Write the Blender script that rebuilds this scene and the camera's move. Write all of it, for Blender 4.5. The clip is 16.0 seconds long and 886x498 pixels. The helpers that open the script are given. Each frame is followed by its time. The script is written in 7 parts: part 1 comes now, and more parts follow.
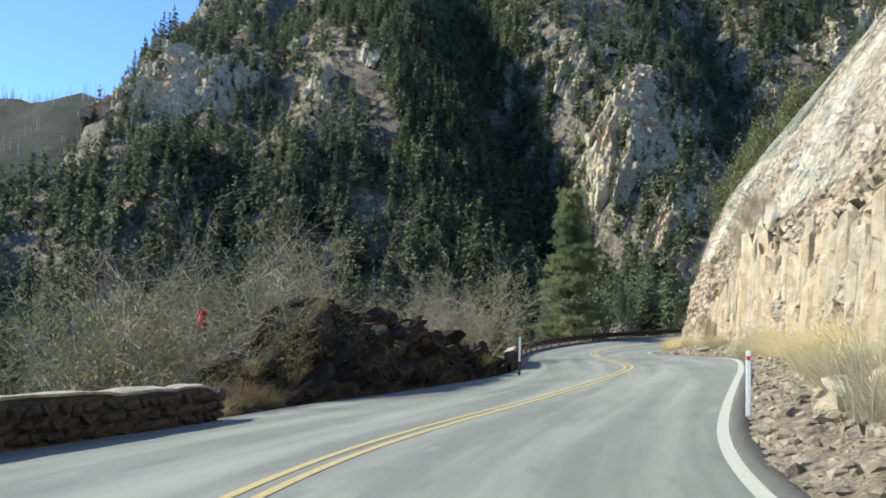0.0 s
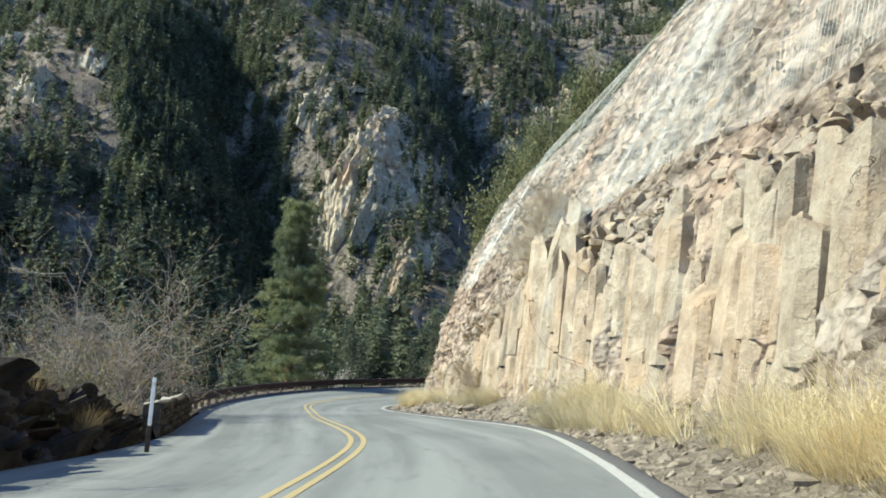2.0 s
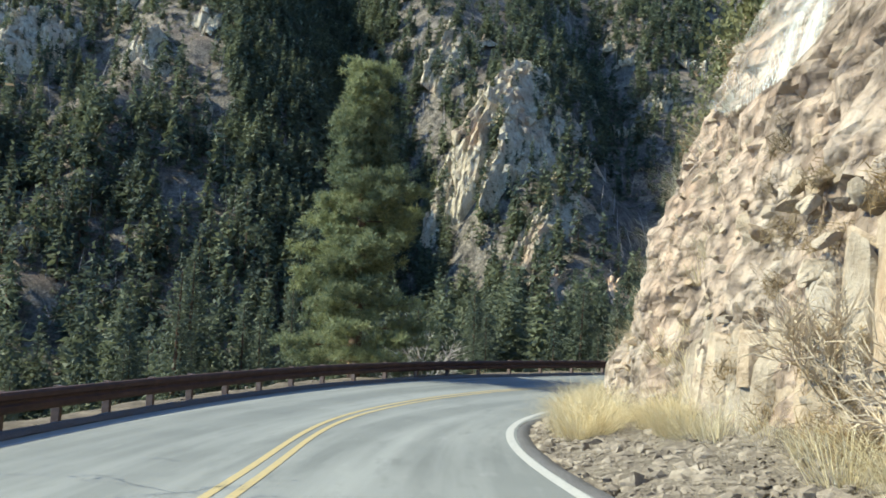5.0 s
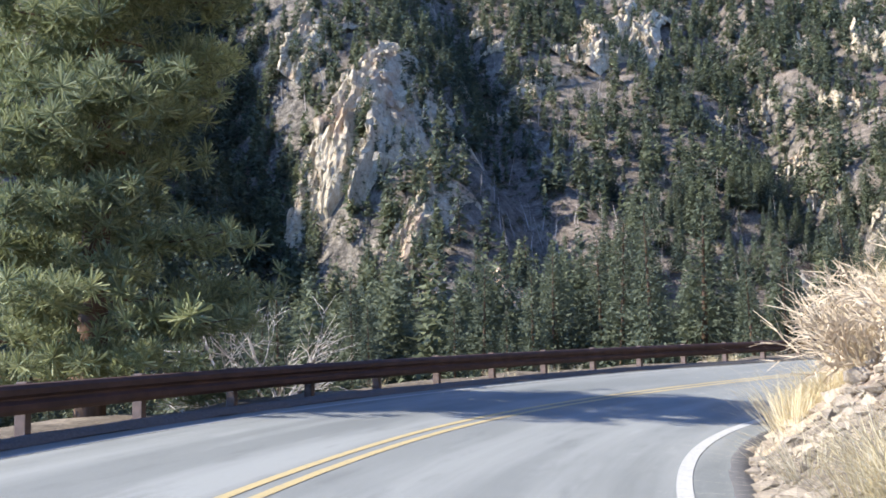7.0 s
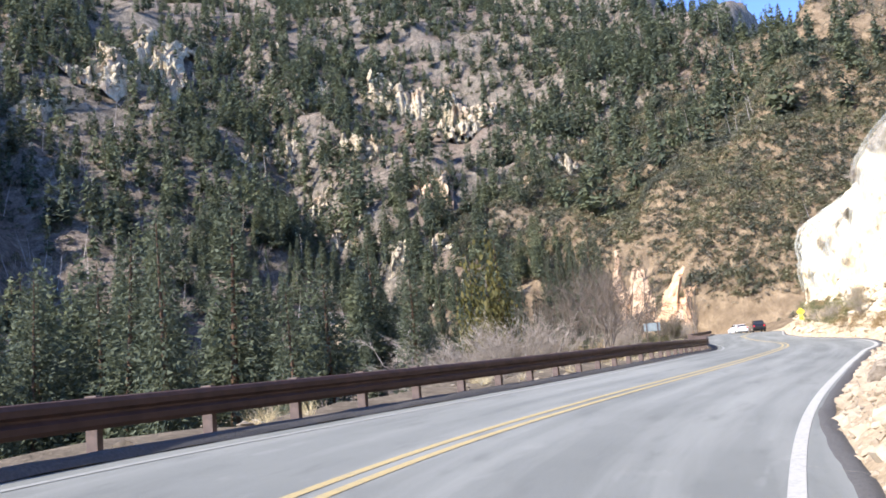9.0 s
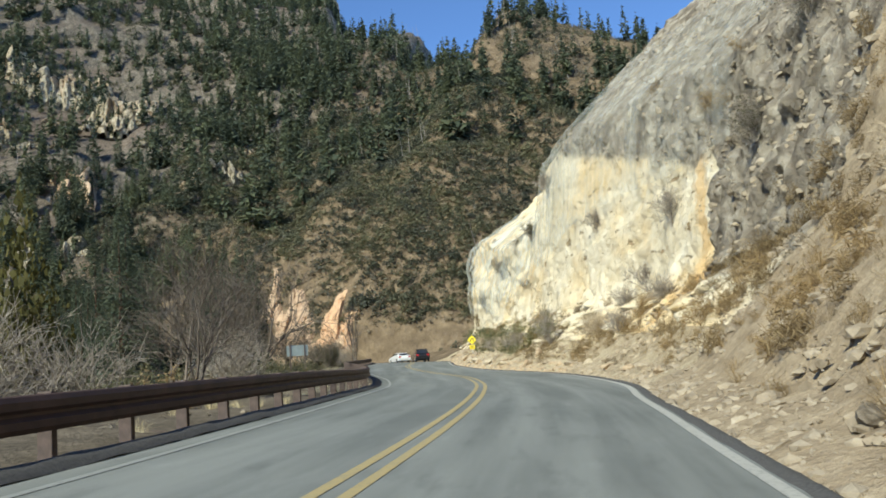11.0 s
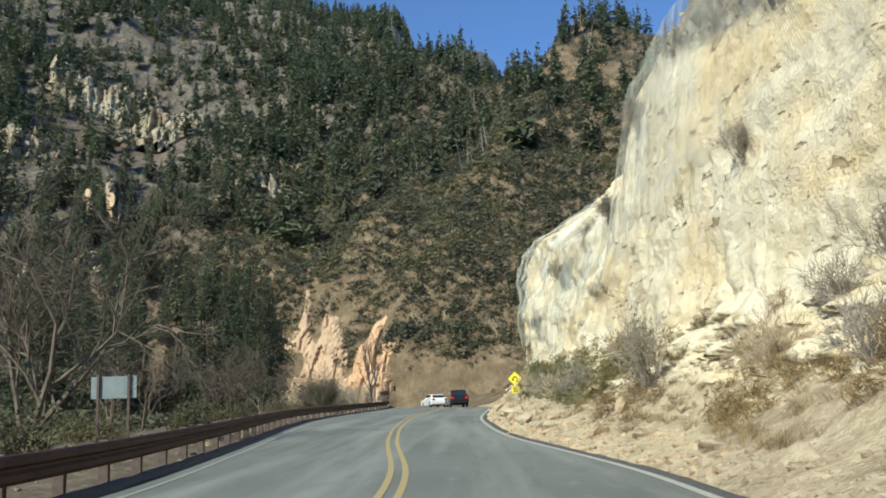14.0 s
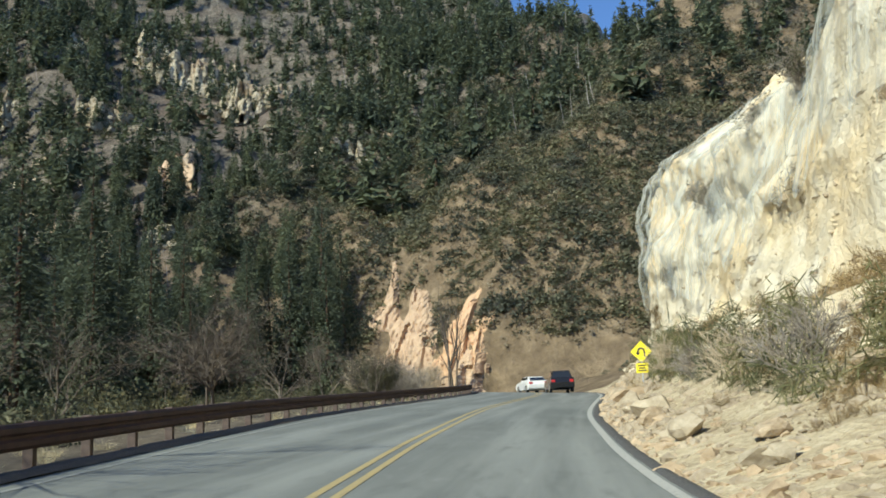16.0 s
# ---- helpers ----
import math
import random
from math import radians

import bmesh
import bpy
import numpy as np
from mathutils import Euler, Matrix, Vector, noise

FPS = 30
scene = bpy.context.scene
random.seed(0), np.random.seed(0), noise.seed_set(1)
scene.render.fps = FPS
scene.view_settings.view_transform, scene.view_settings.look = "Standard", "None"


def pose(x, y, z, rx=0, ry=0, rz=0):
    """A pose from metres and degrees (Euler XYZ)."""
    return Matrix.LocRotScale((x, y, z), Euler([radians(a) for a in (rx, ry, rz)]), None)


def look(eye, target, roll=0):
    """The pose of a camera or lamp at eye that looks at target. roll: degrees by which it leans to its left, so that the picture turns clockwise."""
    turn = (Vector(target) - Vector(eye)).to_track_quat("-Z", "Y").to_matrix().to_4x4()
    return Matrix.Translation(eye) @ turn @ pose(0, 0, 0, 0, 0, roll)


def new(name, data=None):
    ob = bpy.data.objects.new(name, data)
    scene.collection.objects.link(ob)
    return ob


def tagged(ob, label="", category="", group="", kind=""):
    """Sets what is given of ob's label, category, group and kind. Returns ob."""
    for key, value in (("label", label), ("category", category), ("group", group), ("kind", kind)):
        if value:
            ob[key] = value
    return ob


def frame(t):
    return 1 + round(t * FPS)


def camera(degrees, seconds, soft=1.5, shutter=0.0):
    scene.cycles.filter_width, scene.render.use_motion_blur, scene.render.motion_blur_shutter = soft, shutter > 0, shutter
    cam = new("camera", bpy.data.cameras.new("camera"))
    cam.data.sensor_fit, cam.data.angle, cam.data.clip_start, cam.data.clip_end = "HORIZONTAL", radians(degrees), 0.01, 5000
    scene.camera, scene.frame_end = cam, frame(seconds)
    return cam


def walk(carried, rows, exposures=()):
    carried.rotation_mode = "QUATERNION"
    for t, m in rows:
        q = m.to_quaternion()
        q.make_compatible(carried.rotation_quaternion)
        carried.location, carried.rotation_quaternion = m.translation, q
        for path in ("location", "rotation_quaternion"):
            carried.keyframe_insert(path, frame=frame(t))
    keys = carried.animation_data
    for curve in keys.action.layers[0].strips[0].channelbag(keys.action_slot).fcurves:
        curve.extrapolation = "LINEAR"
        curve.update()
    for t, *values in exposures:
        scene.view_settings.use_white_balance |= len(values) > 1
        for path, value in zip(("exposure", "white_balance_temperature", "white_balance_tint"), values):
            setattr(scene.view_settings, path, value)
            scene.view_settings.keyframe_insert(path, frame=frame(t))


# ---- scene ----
cam = camera(50.0, 16.0, soft=1.75)
PATH = [
    (0, (3.477, 0.306, 1.254), (3.428, 2.298, 1.429), -0.4),
    (0.5, (3.638, 4.472, 1.175), (3.78, 6.456, 1.387), -0.5),
    (1, (4.166, 8.579, 1.138), (4.473, 10.54, 1.381), -0.1),
    (1.5, (5.043, 12.661, 1.129), (5.482, 14.592, 1.409), 1.2),
    (2, (6.136, 16.741, 1.14), (6.632, 18.658, 1.419), 1.8),
    (2.5, (7.398, 20.94, 1.174), (7.888, 22.853, 1.489), 2.6),
    (3, (8.628, 25.213, 1.246), (9.083, 27.131, 1.582), 3.3),
    (3.5, (9.669, 29.541, 1.273), (10.066, 31.478, 1.572), 3.5),
    (4, (10.508, 33.904, 1.238), (10.809, 35.864, 1.499), 3.6),
    (4.2, (10.854, 35.909, 1.236), (11.111, 37.877, 1.484), 3.7),
    (6.3, (13.297, 60.15, 1.128), (13.565, 62.12, 1.351), 0.5),
    (6.5, (13.634, 62.156, 1.082), (13.96, 64.116, 1.313), 0.2),
    (7, (14.798, 66.901, 1.021), (15.289, 68.823, 1.272), -1.1),
    (7.5, (16.19, 71.007, 1.048), (16.889, 72.862, 1.312), -2.8),
    (8, (18.044, 75.002, 1.105), (18.961, 76.757, 1.385), -3.9),
    (8.5, (20.381, 78.851, 1.197), (21.52, 80.469, 1.489), -4.6),
    (9, (23.038, 82.19, 1.3), (24.382, 83.641, 1.596), -5.1),
    (9.5, (26.398, 85.416, 1.406), (27.926, 86.671, 1.708), -5.6),
    (10, (30.066, 87.994, 1.539), (31.736, 89.053, 1.837), -5.6),
    (10.2, (31.715, 89.007, 1.574), (33.428, 89.996, 1.869), -5.3),
    (12.3, (52.252, 97.329, 2.631), (54.028, 98.198, 2.932), -4.1),
    (12.5, (54.019, 98.07, 2.686), (55.788, 98.948, 3.003), -4.4),
    (13, (58.368, 99.884, 2.8), (60.104, 100.81, 3.159), -4.0),
    (13.5, (62.675, 101.809, 2.915), (64.378, 102.79, 3.288), -2.6),
    (14, (67.041, 103.939, 3.156), (68.714, 104.966, 3.539), -2.4),
    (14.5, (71.277, 106.015, 3.217), (72.91, 107.1, 3.612), -2.3),
    (15, (75.778, 108.605, 3.491), (77.376, 109.742, 3.882), -2.1),
    (15.5, (80.082, 111.094, 3.633), (81.652, 112.275, 4.01), -2.3),
    (16, (84.213, 113.614, 3.835), (85.76, 114.829, 4.193), -2.2),
]
EXPO = [(0.0, 1.1, 6800, 1), (1.0, 1.02, 6700, 0), (2.0, 1.09, 6620, 0), (4.2, 1.22, 6650, 0), (6.3, 1.4, 6450, 6), (7.0, 1.6, 6300, 16), (8.0, 1.76, 6250, 25), (8.5, 1.85, 6300, 23), (9.0, 1.5, 6400, 18),
        (9.5, 0.96, 6500, 10), (10.0, 0.6, 6600, 3), (12.5, 0.4, 6600, -1), (16.0, 0.47, 6500, -1)]
walk(cam, [(t, look(e, g, r)) for t, e, g, r in PATH], EXPO)

# ---- light ----
SUN_EL, SUN_AZ = 36.0, 275.0          # degrees; azimuth clockwise from +y
world = bpy.data.worlds.new("sky")
scene.world = world
world.use_nodes = True
wn = world.node_tree
sky = wn.nodes.new("ShaderNodeTexSky")
sky.sky_type = "NISHITA"
sky.sun_disc = False
sky.sun_elevation = radians(SUN_EL)
sky.sun_rotation = radians(SUN_AZ)
sky.altitude = 6000
sky.air_density = 0.8
sky.dust_density = 0.0
sky.ozone_density = 6.0
wn.nodes["Background"].inputs[1].default_value = 0.24
wn.links.new(sky.outputs[0], wn.nodes["Background"].inputs[0])
sun_data = bpy.data.lights.new("sun", "SUN")
sun_data.energy = 4.4
sun_data.angle = radians(0.55)
sun_data.color = (1.0, 0.95, 0.83)
sun_ob = new("sun", sun_data)
sa, se = radians(SUN_AZ), radians(SUN_EL)
sun_way = Vector((math.sin(sa) * math.cos(se), math.cos(sa) * math.cos(se), math.sin(se)))
sun_ob.matrix_world = look(sun_way * 200, (0, 0, 0))


# ---- materials ----
class Mat:
    """A small node builder round one Principled surface."""

    def __init__(self, name, rough=0.8, metal=0.0, spec=0.3, world_space=False):
        self.m = bpy.data.materials.new(name)
        self.m.use_nodes = True
        self.t = self.m.node_tree
        self.p = self.t.nodes["Principled BSDF"]
        self.p.inputs["Roughness"].default_value = rough
        self.p.inputs["Metallic"].default_value = metal
        self.p.inputs["Specular IOR Level"].default_value = spec
        self.co = self.add("ShaderNodeNewGeometry").outputs["Position"] if world_space else self.add("ShaderNodeTexCoord").outputs["Object"]

    def add(self, kind, **sets):
        n = self.t.nodes.new(kind)
        for k, v in sets.items():
            if k in n.inputs:
                n.inputs[k].default_value = v
        return n

    def link(self, a, b):
        self.t.links.new(a, b)

    def scaled(self, sx, sy, sz):
        n = self.add("ShaderNodeMapping", Scale=(sx, sy, sz))
        self.link(self.co, n.inputs["Vector"])
        return n.outputs[0]

    def noise(self, scale, detail=6.0, rough=0.6, vec=None, out=0):
        n = self.add("ShaderNodeTexNoise", Scale=scale, Detail=detail, Roughness=rough)
        self.link(vec or self.co, n.inputs["Vector"])
        return n.outputs[out]

    def voro(self, scale, vec=None, feature="F1", out=0):
        n = self.add("ShaderNodeTexVoronoi", Scale=scale)
        n.feature = feature
        self.link(vec or self.co, n.inputs["Vector"])
        return n.outputs[out]

    def ramp(self, fac, *stops):
        n = self.add("ShaderNodeValToRGB")
        e = n.color_ramp.elements
        while len(e) < len(stops):
            e.new(0.5)
        for el, (pos, col) in zip(e, stops):
            el.position = pos
            el.color = (*col, 1) if len(col) == 3 else col
        self.link(fac, n.inputs[0])
        return n.outputs[0]

    def mix(self, fac, a, b, mode="MIX"):
        n = self.add("ShaderNodeMix")
        n.data_type, n.blend_type = "RGBA", mode
        for sock, v in ((n.inputs[0], fac), (n.inputs[6], a), (n.inputs[7], b)):
            if isinstance(v, (int, float)):
                sock.default_value = v
            elif isinstance(v, tuple):
                sock.default_value = (*v, 1)
            else:
                self.link(v, sock)
        return n.outputs[2]

    def math(self, op, a, b=0.0):
        n = self.add("ShaderNodeMath")
        n.operation = op
        for sock, v in ((n.inputs[0], a), (n.inputs[1], b)):
            if isinstance(v, (int, float)):
                sock.default_value = v
            else:
                self.link(v, sock)
        return n.outputs[0]

    def steep(self, lo, hi):
        """1 where the surface is steep."""
        g = self.add("ShaderNodeNewGeometry")
        s = self.add("ShaderNodeSeparateXYZ")
        self.link(g.outputs["Normal"], s.inputs[0])
        return self.ramp(s.outputs[2], (lo, (1, 1, 1)), (hi, (0, 0, 0)))

    def island(self):
        return self.add("ShaderNodeNewGeometry").outputs["Random Per Island"]

    def per_object(self):
        return self.add("ShaderNodeObjectInfo").outputs["Random"]

    def done(self, color, bump=None, strength=0.5, dist=0.05, rough=None):
        if isinstance(color, tuple):
            self.p.inputs["Base Color"].default_value = (*color, 1)
        else:
            self.link(color, self.p.inputs["Base Color"])
        if rough is not None:
            self.link(rough, self.p.inputs["Roughness"])
        if bump is not None:
            b = self.add("ShaderNodeBump", Strength=strength, Distance=dist)
            self.link(bump, b.inputs["Height"])
            self.link(b.outputs[0], self.p.inputs["Normal"])
        return self.m


def mat_asphalt():
    """Worn asphalt; its UV runs along and across the road in metres."""
    k = Mat("asphalt", 0.74, 0, 0.3)
    uv = k.add("ShaderNodeUVMap").outputs[0]
    along = k.add("ShaderNodeMapping", Scale=(0.05, 1.1, 1))
    k.link(uv, along.inputs["Vector"])
    streak = k.noise(1.0, 4, 0.55, along.outputs[0])
    short = k.add("ShaderNodeMapping", Scale=(0.5, 2.2, 1))
    k.link(uv, short.inputs["Vector"])
    smear = k.noise(1.0, 5, 0.6, short.outputs[0])
    fine = k.noise(90, 4, 0.7)
    patch = k.noise(0.16, 4, 0.55)
    base = k.ramp(patch, (0.35, (0.122, 0.134, 0.123)), (0.65, (0.175, 0.188, 0.173)))
    col = k.mix(k.ramp(streak, (0.43, (0, 0, 0)), (0.66, (0.85, 0.85, 0.85))), base, (0.275, 0.29, 0.268))
    col = k.mix(k.ramp(smear, (0.28, (0.65, 0.65, 0.65)), (0.45, (0, 0, 0))), col, (0.1, 0.108, 0.1))
    col = k.mix(k.ramp(smear, (0.6, (0, 0, 0)), (0.78, (0.5, 0.5, 0.5))), col, (0.34, 0.352, 0.33))
    col = k.mix(0.25, col, k.ramp(fine, (0.3, (0.09, 0.092, 0.09)), (0.7, (0.32, 0.33, 0.32))))
    return k.done(col, fine, 0.3, 0.01)


def mat_paint(name, c, worn):
    k = Mat(name, 0.6, 0, 0.35)
    f = k.noise(14, 6, 0.75)
    return k.done(k.mix(k.ramp(f, (0.5, (0, 0, 0)), (0.68, (0.85, 0.85, 0.85))), c, worn), f, 0.2, 0.01)


def mat_berm():
    k = Mat("asphalt_berm", 0.85)
    f = k.noise(25, 6, 0.7)
    return k.done(k.ramp(f, (0.3, (0.05, 0.05, 0.05)), (0.7, (0.13, 0.125, 0.118))), f, 0.6, 0.03)


def mat_ground():
    k = Mat("hillside_soil", 0.95, 0, 0.15)
    big = k.noise(0.03, 6, 0.6)
    mid = k.noise(0.35, 8, 0.7)
    xyz = k.add("ShaderNodeSeparateXYZ")
    k.link(k.co, xyz.inputs[0])
    soil = k.ramp(mid, (0.34, (0.065, 0.056, 0.045)), (0.5, (0.145, 0.124, 0.098)), (0.64, (0.29, 0.248, 0.195)))
    soil = k.mix(k.ramp(big, (0.45, (0, 0, 0)), (0.6, (0.7, 0.7, 0.7))), soil, (0.17, 0.126, 0.1))
    rock = k.ramp(k.noise(0.4, 9, 0.75, k.scaled(1, 1, 0.5)), (0.38, (0.045, 0.041, 0.036)), (0.5, (0.14, 0.124, 0.1)), (0.6, (0.26, 0.23, 0.18)), (0.72, (0.4, 0.36, 0.28)))
    col = k.mix(k.steep(0.5, 0.74), soil, rock)
    speck = k.noise(1.7, 6, 0.78)
    col = k.mix(k.ramp(speck, (0.4, (0.6, 0.6, 0.6)), (0.5, (0, 0, 0))), col, (0.05, 0.045, 0.034))
    col = k.mix(k.ramp(speck, (0.54, (0, 0, 0)), (0.66, (0.6, 0.6, 0.6))), col, (0.36, 0.315, 0.25))
    # dry tan earth of the spur beyond the bend
    tan = k.ramp(mid, (0.28, (0.1, 0.074, 0.047)), (0.5, (0.2, 0.15, 0.096)), (0.72, (0.34, 0.262, 0.168)))
    east = k.ramp(k.math("ADD", k.math("DIVIDE", xyz.outputs[0], 400.0), k.math("MULTIPLY", big, 0.08)), (0.39, (0, 0, 0)), (0.44, (1, 1, 1)))
    south = k.ramp(k.math("DIVIDE", xyz.outputs[1], 400.0), (0.58, (1, 1, 1)), (0.66, (0, 0, 0)))
    col = k.mix(k.math("MULTIPLY", east, south), col, tan)
    return k.done(col, mid, 1.0, 1.2)


def mat_scree(name, dark, mid, light, cell=3.2, relief=0.12):
    k = Mat(name, 0.95, 0, 0.15)
    n = k.noise(1.1, 9, 0.72)
    col = k.ramp(n, (0.32, dark), (0.5, mid), (0.68, light))
    bump = n
    for size, much in ((cell, 0.2), (cell * 3.5, 0.25)):
        warp = k.mix(0.12, k.co, k.noise(size * 0.8, 3, 0.6, None, 1))
        tone, edge = k.voro(size, warp, "F1", 1), k.voro(size, warp, "F1", 0)
        col = k.mix(much, col, k.ramp(tone, (0.1, tuple(v * 0.7 for v in dark)), (0.5, mid), (0.9, tuple(min(1, v * 1.15) for v in light))))
        bump = k.mix(0.35, bump, edge)
    return k.done(col, bump, 1.0, relief)


def mat_cliff_tan():
    """Pinkish tan rubbly rock: knobs of stone in earth, crevice shade coloured into the gaps, with rusty and grey
    patches.
    """
    k = Mat("tan_cliff_rock", 0.92, 0, 0.2)
    up = k.scaled(1, 1, 0.6)
    n = k.noise(1.1, 9, 0.7, up)
    streak = k.noise(0.22, 6, 0.6, k.scaled(1, 1, 0.3))
    base = k.ramp(n, (0.3, (0.13, 0.098, 0.07)), (0.44, (0.275, 0.222, 0.165)), (0.6, (0.385, 0.328, 0.252)), (0.78, (0.48, 0.425, 0.338)))
    col = k.mix(k.ramp(streak, (0.46, (0, 0, 0)), (0.62, (0.75, 0.75, 0.75))), base, (0.4, 0.27, 0.18))
    col = k.mix(k.ramp(k.noise(0.13, 5, 0.6), (0.52, (0, 0, 0)), (0.68, (0.5, 0.5, 0.5))), col, (0.34, 0.33, 0.29))
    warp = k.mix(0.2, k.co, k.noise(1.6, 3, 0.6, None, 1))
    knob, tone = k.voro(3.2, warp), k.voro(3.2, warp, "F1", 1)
    small = k.voro(9.0, warp)
    col = k.mix(0.3, col, k.ramp(tone, (0.1, (0.17, 0.13, 0.095)), (0.5, (0.36, 0.3, 0.23)), (0.9, (0.52, 0.455, 0.36))))
    # gaps between knobs painted dark, standing for shade in the crevices
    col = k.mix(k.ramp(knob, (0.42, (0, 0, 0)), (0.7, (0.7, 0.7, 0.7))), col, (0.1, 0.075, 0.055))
    hgt = k.math("SUBTRACT", k.math("ADD", n, k.math("MULTIPLY", small, -0.25)), k.math("MULTIPLY", knob, 0.9))
    return k.done(col, hgt, 1.0, 0.22)


def mat_cliff_cream():
    k = Mat("cream_sandstone", 0.93, 0, 0.2)
    sep = k.add("ShaderNodeSeparateXYZ")
    k.link(k.add("ShaderNodeUVMap").outputs[0], sep.inputs[0])
    ragged = k.math("SUBTRACT", k.noise(0.28, 7, 0.65), 0.5)
    # the lower edge of the grey rubbly rock: low on the near flank, a rising band over the pale face
    along = k.math("ADD", sep.outputs[0], k.math("MULTIPLY", ragged, 7.0))
    flank = k.math("LESS_THAN", k.math("ADD", along, k.math("MULTIPLY", sep.outputs[1], -0.12)), 144.9)
    rise = k.math("ADD", 9.6, k.math("MULTIPLY", k.math("MAXIMUM", k.math("SUBTRACT", along, 149.0), 0.0), 0.24))
    edge = k.math("ADD", k.math("MULTIPLY", flank, k.math("SUBTRACT", 3.3, rise)), rise)
    above = k.math("SUBTRACT", k.math("ADD", sep.outputs[1], k.math("MULTIPLY", ragged, 3.2)), edge)
    rubbly = k.ramp(k.math("ADD", k.math("MULTIPLY", above, 1.2), 0.3), (0.0, (0, 0, 0)), (0.7, (1, 1, 1)))
    rusty = k.ramp(k.math("ABSOLUTE", k.math("SUBTRACT", k.math("ADD", along, k.math("MULTIPLY", sep.outputs[1], -0.25)), 145.4)), (0.35, (0.75, 0.75, 0.75)), (1.0, (0, 0, 0)))
    n = k.noise(0.55, 8, 0.6, k.scaled(1, 1, 0.9))
    base = k.ramp(n, (0.3, (0.6, 0.5, 0.32)), (0.42, (0.71, 0.62, 0.44)), (0.56, (0.77, 0.69, 0.52)), (0.75, (0.81, 0.75, 0.59)))
    yel = k.noise(0.13, 5, 0.6, k.scaled(1, 1, 1.8))
    col = k.mix(k.ramp(yel, (0.47, (0, 0, 0)), (0.62, (0.65, 0.65, 0.65))), base, (0.76, 0.56, 0.28))
    col = k.mix(rusty, col, (0.7, 0.46, 0.2))
    grey = k.noise(0.2, 6, 0.65, k.scaled(1, 1, 0.5))
    col = k.mix(k.ramp(grey, (0.6, (0, 0, 0)), (0.72, (0.35, 0.35, 0.35))), col, (0.62, 0.55, 0.42))
    # short, nearly level hollows and seams
    seam = k.noise(0.75, 7, 0.68, k.scaled(0.75, 0.75, 2.4))
    crack = k.ramp(seam, (0.345, (0.9, 0.9, 0.9)), (0.385, (0, 0, 0)))
    col = k.mix(crack, col, (0.33, 0.23, 0.125))
    pit = k.noise(2.6, 6, 0.65)
    col = k.mix(k.ramp(pit, (0.27, (0.6, 0.6, 0.6)), (0.36, (0, 0, 0))), col, (0.42, 0.32, 0.2))
    # knobs and short beds standing proud
    lay = k.mix(0.3, k.scaled(0.8, 0.8, 1.9), k.noise(1.4, 4, 0.6, None, 1))
    cob, shade = k.voro(1.8, lay), k.voro(1.8, lay, "F1", 1)
    col = k.mix(0.1, col, k.ramp(shade, (0.1, (0.56, 0.46, 0.29)), (0.9, (0.84, 0.77, 0.6))))
    grain = k.noise(6.0, 6, 0.7, k.scaled(1, 1, 1.5))
    hgt = k.math("SUBTRACT", k.math("ADD", k.math("MULTIPLY", n, 1.2), k.math("MULTIPLY", pit, 0.6)), k.math("MULTIPLY", crack, 0.5))
    hgt = k.math("SUBTRACT", k.math("ADD", hgt, k.math("MULTIPLY", grain, 0.35)), k.math("MULTIPLY", cob, 0.3))
    stone = k.noise(1.5, 9, 0.72)
    lump = k.voro(1.3, k.mix(0.25, k.co, k.noise(1.2, 3, 0.6, None, 1)))
    grit = k.ramp(stone, (0.3, (0.24, 0.2, 0.15)), (0.48, (0.43, 0.38, 0.3)), (0.7, (0.58, 0.53, 0.43)))
    # shadowed pockets between the lumps are put in as dark colour
    grit = k.mix(k.ramp(lump, (0.35, (0, 0, 0)), (0.75, (0.6, 0.6, 0.6))), grit, (0.14, 0.11, 0.08))
    col = k.mix(rubbly, col, grit)
    hgt = k.math("ADD", hgt, k.math("MULTIPLY", k.math("MULTIPLY", rubbly, k.math("SUBTRACT", k.math("MULTIPLY", stone, 2.0), k.math("MULTIPLY", lump, 2.0))), 1.0))
    return k.done(col, hgt, 0.95, 0.2)


def mat_rock(name, dark, mid, light, scale=1.2, world_space=False):
    k = Mat(name, 0.93, 0, 0.2, world_space)
    n = k.noise(scale, 9, 0.7)
    r = k.per_object()
    base = k.ramp(n, (0.28, dark), (0.5, mid), (0.74, light))
    tint = k.ramp(r, (0.0, (0.76, 0.72, 0.68)), (0.6, (1.0, 0.98, 0.94)), (1.0, (0.97, 0.84, 0.72)))
    return k.done(k.mix(1.0, base, tint, "MULTIPLY"), n, 0.8, 0.12)


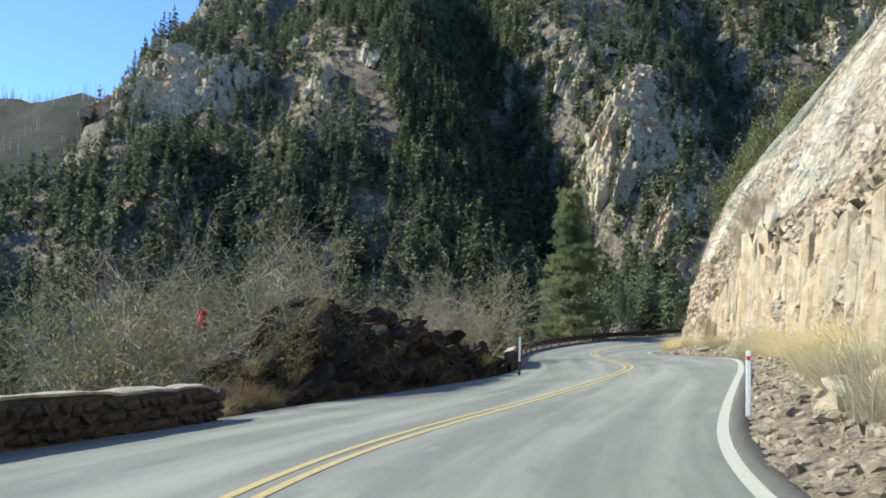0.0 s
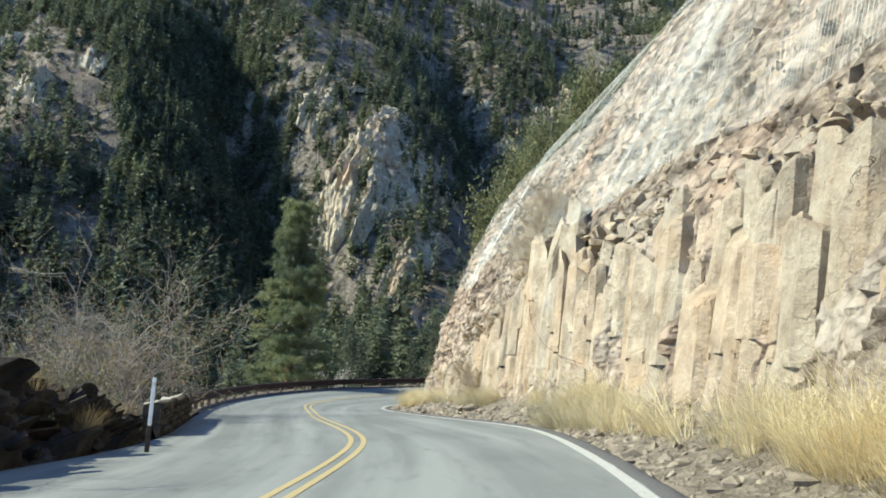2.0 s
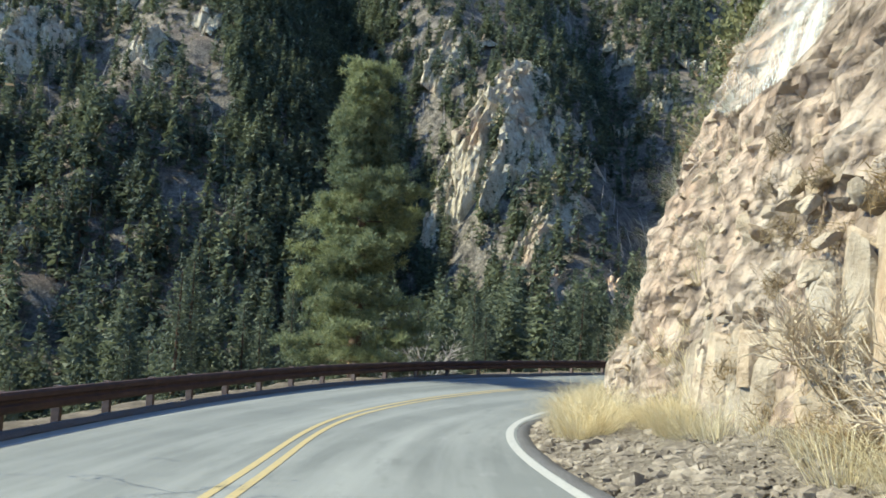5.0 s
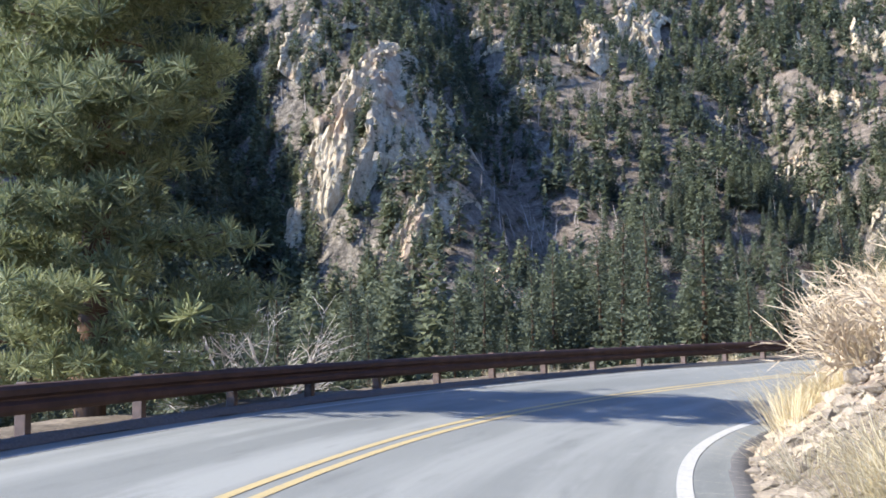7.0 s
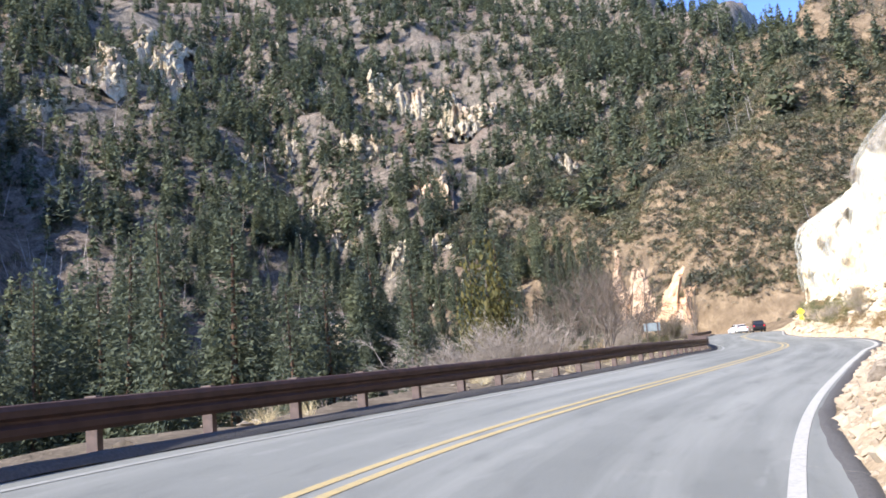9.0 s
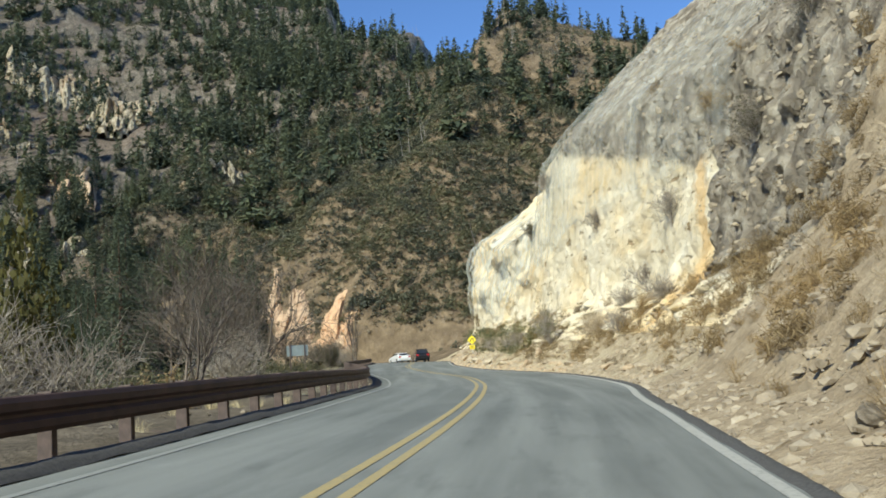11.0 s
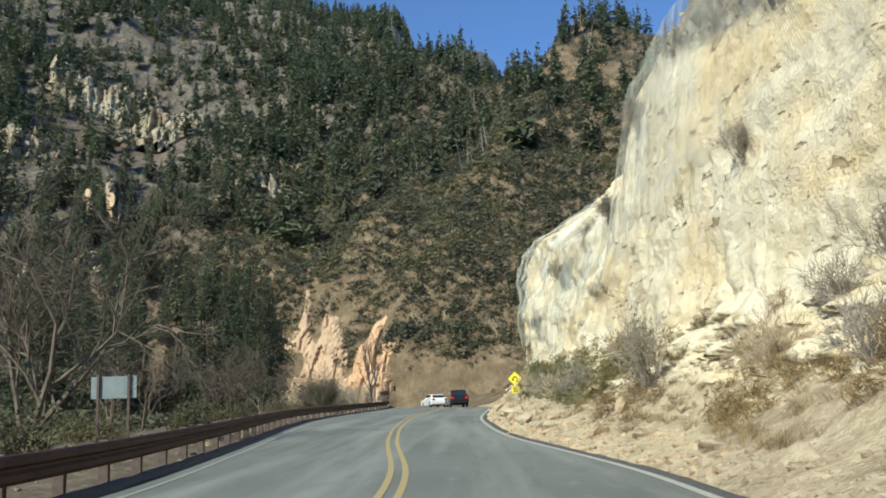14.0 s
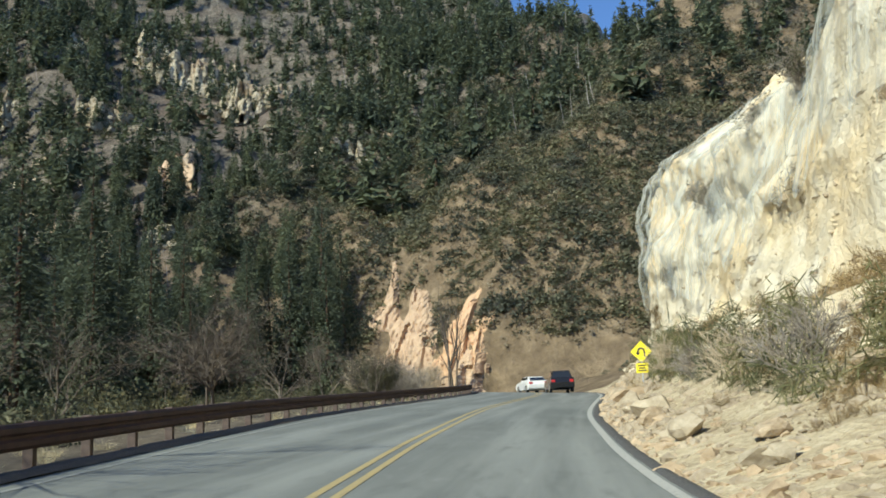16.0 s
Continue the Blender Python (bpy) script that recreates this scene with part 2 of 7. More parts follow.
def mat_column():
    """Jointed tan rock with chips, seams and rusty stains."""
    k = Mat("tan_column_rock", 0.9, 0, 0.2)
    geo = k.add("ShaderNodeNewGeometry").outputs["Position"]
    n = k.noise(1.4, 9, 0.7, geo)
    base = k.ramp(n, (0.3, (0.2, 0.163, 0.118)), (0.46, (0.335, 0.288, 0.218)), (0.58, (0.44, 0.388, 0.302)), (0.76, (0.54, 0.49, 0.39)))
    rust = k.noise(0.45, 6, 0.65, geo)
    col = k.mix(k.ramp(rust, (0.52, (0, 0, 0)), (0.66, (0.65, 0.65, 0.65))), base, (0.43, 0.325, 0.215))
    grey = k.noise(0.33, 5, 0.6, geo)
    col = k.mix(k.ramp(grey, (0.34, (0.6, 0.6, 0.6)), (0.46, (0, 0, 0))), col, (0.36, 0.34, 0.3))
    seam = k.noise(1.1, 4, 0.55, geo)
    crack = k.ramp(k.math("ABSOLUTE", k.math("SUBTRACT", seam, 0.5)), (0.0, (0.55, 0.55, 0.55)), (0.006, (0, 0, 0)))
    crack = k.math("MULTIPLY", crack, k.ramp(k.noise(0.9, 3, 0.5, geo), (0.5, (0, 0, 0)), (0.62, (1, 1, 1))))
    col = k.mix(crack, col, (0.14, 0.1, 0.07))
    pit = k.noise(5.5, 5, 0.65, geo)
    col = k.mix(k.ramp(pit, (0.28, (0.7, 0.7, 0.7)), (0.36, (0, 0, 0))), col, (0.16, 0.12, 0.085))
    tint = k.ramp(k.per_object(), (0.0, (0.74, 0.72, 0.69)), (0.5, (0.96, 0.93, 0.88)), (1.0, (0.95, 0.85, 0.75)))
    hgt = k.math("SUBTRACT", k.math("ADD", n, k.math("MULTIPLY", pit, 0.4)), k.math("MULTIPLY", crack, 0.35))
    return k.done(k.mix(1.0, col, tint, "MULTIPLY"), hgt, 1.0, 0.16)


def mat_crag():
    k = Mat("pale_crag_rock", 0.93, 0, 0.2, True)
    n = k.noise(0.7, 9, 0.8, k.scaled(1, 1, 0.6))
    base = k.ramp(n, (0.3, (0.11, 0.09, 0.062)), (0.39, (0.31, 0.258, 0.178)), (0.48, (0.48, 0.41, 0.29)), (0.63, (0.62, 0.55, 0.41)))
    fis = k.noise(0.8, 7, 0.7, k.scaled(1, 1, 0.22))
    base = k.mix(k.ramp(fis, (0.35, (0.85, 0.85, 0.85)), (0.43, (0, 0, 0))), base, (0.06, 0.052, 0.042))
    bed = k.noise(0.6, 6, 0.7, k.scaled(0.35, 0.35, 1.6))
    base = k.mix(k.ramp(bed, (0.33, (0.7, 0.7, 0.7)), (0.4, (0, 0, 0))), base, (0.11, 0.095, 0.07))
    o = k.noise(0.09, 5, 0.6)
    col = k.mix(k.ramp(o, (0.5, (0, 0, 0)), (0.62, (0.6, 0.6, 0.6))), base, (0.42, 0.28, 0.18))
    return k.done(col, k.math("ADD", n, fis), 1.0, 0.8)


def mat_leaf(name, a, b, c, rough=0.7, trans=0.0):
    k = Mat(name, rough, 0, 0.25)
    col = k.ramp(k.island(), (0.0, a), (0.5, b), (1.0, c))
    tint = k.ramp(k.noise(0.13, 2, 0.5), (0.36, (0.66, 0.7, 0.74)), (0.64, (1.24, 1.18, 1.0)))
    col = k.mix(1.0, col, tint, "MULTIPLY")
    tr = k.add("ShaderNodeBsdfTranslucent")
    k.link(col, tr.inputs["Color"])
    both = k.add("ShaderNodeMixShader", Fac=0.35)
    k.link(k.p.outputs[0], both.inputs[1])
    k.link(tr.outputs[0], both.inputs[2])
    k.link(both.outputs[0], k.t.nodes["Material Output"].inputs["Surface"])
    return k.done(col)


def mat_bark(name, dark, light, sc=6):
    k = Mat(name, 0.95, 0, 0.1)
    n = k.noise(sc, 6, 0.7, k.scaled(1, 1, 0.25))
    return k.done(k.ramp(n, (0.3, dark), (0.7, light)), n, 0.6, 0.03)


def mat_plain(name, c, rough=0.5, metal=0.0, spec=0.5, vary=0.12, sc=8.0):
    k = Mat(name, rough, metal, spec)
    n = k.noise(sc, 5, 0.6)
    lo, hi = (tuple(x * (1 - vary) for x in c), tuple(min(1, x * (1 + vary)) for x in c))
    return k.done(k.ramp(n, (0.3, lo), (0.7, hi)), n, 0.06, 0.01)


def mat_net(name, lo, hi, most, often=0.42, bunches=()):
    """Galvanised wire mesh: wire where the two diagonal bands peak, open between; bunches: (station, half width, weight) of gathered folds."""
    k = Mat(name, 0.6, 0.0, 0.4)
    uv = k.add("ShaderNodeUVMap").outputs[0]
    sep = k.add("ShaderNodeSeparateXYZ")
    k.link(uv, sep.inputs[0])
    cell = 0.13
    lines = None
    for sign in (1, -1):
        ph = k.math("ADD", sep.outputs[0], k.math("MULTIPLY", sep.outputs[1], 0.6 * sign))
        f = k.math("FRACT", k.math("DIVIDE", ph, cell))
        w = k.math("LESS_THAN", k.math("ABSOLUTE", k.math("SUBTRACT", f, 0.5)), 0.06)
        lines = w if lines is None else k.math("MAXIMUM", lines, w)
    # bunched folds of slack wire
    m2 = k.add("ShaderNodeMapping", Scale=(often, 0.06, 1))
    k.link(k.mix(0.12, uv, k.noise(0.5, 3, 0.6, None, 1)), m2.inputs["Vector"])
    fold = k.noise(1.0, 5, 0.55, m2.outputs[0])
    dense = k.ramp(fold, (lo, (0, 0, 0)), (hi, (most, most, most)))
    if bunches:
        m3 = k.add("ShaderNodeMapping", Scale=(3.2, 0.09, 1))
        k.link(k.mix(0.25, uv, k.noise(0.45, 4, 0.6, None, 1)), m3.inputs["Vector"])
        pleat = k.ramp(k.noise(1.0, 5, 0.6, m3.outputs[0]), (0.42, (0.03, 0.03, 0.03)), (0.7, (0.42, 0.42, 0.42)))
        for s0, half, much in bunches:
            off = k.math("ABSOLUTE", k.math("SUBTRACT", k.math("ADD", sep.outputs[0], k.math("MULTIPLY", sep.outputs[1], 0.1)), s0))
            dense = k.math("MAXIMUM", dense, k.math("MULTIPLY", pleat, k.ramp(k.math("DIVIDE", off, half), (0.4, (much, much, much)), (1.0, (0, 0, 0)))))
    thin = k.ramp(k.noise(0.35, 3, 0.5), (0.35, (0.12, 0.12, 0.12)), (0.7, (0.8, 0.8, 0.8)))
    a = k.math("MAXIMUM", k.math("MULTIPLY", lines, thin), dense)
    k.link(a, k.p.inputs["Alpha"])
    return k.done((0.66, 0.68, 0.61))


ASPHALT, BERM, GROUND = mat_asphalt(), mat_berm(), mat_ground()
SCREE = mat_scree("scree_soil", (0.19, 0.145, 0.095), (0.34, 0.268, 0.178), (0.5, 0.415, 0.29), 5.0, 0.07)
SCREE_DARK = mat_scree("dark_scree_soil", (0.085, 0.072, 0.054), (0.17, 0.145, 0.11), (0.32, 0.28, 0.215), 5.0)
SCREE_PALE = mat_scree("pale_talus", (0.2, 0.155, 0.1), (0.38, 0.31, 0.205), (0.56, 0.48, 0.335), 3.6, 0.09)
SCREE_CREAM = mat_scree("cream_talus", (0.27, 0.21, 0.13), (0.47, 0.39, 0.255), (0.64, 0.56, 0.395), 3.6, 0.1)
SCREE_VERGE = mat_scree("verge_soil", (0.06, 0.05, 0.036), (0.12, 0.1, 0.074), (0.24, 0.2, 0.148), 5.0, 0.05)
YELLOW = mat_paint("yellow_road_paint", (0.42, 0.335, 0.16), (0.25, 0.23, 0.17))
WORN_WHITE = mat_paint("worn_white_road_paint", (0.3, 0.31, 0.29), (0.2, 0.21, 0.195))
WHITE = mat_paint("white_road_paint", (0.43, 0.43, 0.39), (0.22, 0.222, 0.21))
TAN, CREAM, CRAG = mat_cliff_tan(), mat_cliff_cream(), mat_crag()
NET = mat_net("galvanised_wire_net", 0.62, 0.74, 0.3, 0.6, ((58.5, 2.8, 1.3), (40.5, 3.0, 0.8), (33.0, 1.4, 0.4)))
NET_FAR = mat_net("draped_wire_net", 0.5, 0.72, 0.3, 0.9, ((150.0, 1.5, 0.7), (158.0, 1.2, 0.7), (172.0, 5.0, 0.9)))
NET_THICK = mat_net("doubled_wire_net", 0.44, 0.68, 0.55, 2.2)
GREYROCK = mat_rock("grey_brown_rubble_rock", (0.21, 0.173, 0.125), (0.39, 0.338, 0.258), (0.56, 0.5, 0.395), 1.4)
COLUMN = mat_column()
STONE = mat_rock("grey_brown_stone", (0.11, 0.094, 0.075), (0.26, 0.228, 0.182), (0.46, 0.415, 0.335), 2.5)
# bank rock: colour taken well down to stand for the shade it lies in
SHADEDROCK = mat_rock("shade_toned_bank_rock", (0.018, 0.016, 0.014), (0.042, 0.037, 0.032), (0.1, 0.09, 0.077), 1.4)
# darker copy of the stone: shade of the walls' road side put into colour
SHADEDSTONE = mat_rock("shade_toned_wall_stone", (0.04, 0.035, 0.028), (0.095, 0.084, 0.067), (0.2, 0.178, 0.145), 2.5)
RUBBLE = mat_rock("cream_rubble", (0.3, 0.245, 0.17), (0.48, 0.415, 0.31), (0.66, 0.59, 0.46), 2.5)
FIR = mat_leaf("conifer_needles", (0.078, 0.097, 0.066), (0.108, 0.13, 0.086), (0.142, 0.162, 0.106))
PINE = mat_leaf("pine_needles", (0.135, 0.165, 0.085), (0.22, 0.25, 0.127), (0.31, 0.33, 0.185))
BUSH = mat_leaf("chaparral_leaves", (0.072, 0.078, 0.052), (0.122, 0.127, 0.084), (0.2, 0.196, 0.134))
JUNIPER = mat_leaf("juniper_leaves", (0.062, 0.061, 0.016), (0.105, 0.098, 0.029), (0.161, 0.142, 0.052))
DRYBUSH = mat_leaf("dry_chaparral", (0.14, 0.122, 0.088), (0.25, 0.216, 0.16), (0.38, 0.335, 0.255))
VERGELEAF = mat_leaf("verge_leaves", (0.07, 0.072, 0.042), (0.125, 0.122, 0.072), (0.21, 0.195, 0.12))
HILLSHRUB = mat_leaf("olive_shrub_leaves", (0.09, 0.1, 0.05), (0.16, 0.17, 0.085), (0.25, 0.25, 0.13))
SAGE = mat_leaf("grey_green_leaves", (0.1, 0.108, 0.058), (0.17, 0.175, 0.095), (0.27, 0.255, 0.145))
STRAW = mat_leaf("dry_straw", (0.43, 0.365, 0.235), (0.6, 0.535, 0.375), (0.76, 0.705, 0.54), 0.6)
BROWNBRUSH = mat_leaf("dry_brown_brush", (0.16, 0.115, 0.065), (0.29, 0.215, 0.125), (0.42, 0.33, 0.2), 0.8)
TWIG = mat_bark("grey_twigs", (0.155, 0.133, 0.108), (0.4, 0.352, 0.29), 3)
DARKTWIG = mat_bark("brown_branches", (0.065, 0.053, 0.042), (0.21, 0.175, 0.14), 4)
BARK = mat_bark("pine_bark", (0.05, 0.035, 0.025), (0.17, 0.11, 0.075))
SNAG = mat_bark("weathered_snag", (0.2, 0.18, 0.165), (0.44, 0.4, 0.36))
RUST = mat_plain("weathered_rail_steel", (0.05, 0.026, 0.02), 0.7, 0.2, 0.4, 0.4, 3)
POSTWOOD = mat_plain("rail_post_steel", (0.095, 0.07, 0.06), 0.7, 0.0, 0.3, 0.35, 6)
PLASTIC = mat_plain("white_plastic", (0.75, 0.75, 0.72), 0.45)
REFLECT = mat_plain("red_reflector", (0.5, 0.03, 0.02), 0.3)
AMBER = mat_plain("pale_reflector", (0.6, 0.6, 0.55), 0.3)
SIGNY = mat_plain("yellow_sign_sheet", (0.85, 0.68, 0.02), 0.4, 0, 0.5, 0.05)
BLACK = mat_plain("black_sign_paint", (0.015, 0.015, 0.015), 0.5)
ZINC = mat_plain("galvanised_steel", (0.42, 0.44, 0.44), 0.5, 0.6)
BOARD = mat_plain("bare_aluminium_board", (0.2, 0.24, 0.24), 0.55, 0.3, 0.4, 0.2, 2)
REDCLOTH = mat_plain("red_cloth", (0.55, 0.02, 0.025), 0.7)


# ---- mesh helpers ----
def mesh_of(name, V, F, mat, smooth=False):
    """A mesh from arrays: V (n, 3), F (m, 3) or (m, 4)."""
    V, F = np.asarray(V, np.float32), np.asarray(F, np.int32)
    me = bpy.data.meshes.new(name)
    me.vertices.add(len(V))
    me.vertices.foreach_set("co", V.ravel())
    me.loops.add(F.size)
    me.loops.foreach_set("vertex_index", F.ravel())
    me.polygons.add(len(F))
    me.polygons.foreach_set("loop_start", np.arange(0, F.size, F.shape[1], dtype=np.int32))
    me.polygons.foreach_set("use_smooth", np.full(len(F), smooth))
    me.update(calc_edges=True)
    me.materials.append(mat)
    return me


def child(name, me, parent, label=""):
    ob = new(name, me)
    ob.parent = parent
    return tagged(ob, label) if label else ob


def part(name, bm, mat, parent, label=""):
    me = bpy.data.meshes.new(name)
    bm.to_mesh(me)
    bm.free()
    me.materials.append(mat)
    return child(name, me, parent, label)


def anchor(name, m, label, category, group="", kind=""):
    ob = new(name)
    ob.empty_display_size = 0.2
    ob.matrix_world = m
    return tagged(ob, label, category, group, kind)


def box_bm(sx, sy, sz, bevel=0.0, at=(0, 0, 0)):
    bm = bmesh.new()
    bmesh.ops.create_cube(bm, size=1)
    for v in bm.verts:
        v.co = Vector((v.co.x * sx + at[0], v.co.y * sy + at[1], v.co.z * sz + at[2]))
    if bevel:
        bmesh.ops.bevel(bm, geom=bm.edges[:], offset=bevel, segments=2, affect="EDGES", profile=0.6)
    return bm


def grid_faces(nu, nv):
    a = np.arange(nu * nv).reshape(nu, nv)
    return np.stack([a[:-1, :-1], a[1:, :-1], a[1:, 1:], a[:-1, 1:]], -1).reshape(-1, 4)


def hashed(ix, iy, iz):
    h = (ix * 374761393 + iy * 668265263 + iz * 2147483647 + 1013904223) & 0xFFFFFFFF
    h = ((h ^ (h >> 13)) * 1274126177) & 0xFFFFFFFF
    return ((h ^ (h >> 16)) & 0xFFFF) / 65535.0


def vnoise(x, y, z=0.0):
    """Smooth value noise, -1 to 1, on arrays."""
    x, y, z = np.broadcast_arrays(np.asarray(x, float), np.asarray(y, float), np.asarray(z, float))
    i, j, k = (np.floor(v).astype(np.int64) for v in (x, y, z))
    u, v, w = x - i, y - j, z - k
    u, v, w = (q * q * (3 - 2 * q) for q in (u, v, w))
    tot = 0.0
    for a in (0, 1):
        for b in (0, 1):
            for c in (0, 1):
                tot = tot + hashed(i + a, j + b, k + c) * (u if a else 1 - u) * (v if b else 1 - v) * (w if c else 1 - w)
    return tot * 2 - 1


def fbm(x, y, z=0.0, octaves=4, gain=0.5):
    tot, amp = 0.0, 1.0
    for o in range(octaves):
        tot = tot + amp * vnoise(np.asarray(x) * 2**o + 17 * o, np.asarray(y) * 2**o - 9 * o, np.asarray(z) * 2**o)
        amp *= gain
    return tot


def cellular(x, y, z):
    """Distance to the nearest jittered cell point and that cell's random value."""
    i, j, k = (np.floor(v).astype(np.int64) for v in (x, y, z))
    best, val = np.full(np.shape(x), 9.0), np.zeros(np.shape(x))
    for a in (-1, 0, 1):
        for b in (-1, 0, 1):
            for c in (-1, 0, 1):
                p, q, r = i + a, j + b, k + c
                dx = p + hashed(p, q, r) - x
                dy = q + hashed(p + 57, q, r) - y
                dz = r + hashed(p, q + 91, r) - z
                d = dx * dx + dy * dy + dz * dz
                near = d < best
                best = np.where(near, d, best)
                val = np.where(near, hashed(p + 11, q + 3, r + 7), val)
    return np.sqrt(best), val


# ---- the line of the road ----
ROAD_XY = [(-25, 3.48, -24.69), (-12, 3.48, -11.69), (0, 3.48, 0.31), (9, 4.29, 9.26), (18, 6.50, 17.98), (27, 8.99, 26.62),
           (36, 10.73, 35.45), (45, 11.61, 44.41), (54, 12.40, 53.37), (63, 13.66, 62.28), (72, 16.15, 70.91), (81, 20.37, 78.84),
           (90, 26.44, 85.45), (99, 34.10, 90.14), (108, 42.38, 93.65), (117, 50.81, 96.82), (126, 59.14, 100.22),
           (135, 67.28, 104.05), (144, 75.22, 108.28), (153, 82.97, 112.85), (180, 106.17, 126.66),
           (190, 114.86, 131.62), (198, 121.91, 135.38), (206, 129.00, 139.09), (214, 136.06, 142.85), (222, 142.94, 146.93), (230, 149.38, 151.67), (238, 155.18, 157.17), (246, 160.36, 163.26), (254, 165.10, 169.71), (262, 169.51, 176.38)]
ROAD_Z = [(-25, 0.03, -0.4), (0, 0.03, -0.4), (14, -0.11, 1.2), (28, 0.0, 3.5), (42, -0.06, 3.2), (56, -0.16, 1.2), (70, -0.2, -1.9),
          (84, 0.0, -5.0), (98, 0.48, -6.0), (112, 1.02, -5.2), (126, 1.58, -3.5), (140, 2.05, -2.2), (154, 2.57, -2.3), (205, 4.7, -2.3), (228, 5.6, -2.3), (240, 5.95, -2.3), (250, 6.0, -2.3), (262, 5.8, -2.3)]
CENTRE = [(-25, -2.35), (6, -2.38), (11, -2.6), (16, -2.5), (23, -2.15), (28, -1.95), (37, -1.25), (42, -1.25), (46, -1.4), (50, -1.6), (58, -1.7), (67, -2.4),
          (76, -2.7), (82, -2.8), (93, -2.25), (102, -2.0), (112, -1.87), (130, -1.75), (136, -1.62), (147, -1.5), (152, -1.65), (162, -2.5), (172, -3.05), (193, -3.7), (262, -3.9)]
RIGHT = [(-25, 1.8), (8, 1.72), (12, 1.66), (22, 1.68), (26, 1.77), (32, 2.15), (40, 2.95), (45, 2.65), (49, 2.38), (55, 2.0), (60, 1.7), (68, 1.3),
         (77, 0.95), (82, 0.8), (87, 0.95), (94, 1.75), (98, 1.88), (103, 1.85), (117, 1.6), (126, 1.75), (131, 2.35), (137, 2.55), (145, 2.75), (152, 2.6), (158, 1.95), (165, 1.05), (171, 0.72), (184, 0.4), (205, 0.3), (262, 0.2)]
LEFT = [(-25, -7.2), (10, -7.0), (14, -6.9), (20, -7.9), (29, -7.6), (36, -6.3), (41, -5.7), (54, -5.9), (77, -6.2), (81, -6.0), (87, -5.6), (94, -5.2), (98, -4.8), (102, -4.6), (106, -4.45),
        (112, -4.5), (131, -5.1), (138, -5.1), (150, -5.5), (161, -6.3), (171, -7.2), (181, -7.9), (205, -8.2), (262, -8.0)]


def spline(knots, xs):
    """Natural cubic through (x, y) knots."""
    k = np.array(knots, float)
    x, y = k[:, 0], k[:, 1]
    n, h = len(x), np.diff(x)
    a, r = np.zeros((n, n)), np.zeros(n)
    a[0, 0] = a[-1, -1] = 1
    for i in range(1, n - 1):
        a[i, i - 1], a[i, i], a[i, i + 1] = h[i - 1], 2 * (h[i - 1] + h[i]), h[i]
        r[i] = 6 * ((y[i + 1] - y[i]) / h[i] - (y[i] - y[i - 1]) / h[i - 1])
    m = np.linalg.solve(a, r)
    q = np.clip(np.searchsorted(x, xs) - 1, 0, n - 2)
    d = xs - x[q]
    return y[q] + d * ((y[q + 1] - y[q]) / h[q] - h[q] * (2 * m[q] + m[q + 1]) / 6) + d * d * m[q] / 2 + d**3 * (m[q + 1] - m[q]) / (6 * h[q])


def eased(knots):
    """The knots, smoothed over a few metres, on the road's stations."""
    k = np.array(knots, float)
    v = np.interp(RS, k[:, 0], k[:, 1])
    w = np.hanning(19)
    return np.convolve(np.pad(v, 9, mode="edge"), w / w.sum(), "valid")


RS = np.arange(-25, 262.01, 0.5)
RX, RY = spline([(a, b) for a, b, c in ROAD_XY], RS), spline([(a, c) for a, b, c in ROAD_XY], RS)
RZ, RB = spline([(a, b) for a, b, c in ROAD_Z], RS), np.tan(np.radians(spline([(a, c) for a, b, c in ROAD_Z], RS)))
TX, TY = np.gradient(RX), np.gradient(RY)
TX, TY = TX / np.hypot(TX, TY), TY / np.hypot(TX, TY)
RC, RR, RL = eased(CENTRE), eased(RIGHT), eased(LEFT)


def at(knots, s):
    return np.interp(s, RS, knots)


def place(s, d, h=0.0):
    """World points from the way along the road, to its right, and above its surface."""
    s, d, h = np.broadcast_arrays(np.asarray(s, float), np.asarray(d, float), np.asarray(h, float))
    tx, ty = at(TX, s), at(TY, s)
    q = np.hypot(tx, ty)
    z = at(RZ, s) + at(RB, s) * np.clip(d, -8, 6) + h
    return np.stack([at(RX, s) + ty / q * d, at(RY, s) - tx / q * d, z], -1)


def where(x, y):
    """s and d of world points."""
    x, y = np.asarray(x, float).ravel(), np.asarray(y, float).ravel()
    s, d = np.empty(len(x)), np.empty(len(x))
    step = slice(None, None, 2)
    for a in range(0, len(x), 20000):
        b = slice(a, a + 20000)
        dx, dy = x[b, None] - RX[step], y[b, None] - RY[step]
        k = np.argmin(dx * dx + dy * dy, 1)
        i = np.arange(len(k))
        tx, ty = TX[step][k], TY[step][k]
        s[b] = RS[step][k] + dx[i, k] * tx + dy[i, k] * ty
        d[b] = dx[i, k] * ty - dy[i, k] * tx
    return s, d


def heading(s):
    return math.degrees(math.atan2(at(TY, s), at(TX, s)))


# ---- the rock beside the road: sections (s, then d and h of foot, shoulder, brow and top) ----
CLIFF_NEAR = [(-25, 4.2, 0.6, 5.7, 5.0, 8.6, 11.0, 20, 25), (30, 4.4, 0.6, 5.6, 5.0, 8.4, 11.0, 20, 26), (45, 4.7, 0.5, 5.6, 5.5, 8.3, 11.0, 20, 26),
              (58, 4.6, 0.5, 5.9, 6.4, 8.5, 11.2, 18, 22), (67, 3.9, 0.6, 5.3, 6.0, 7.0, 9.6, 15, 18), (75, 3.2, 0.7, 4.7, 4.6, 7.0, 9.2, 14, 15.5),
              (80, 2.5, 0.8, 4.0, 2.4, 7.6, 6.2, 15, 12)]
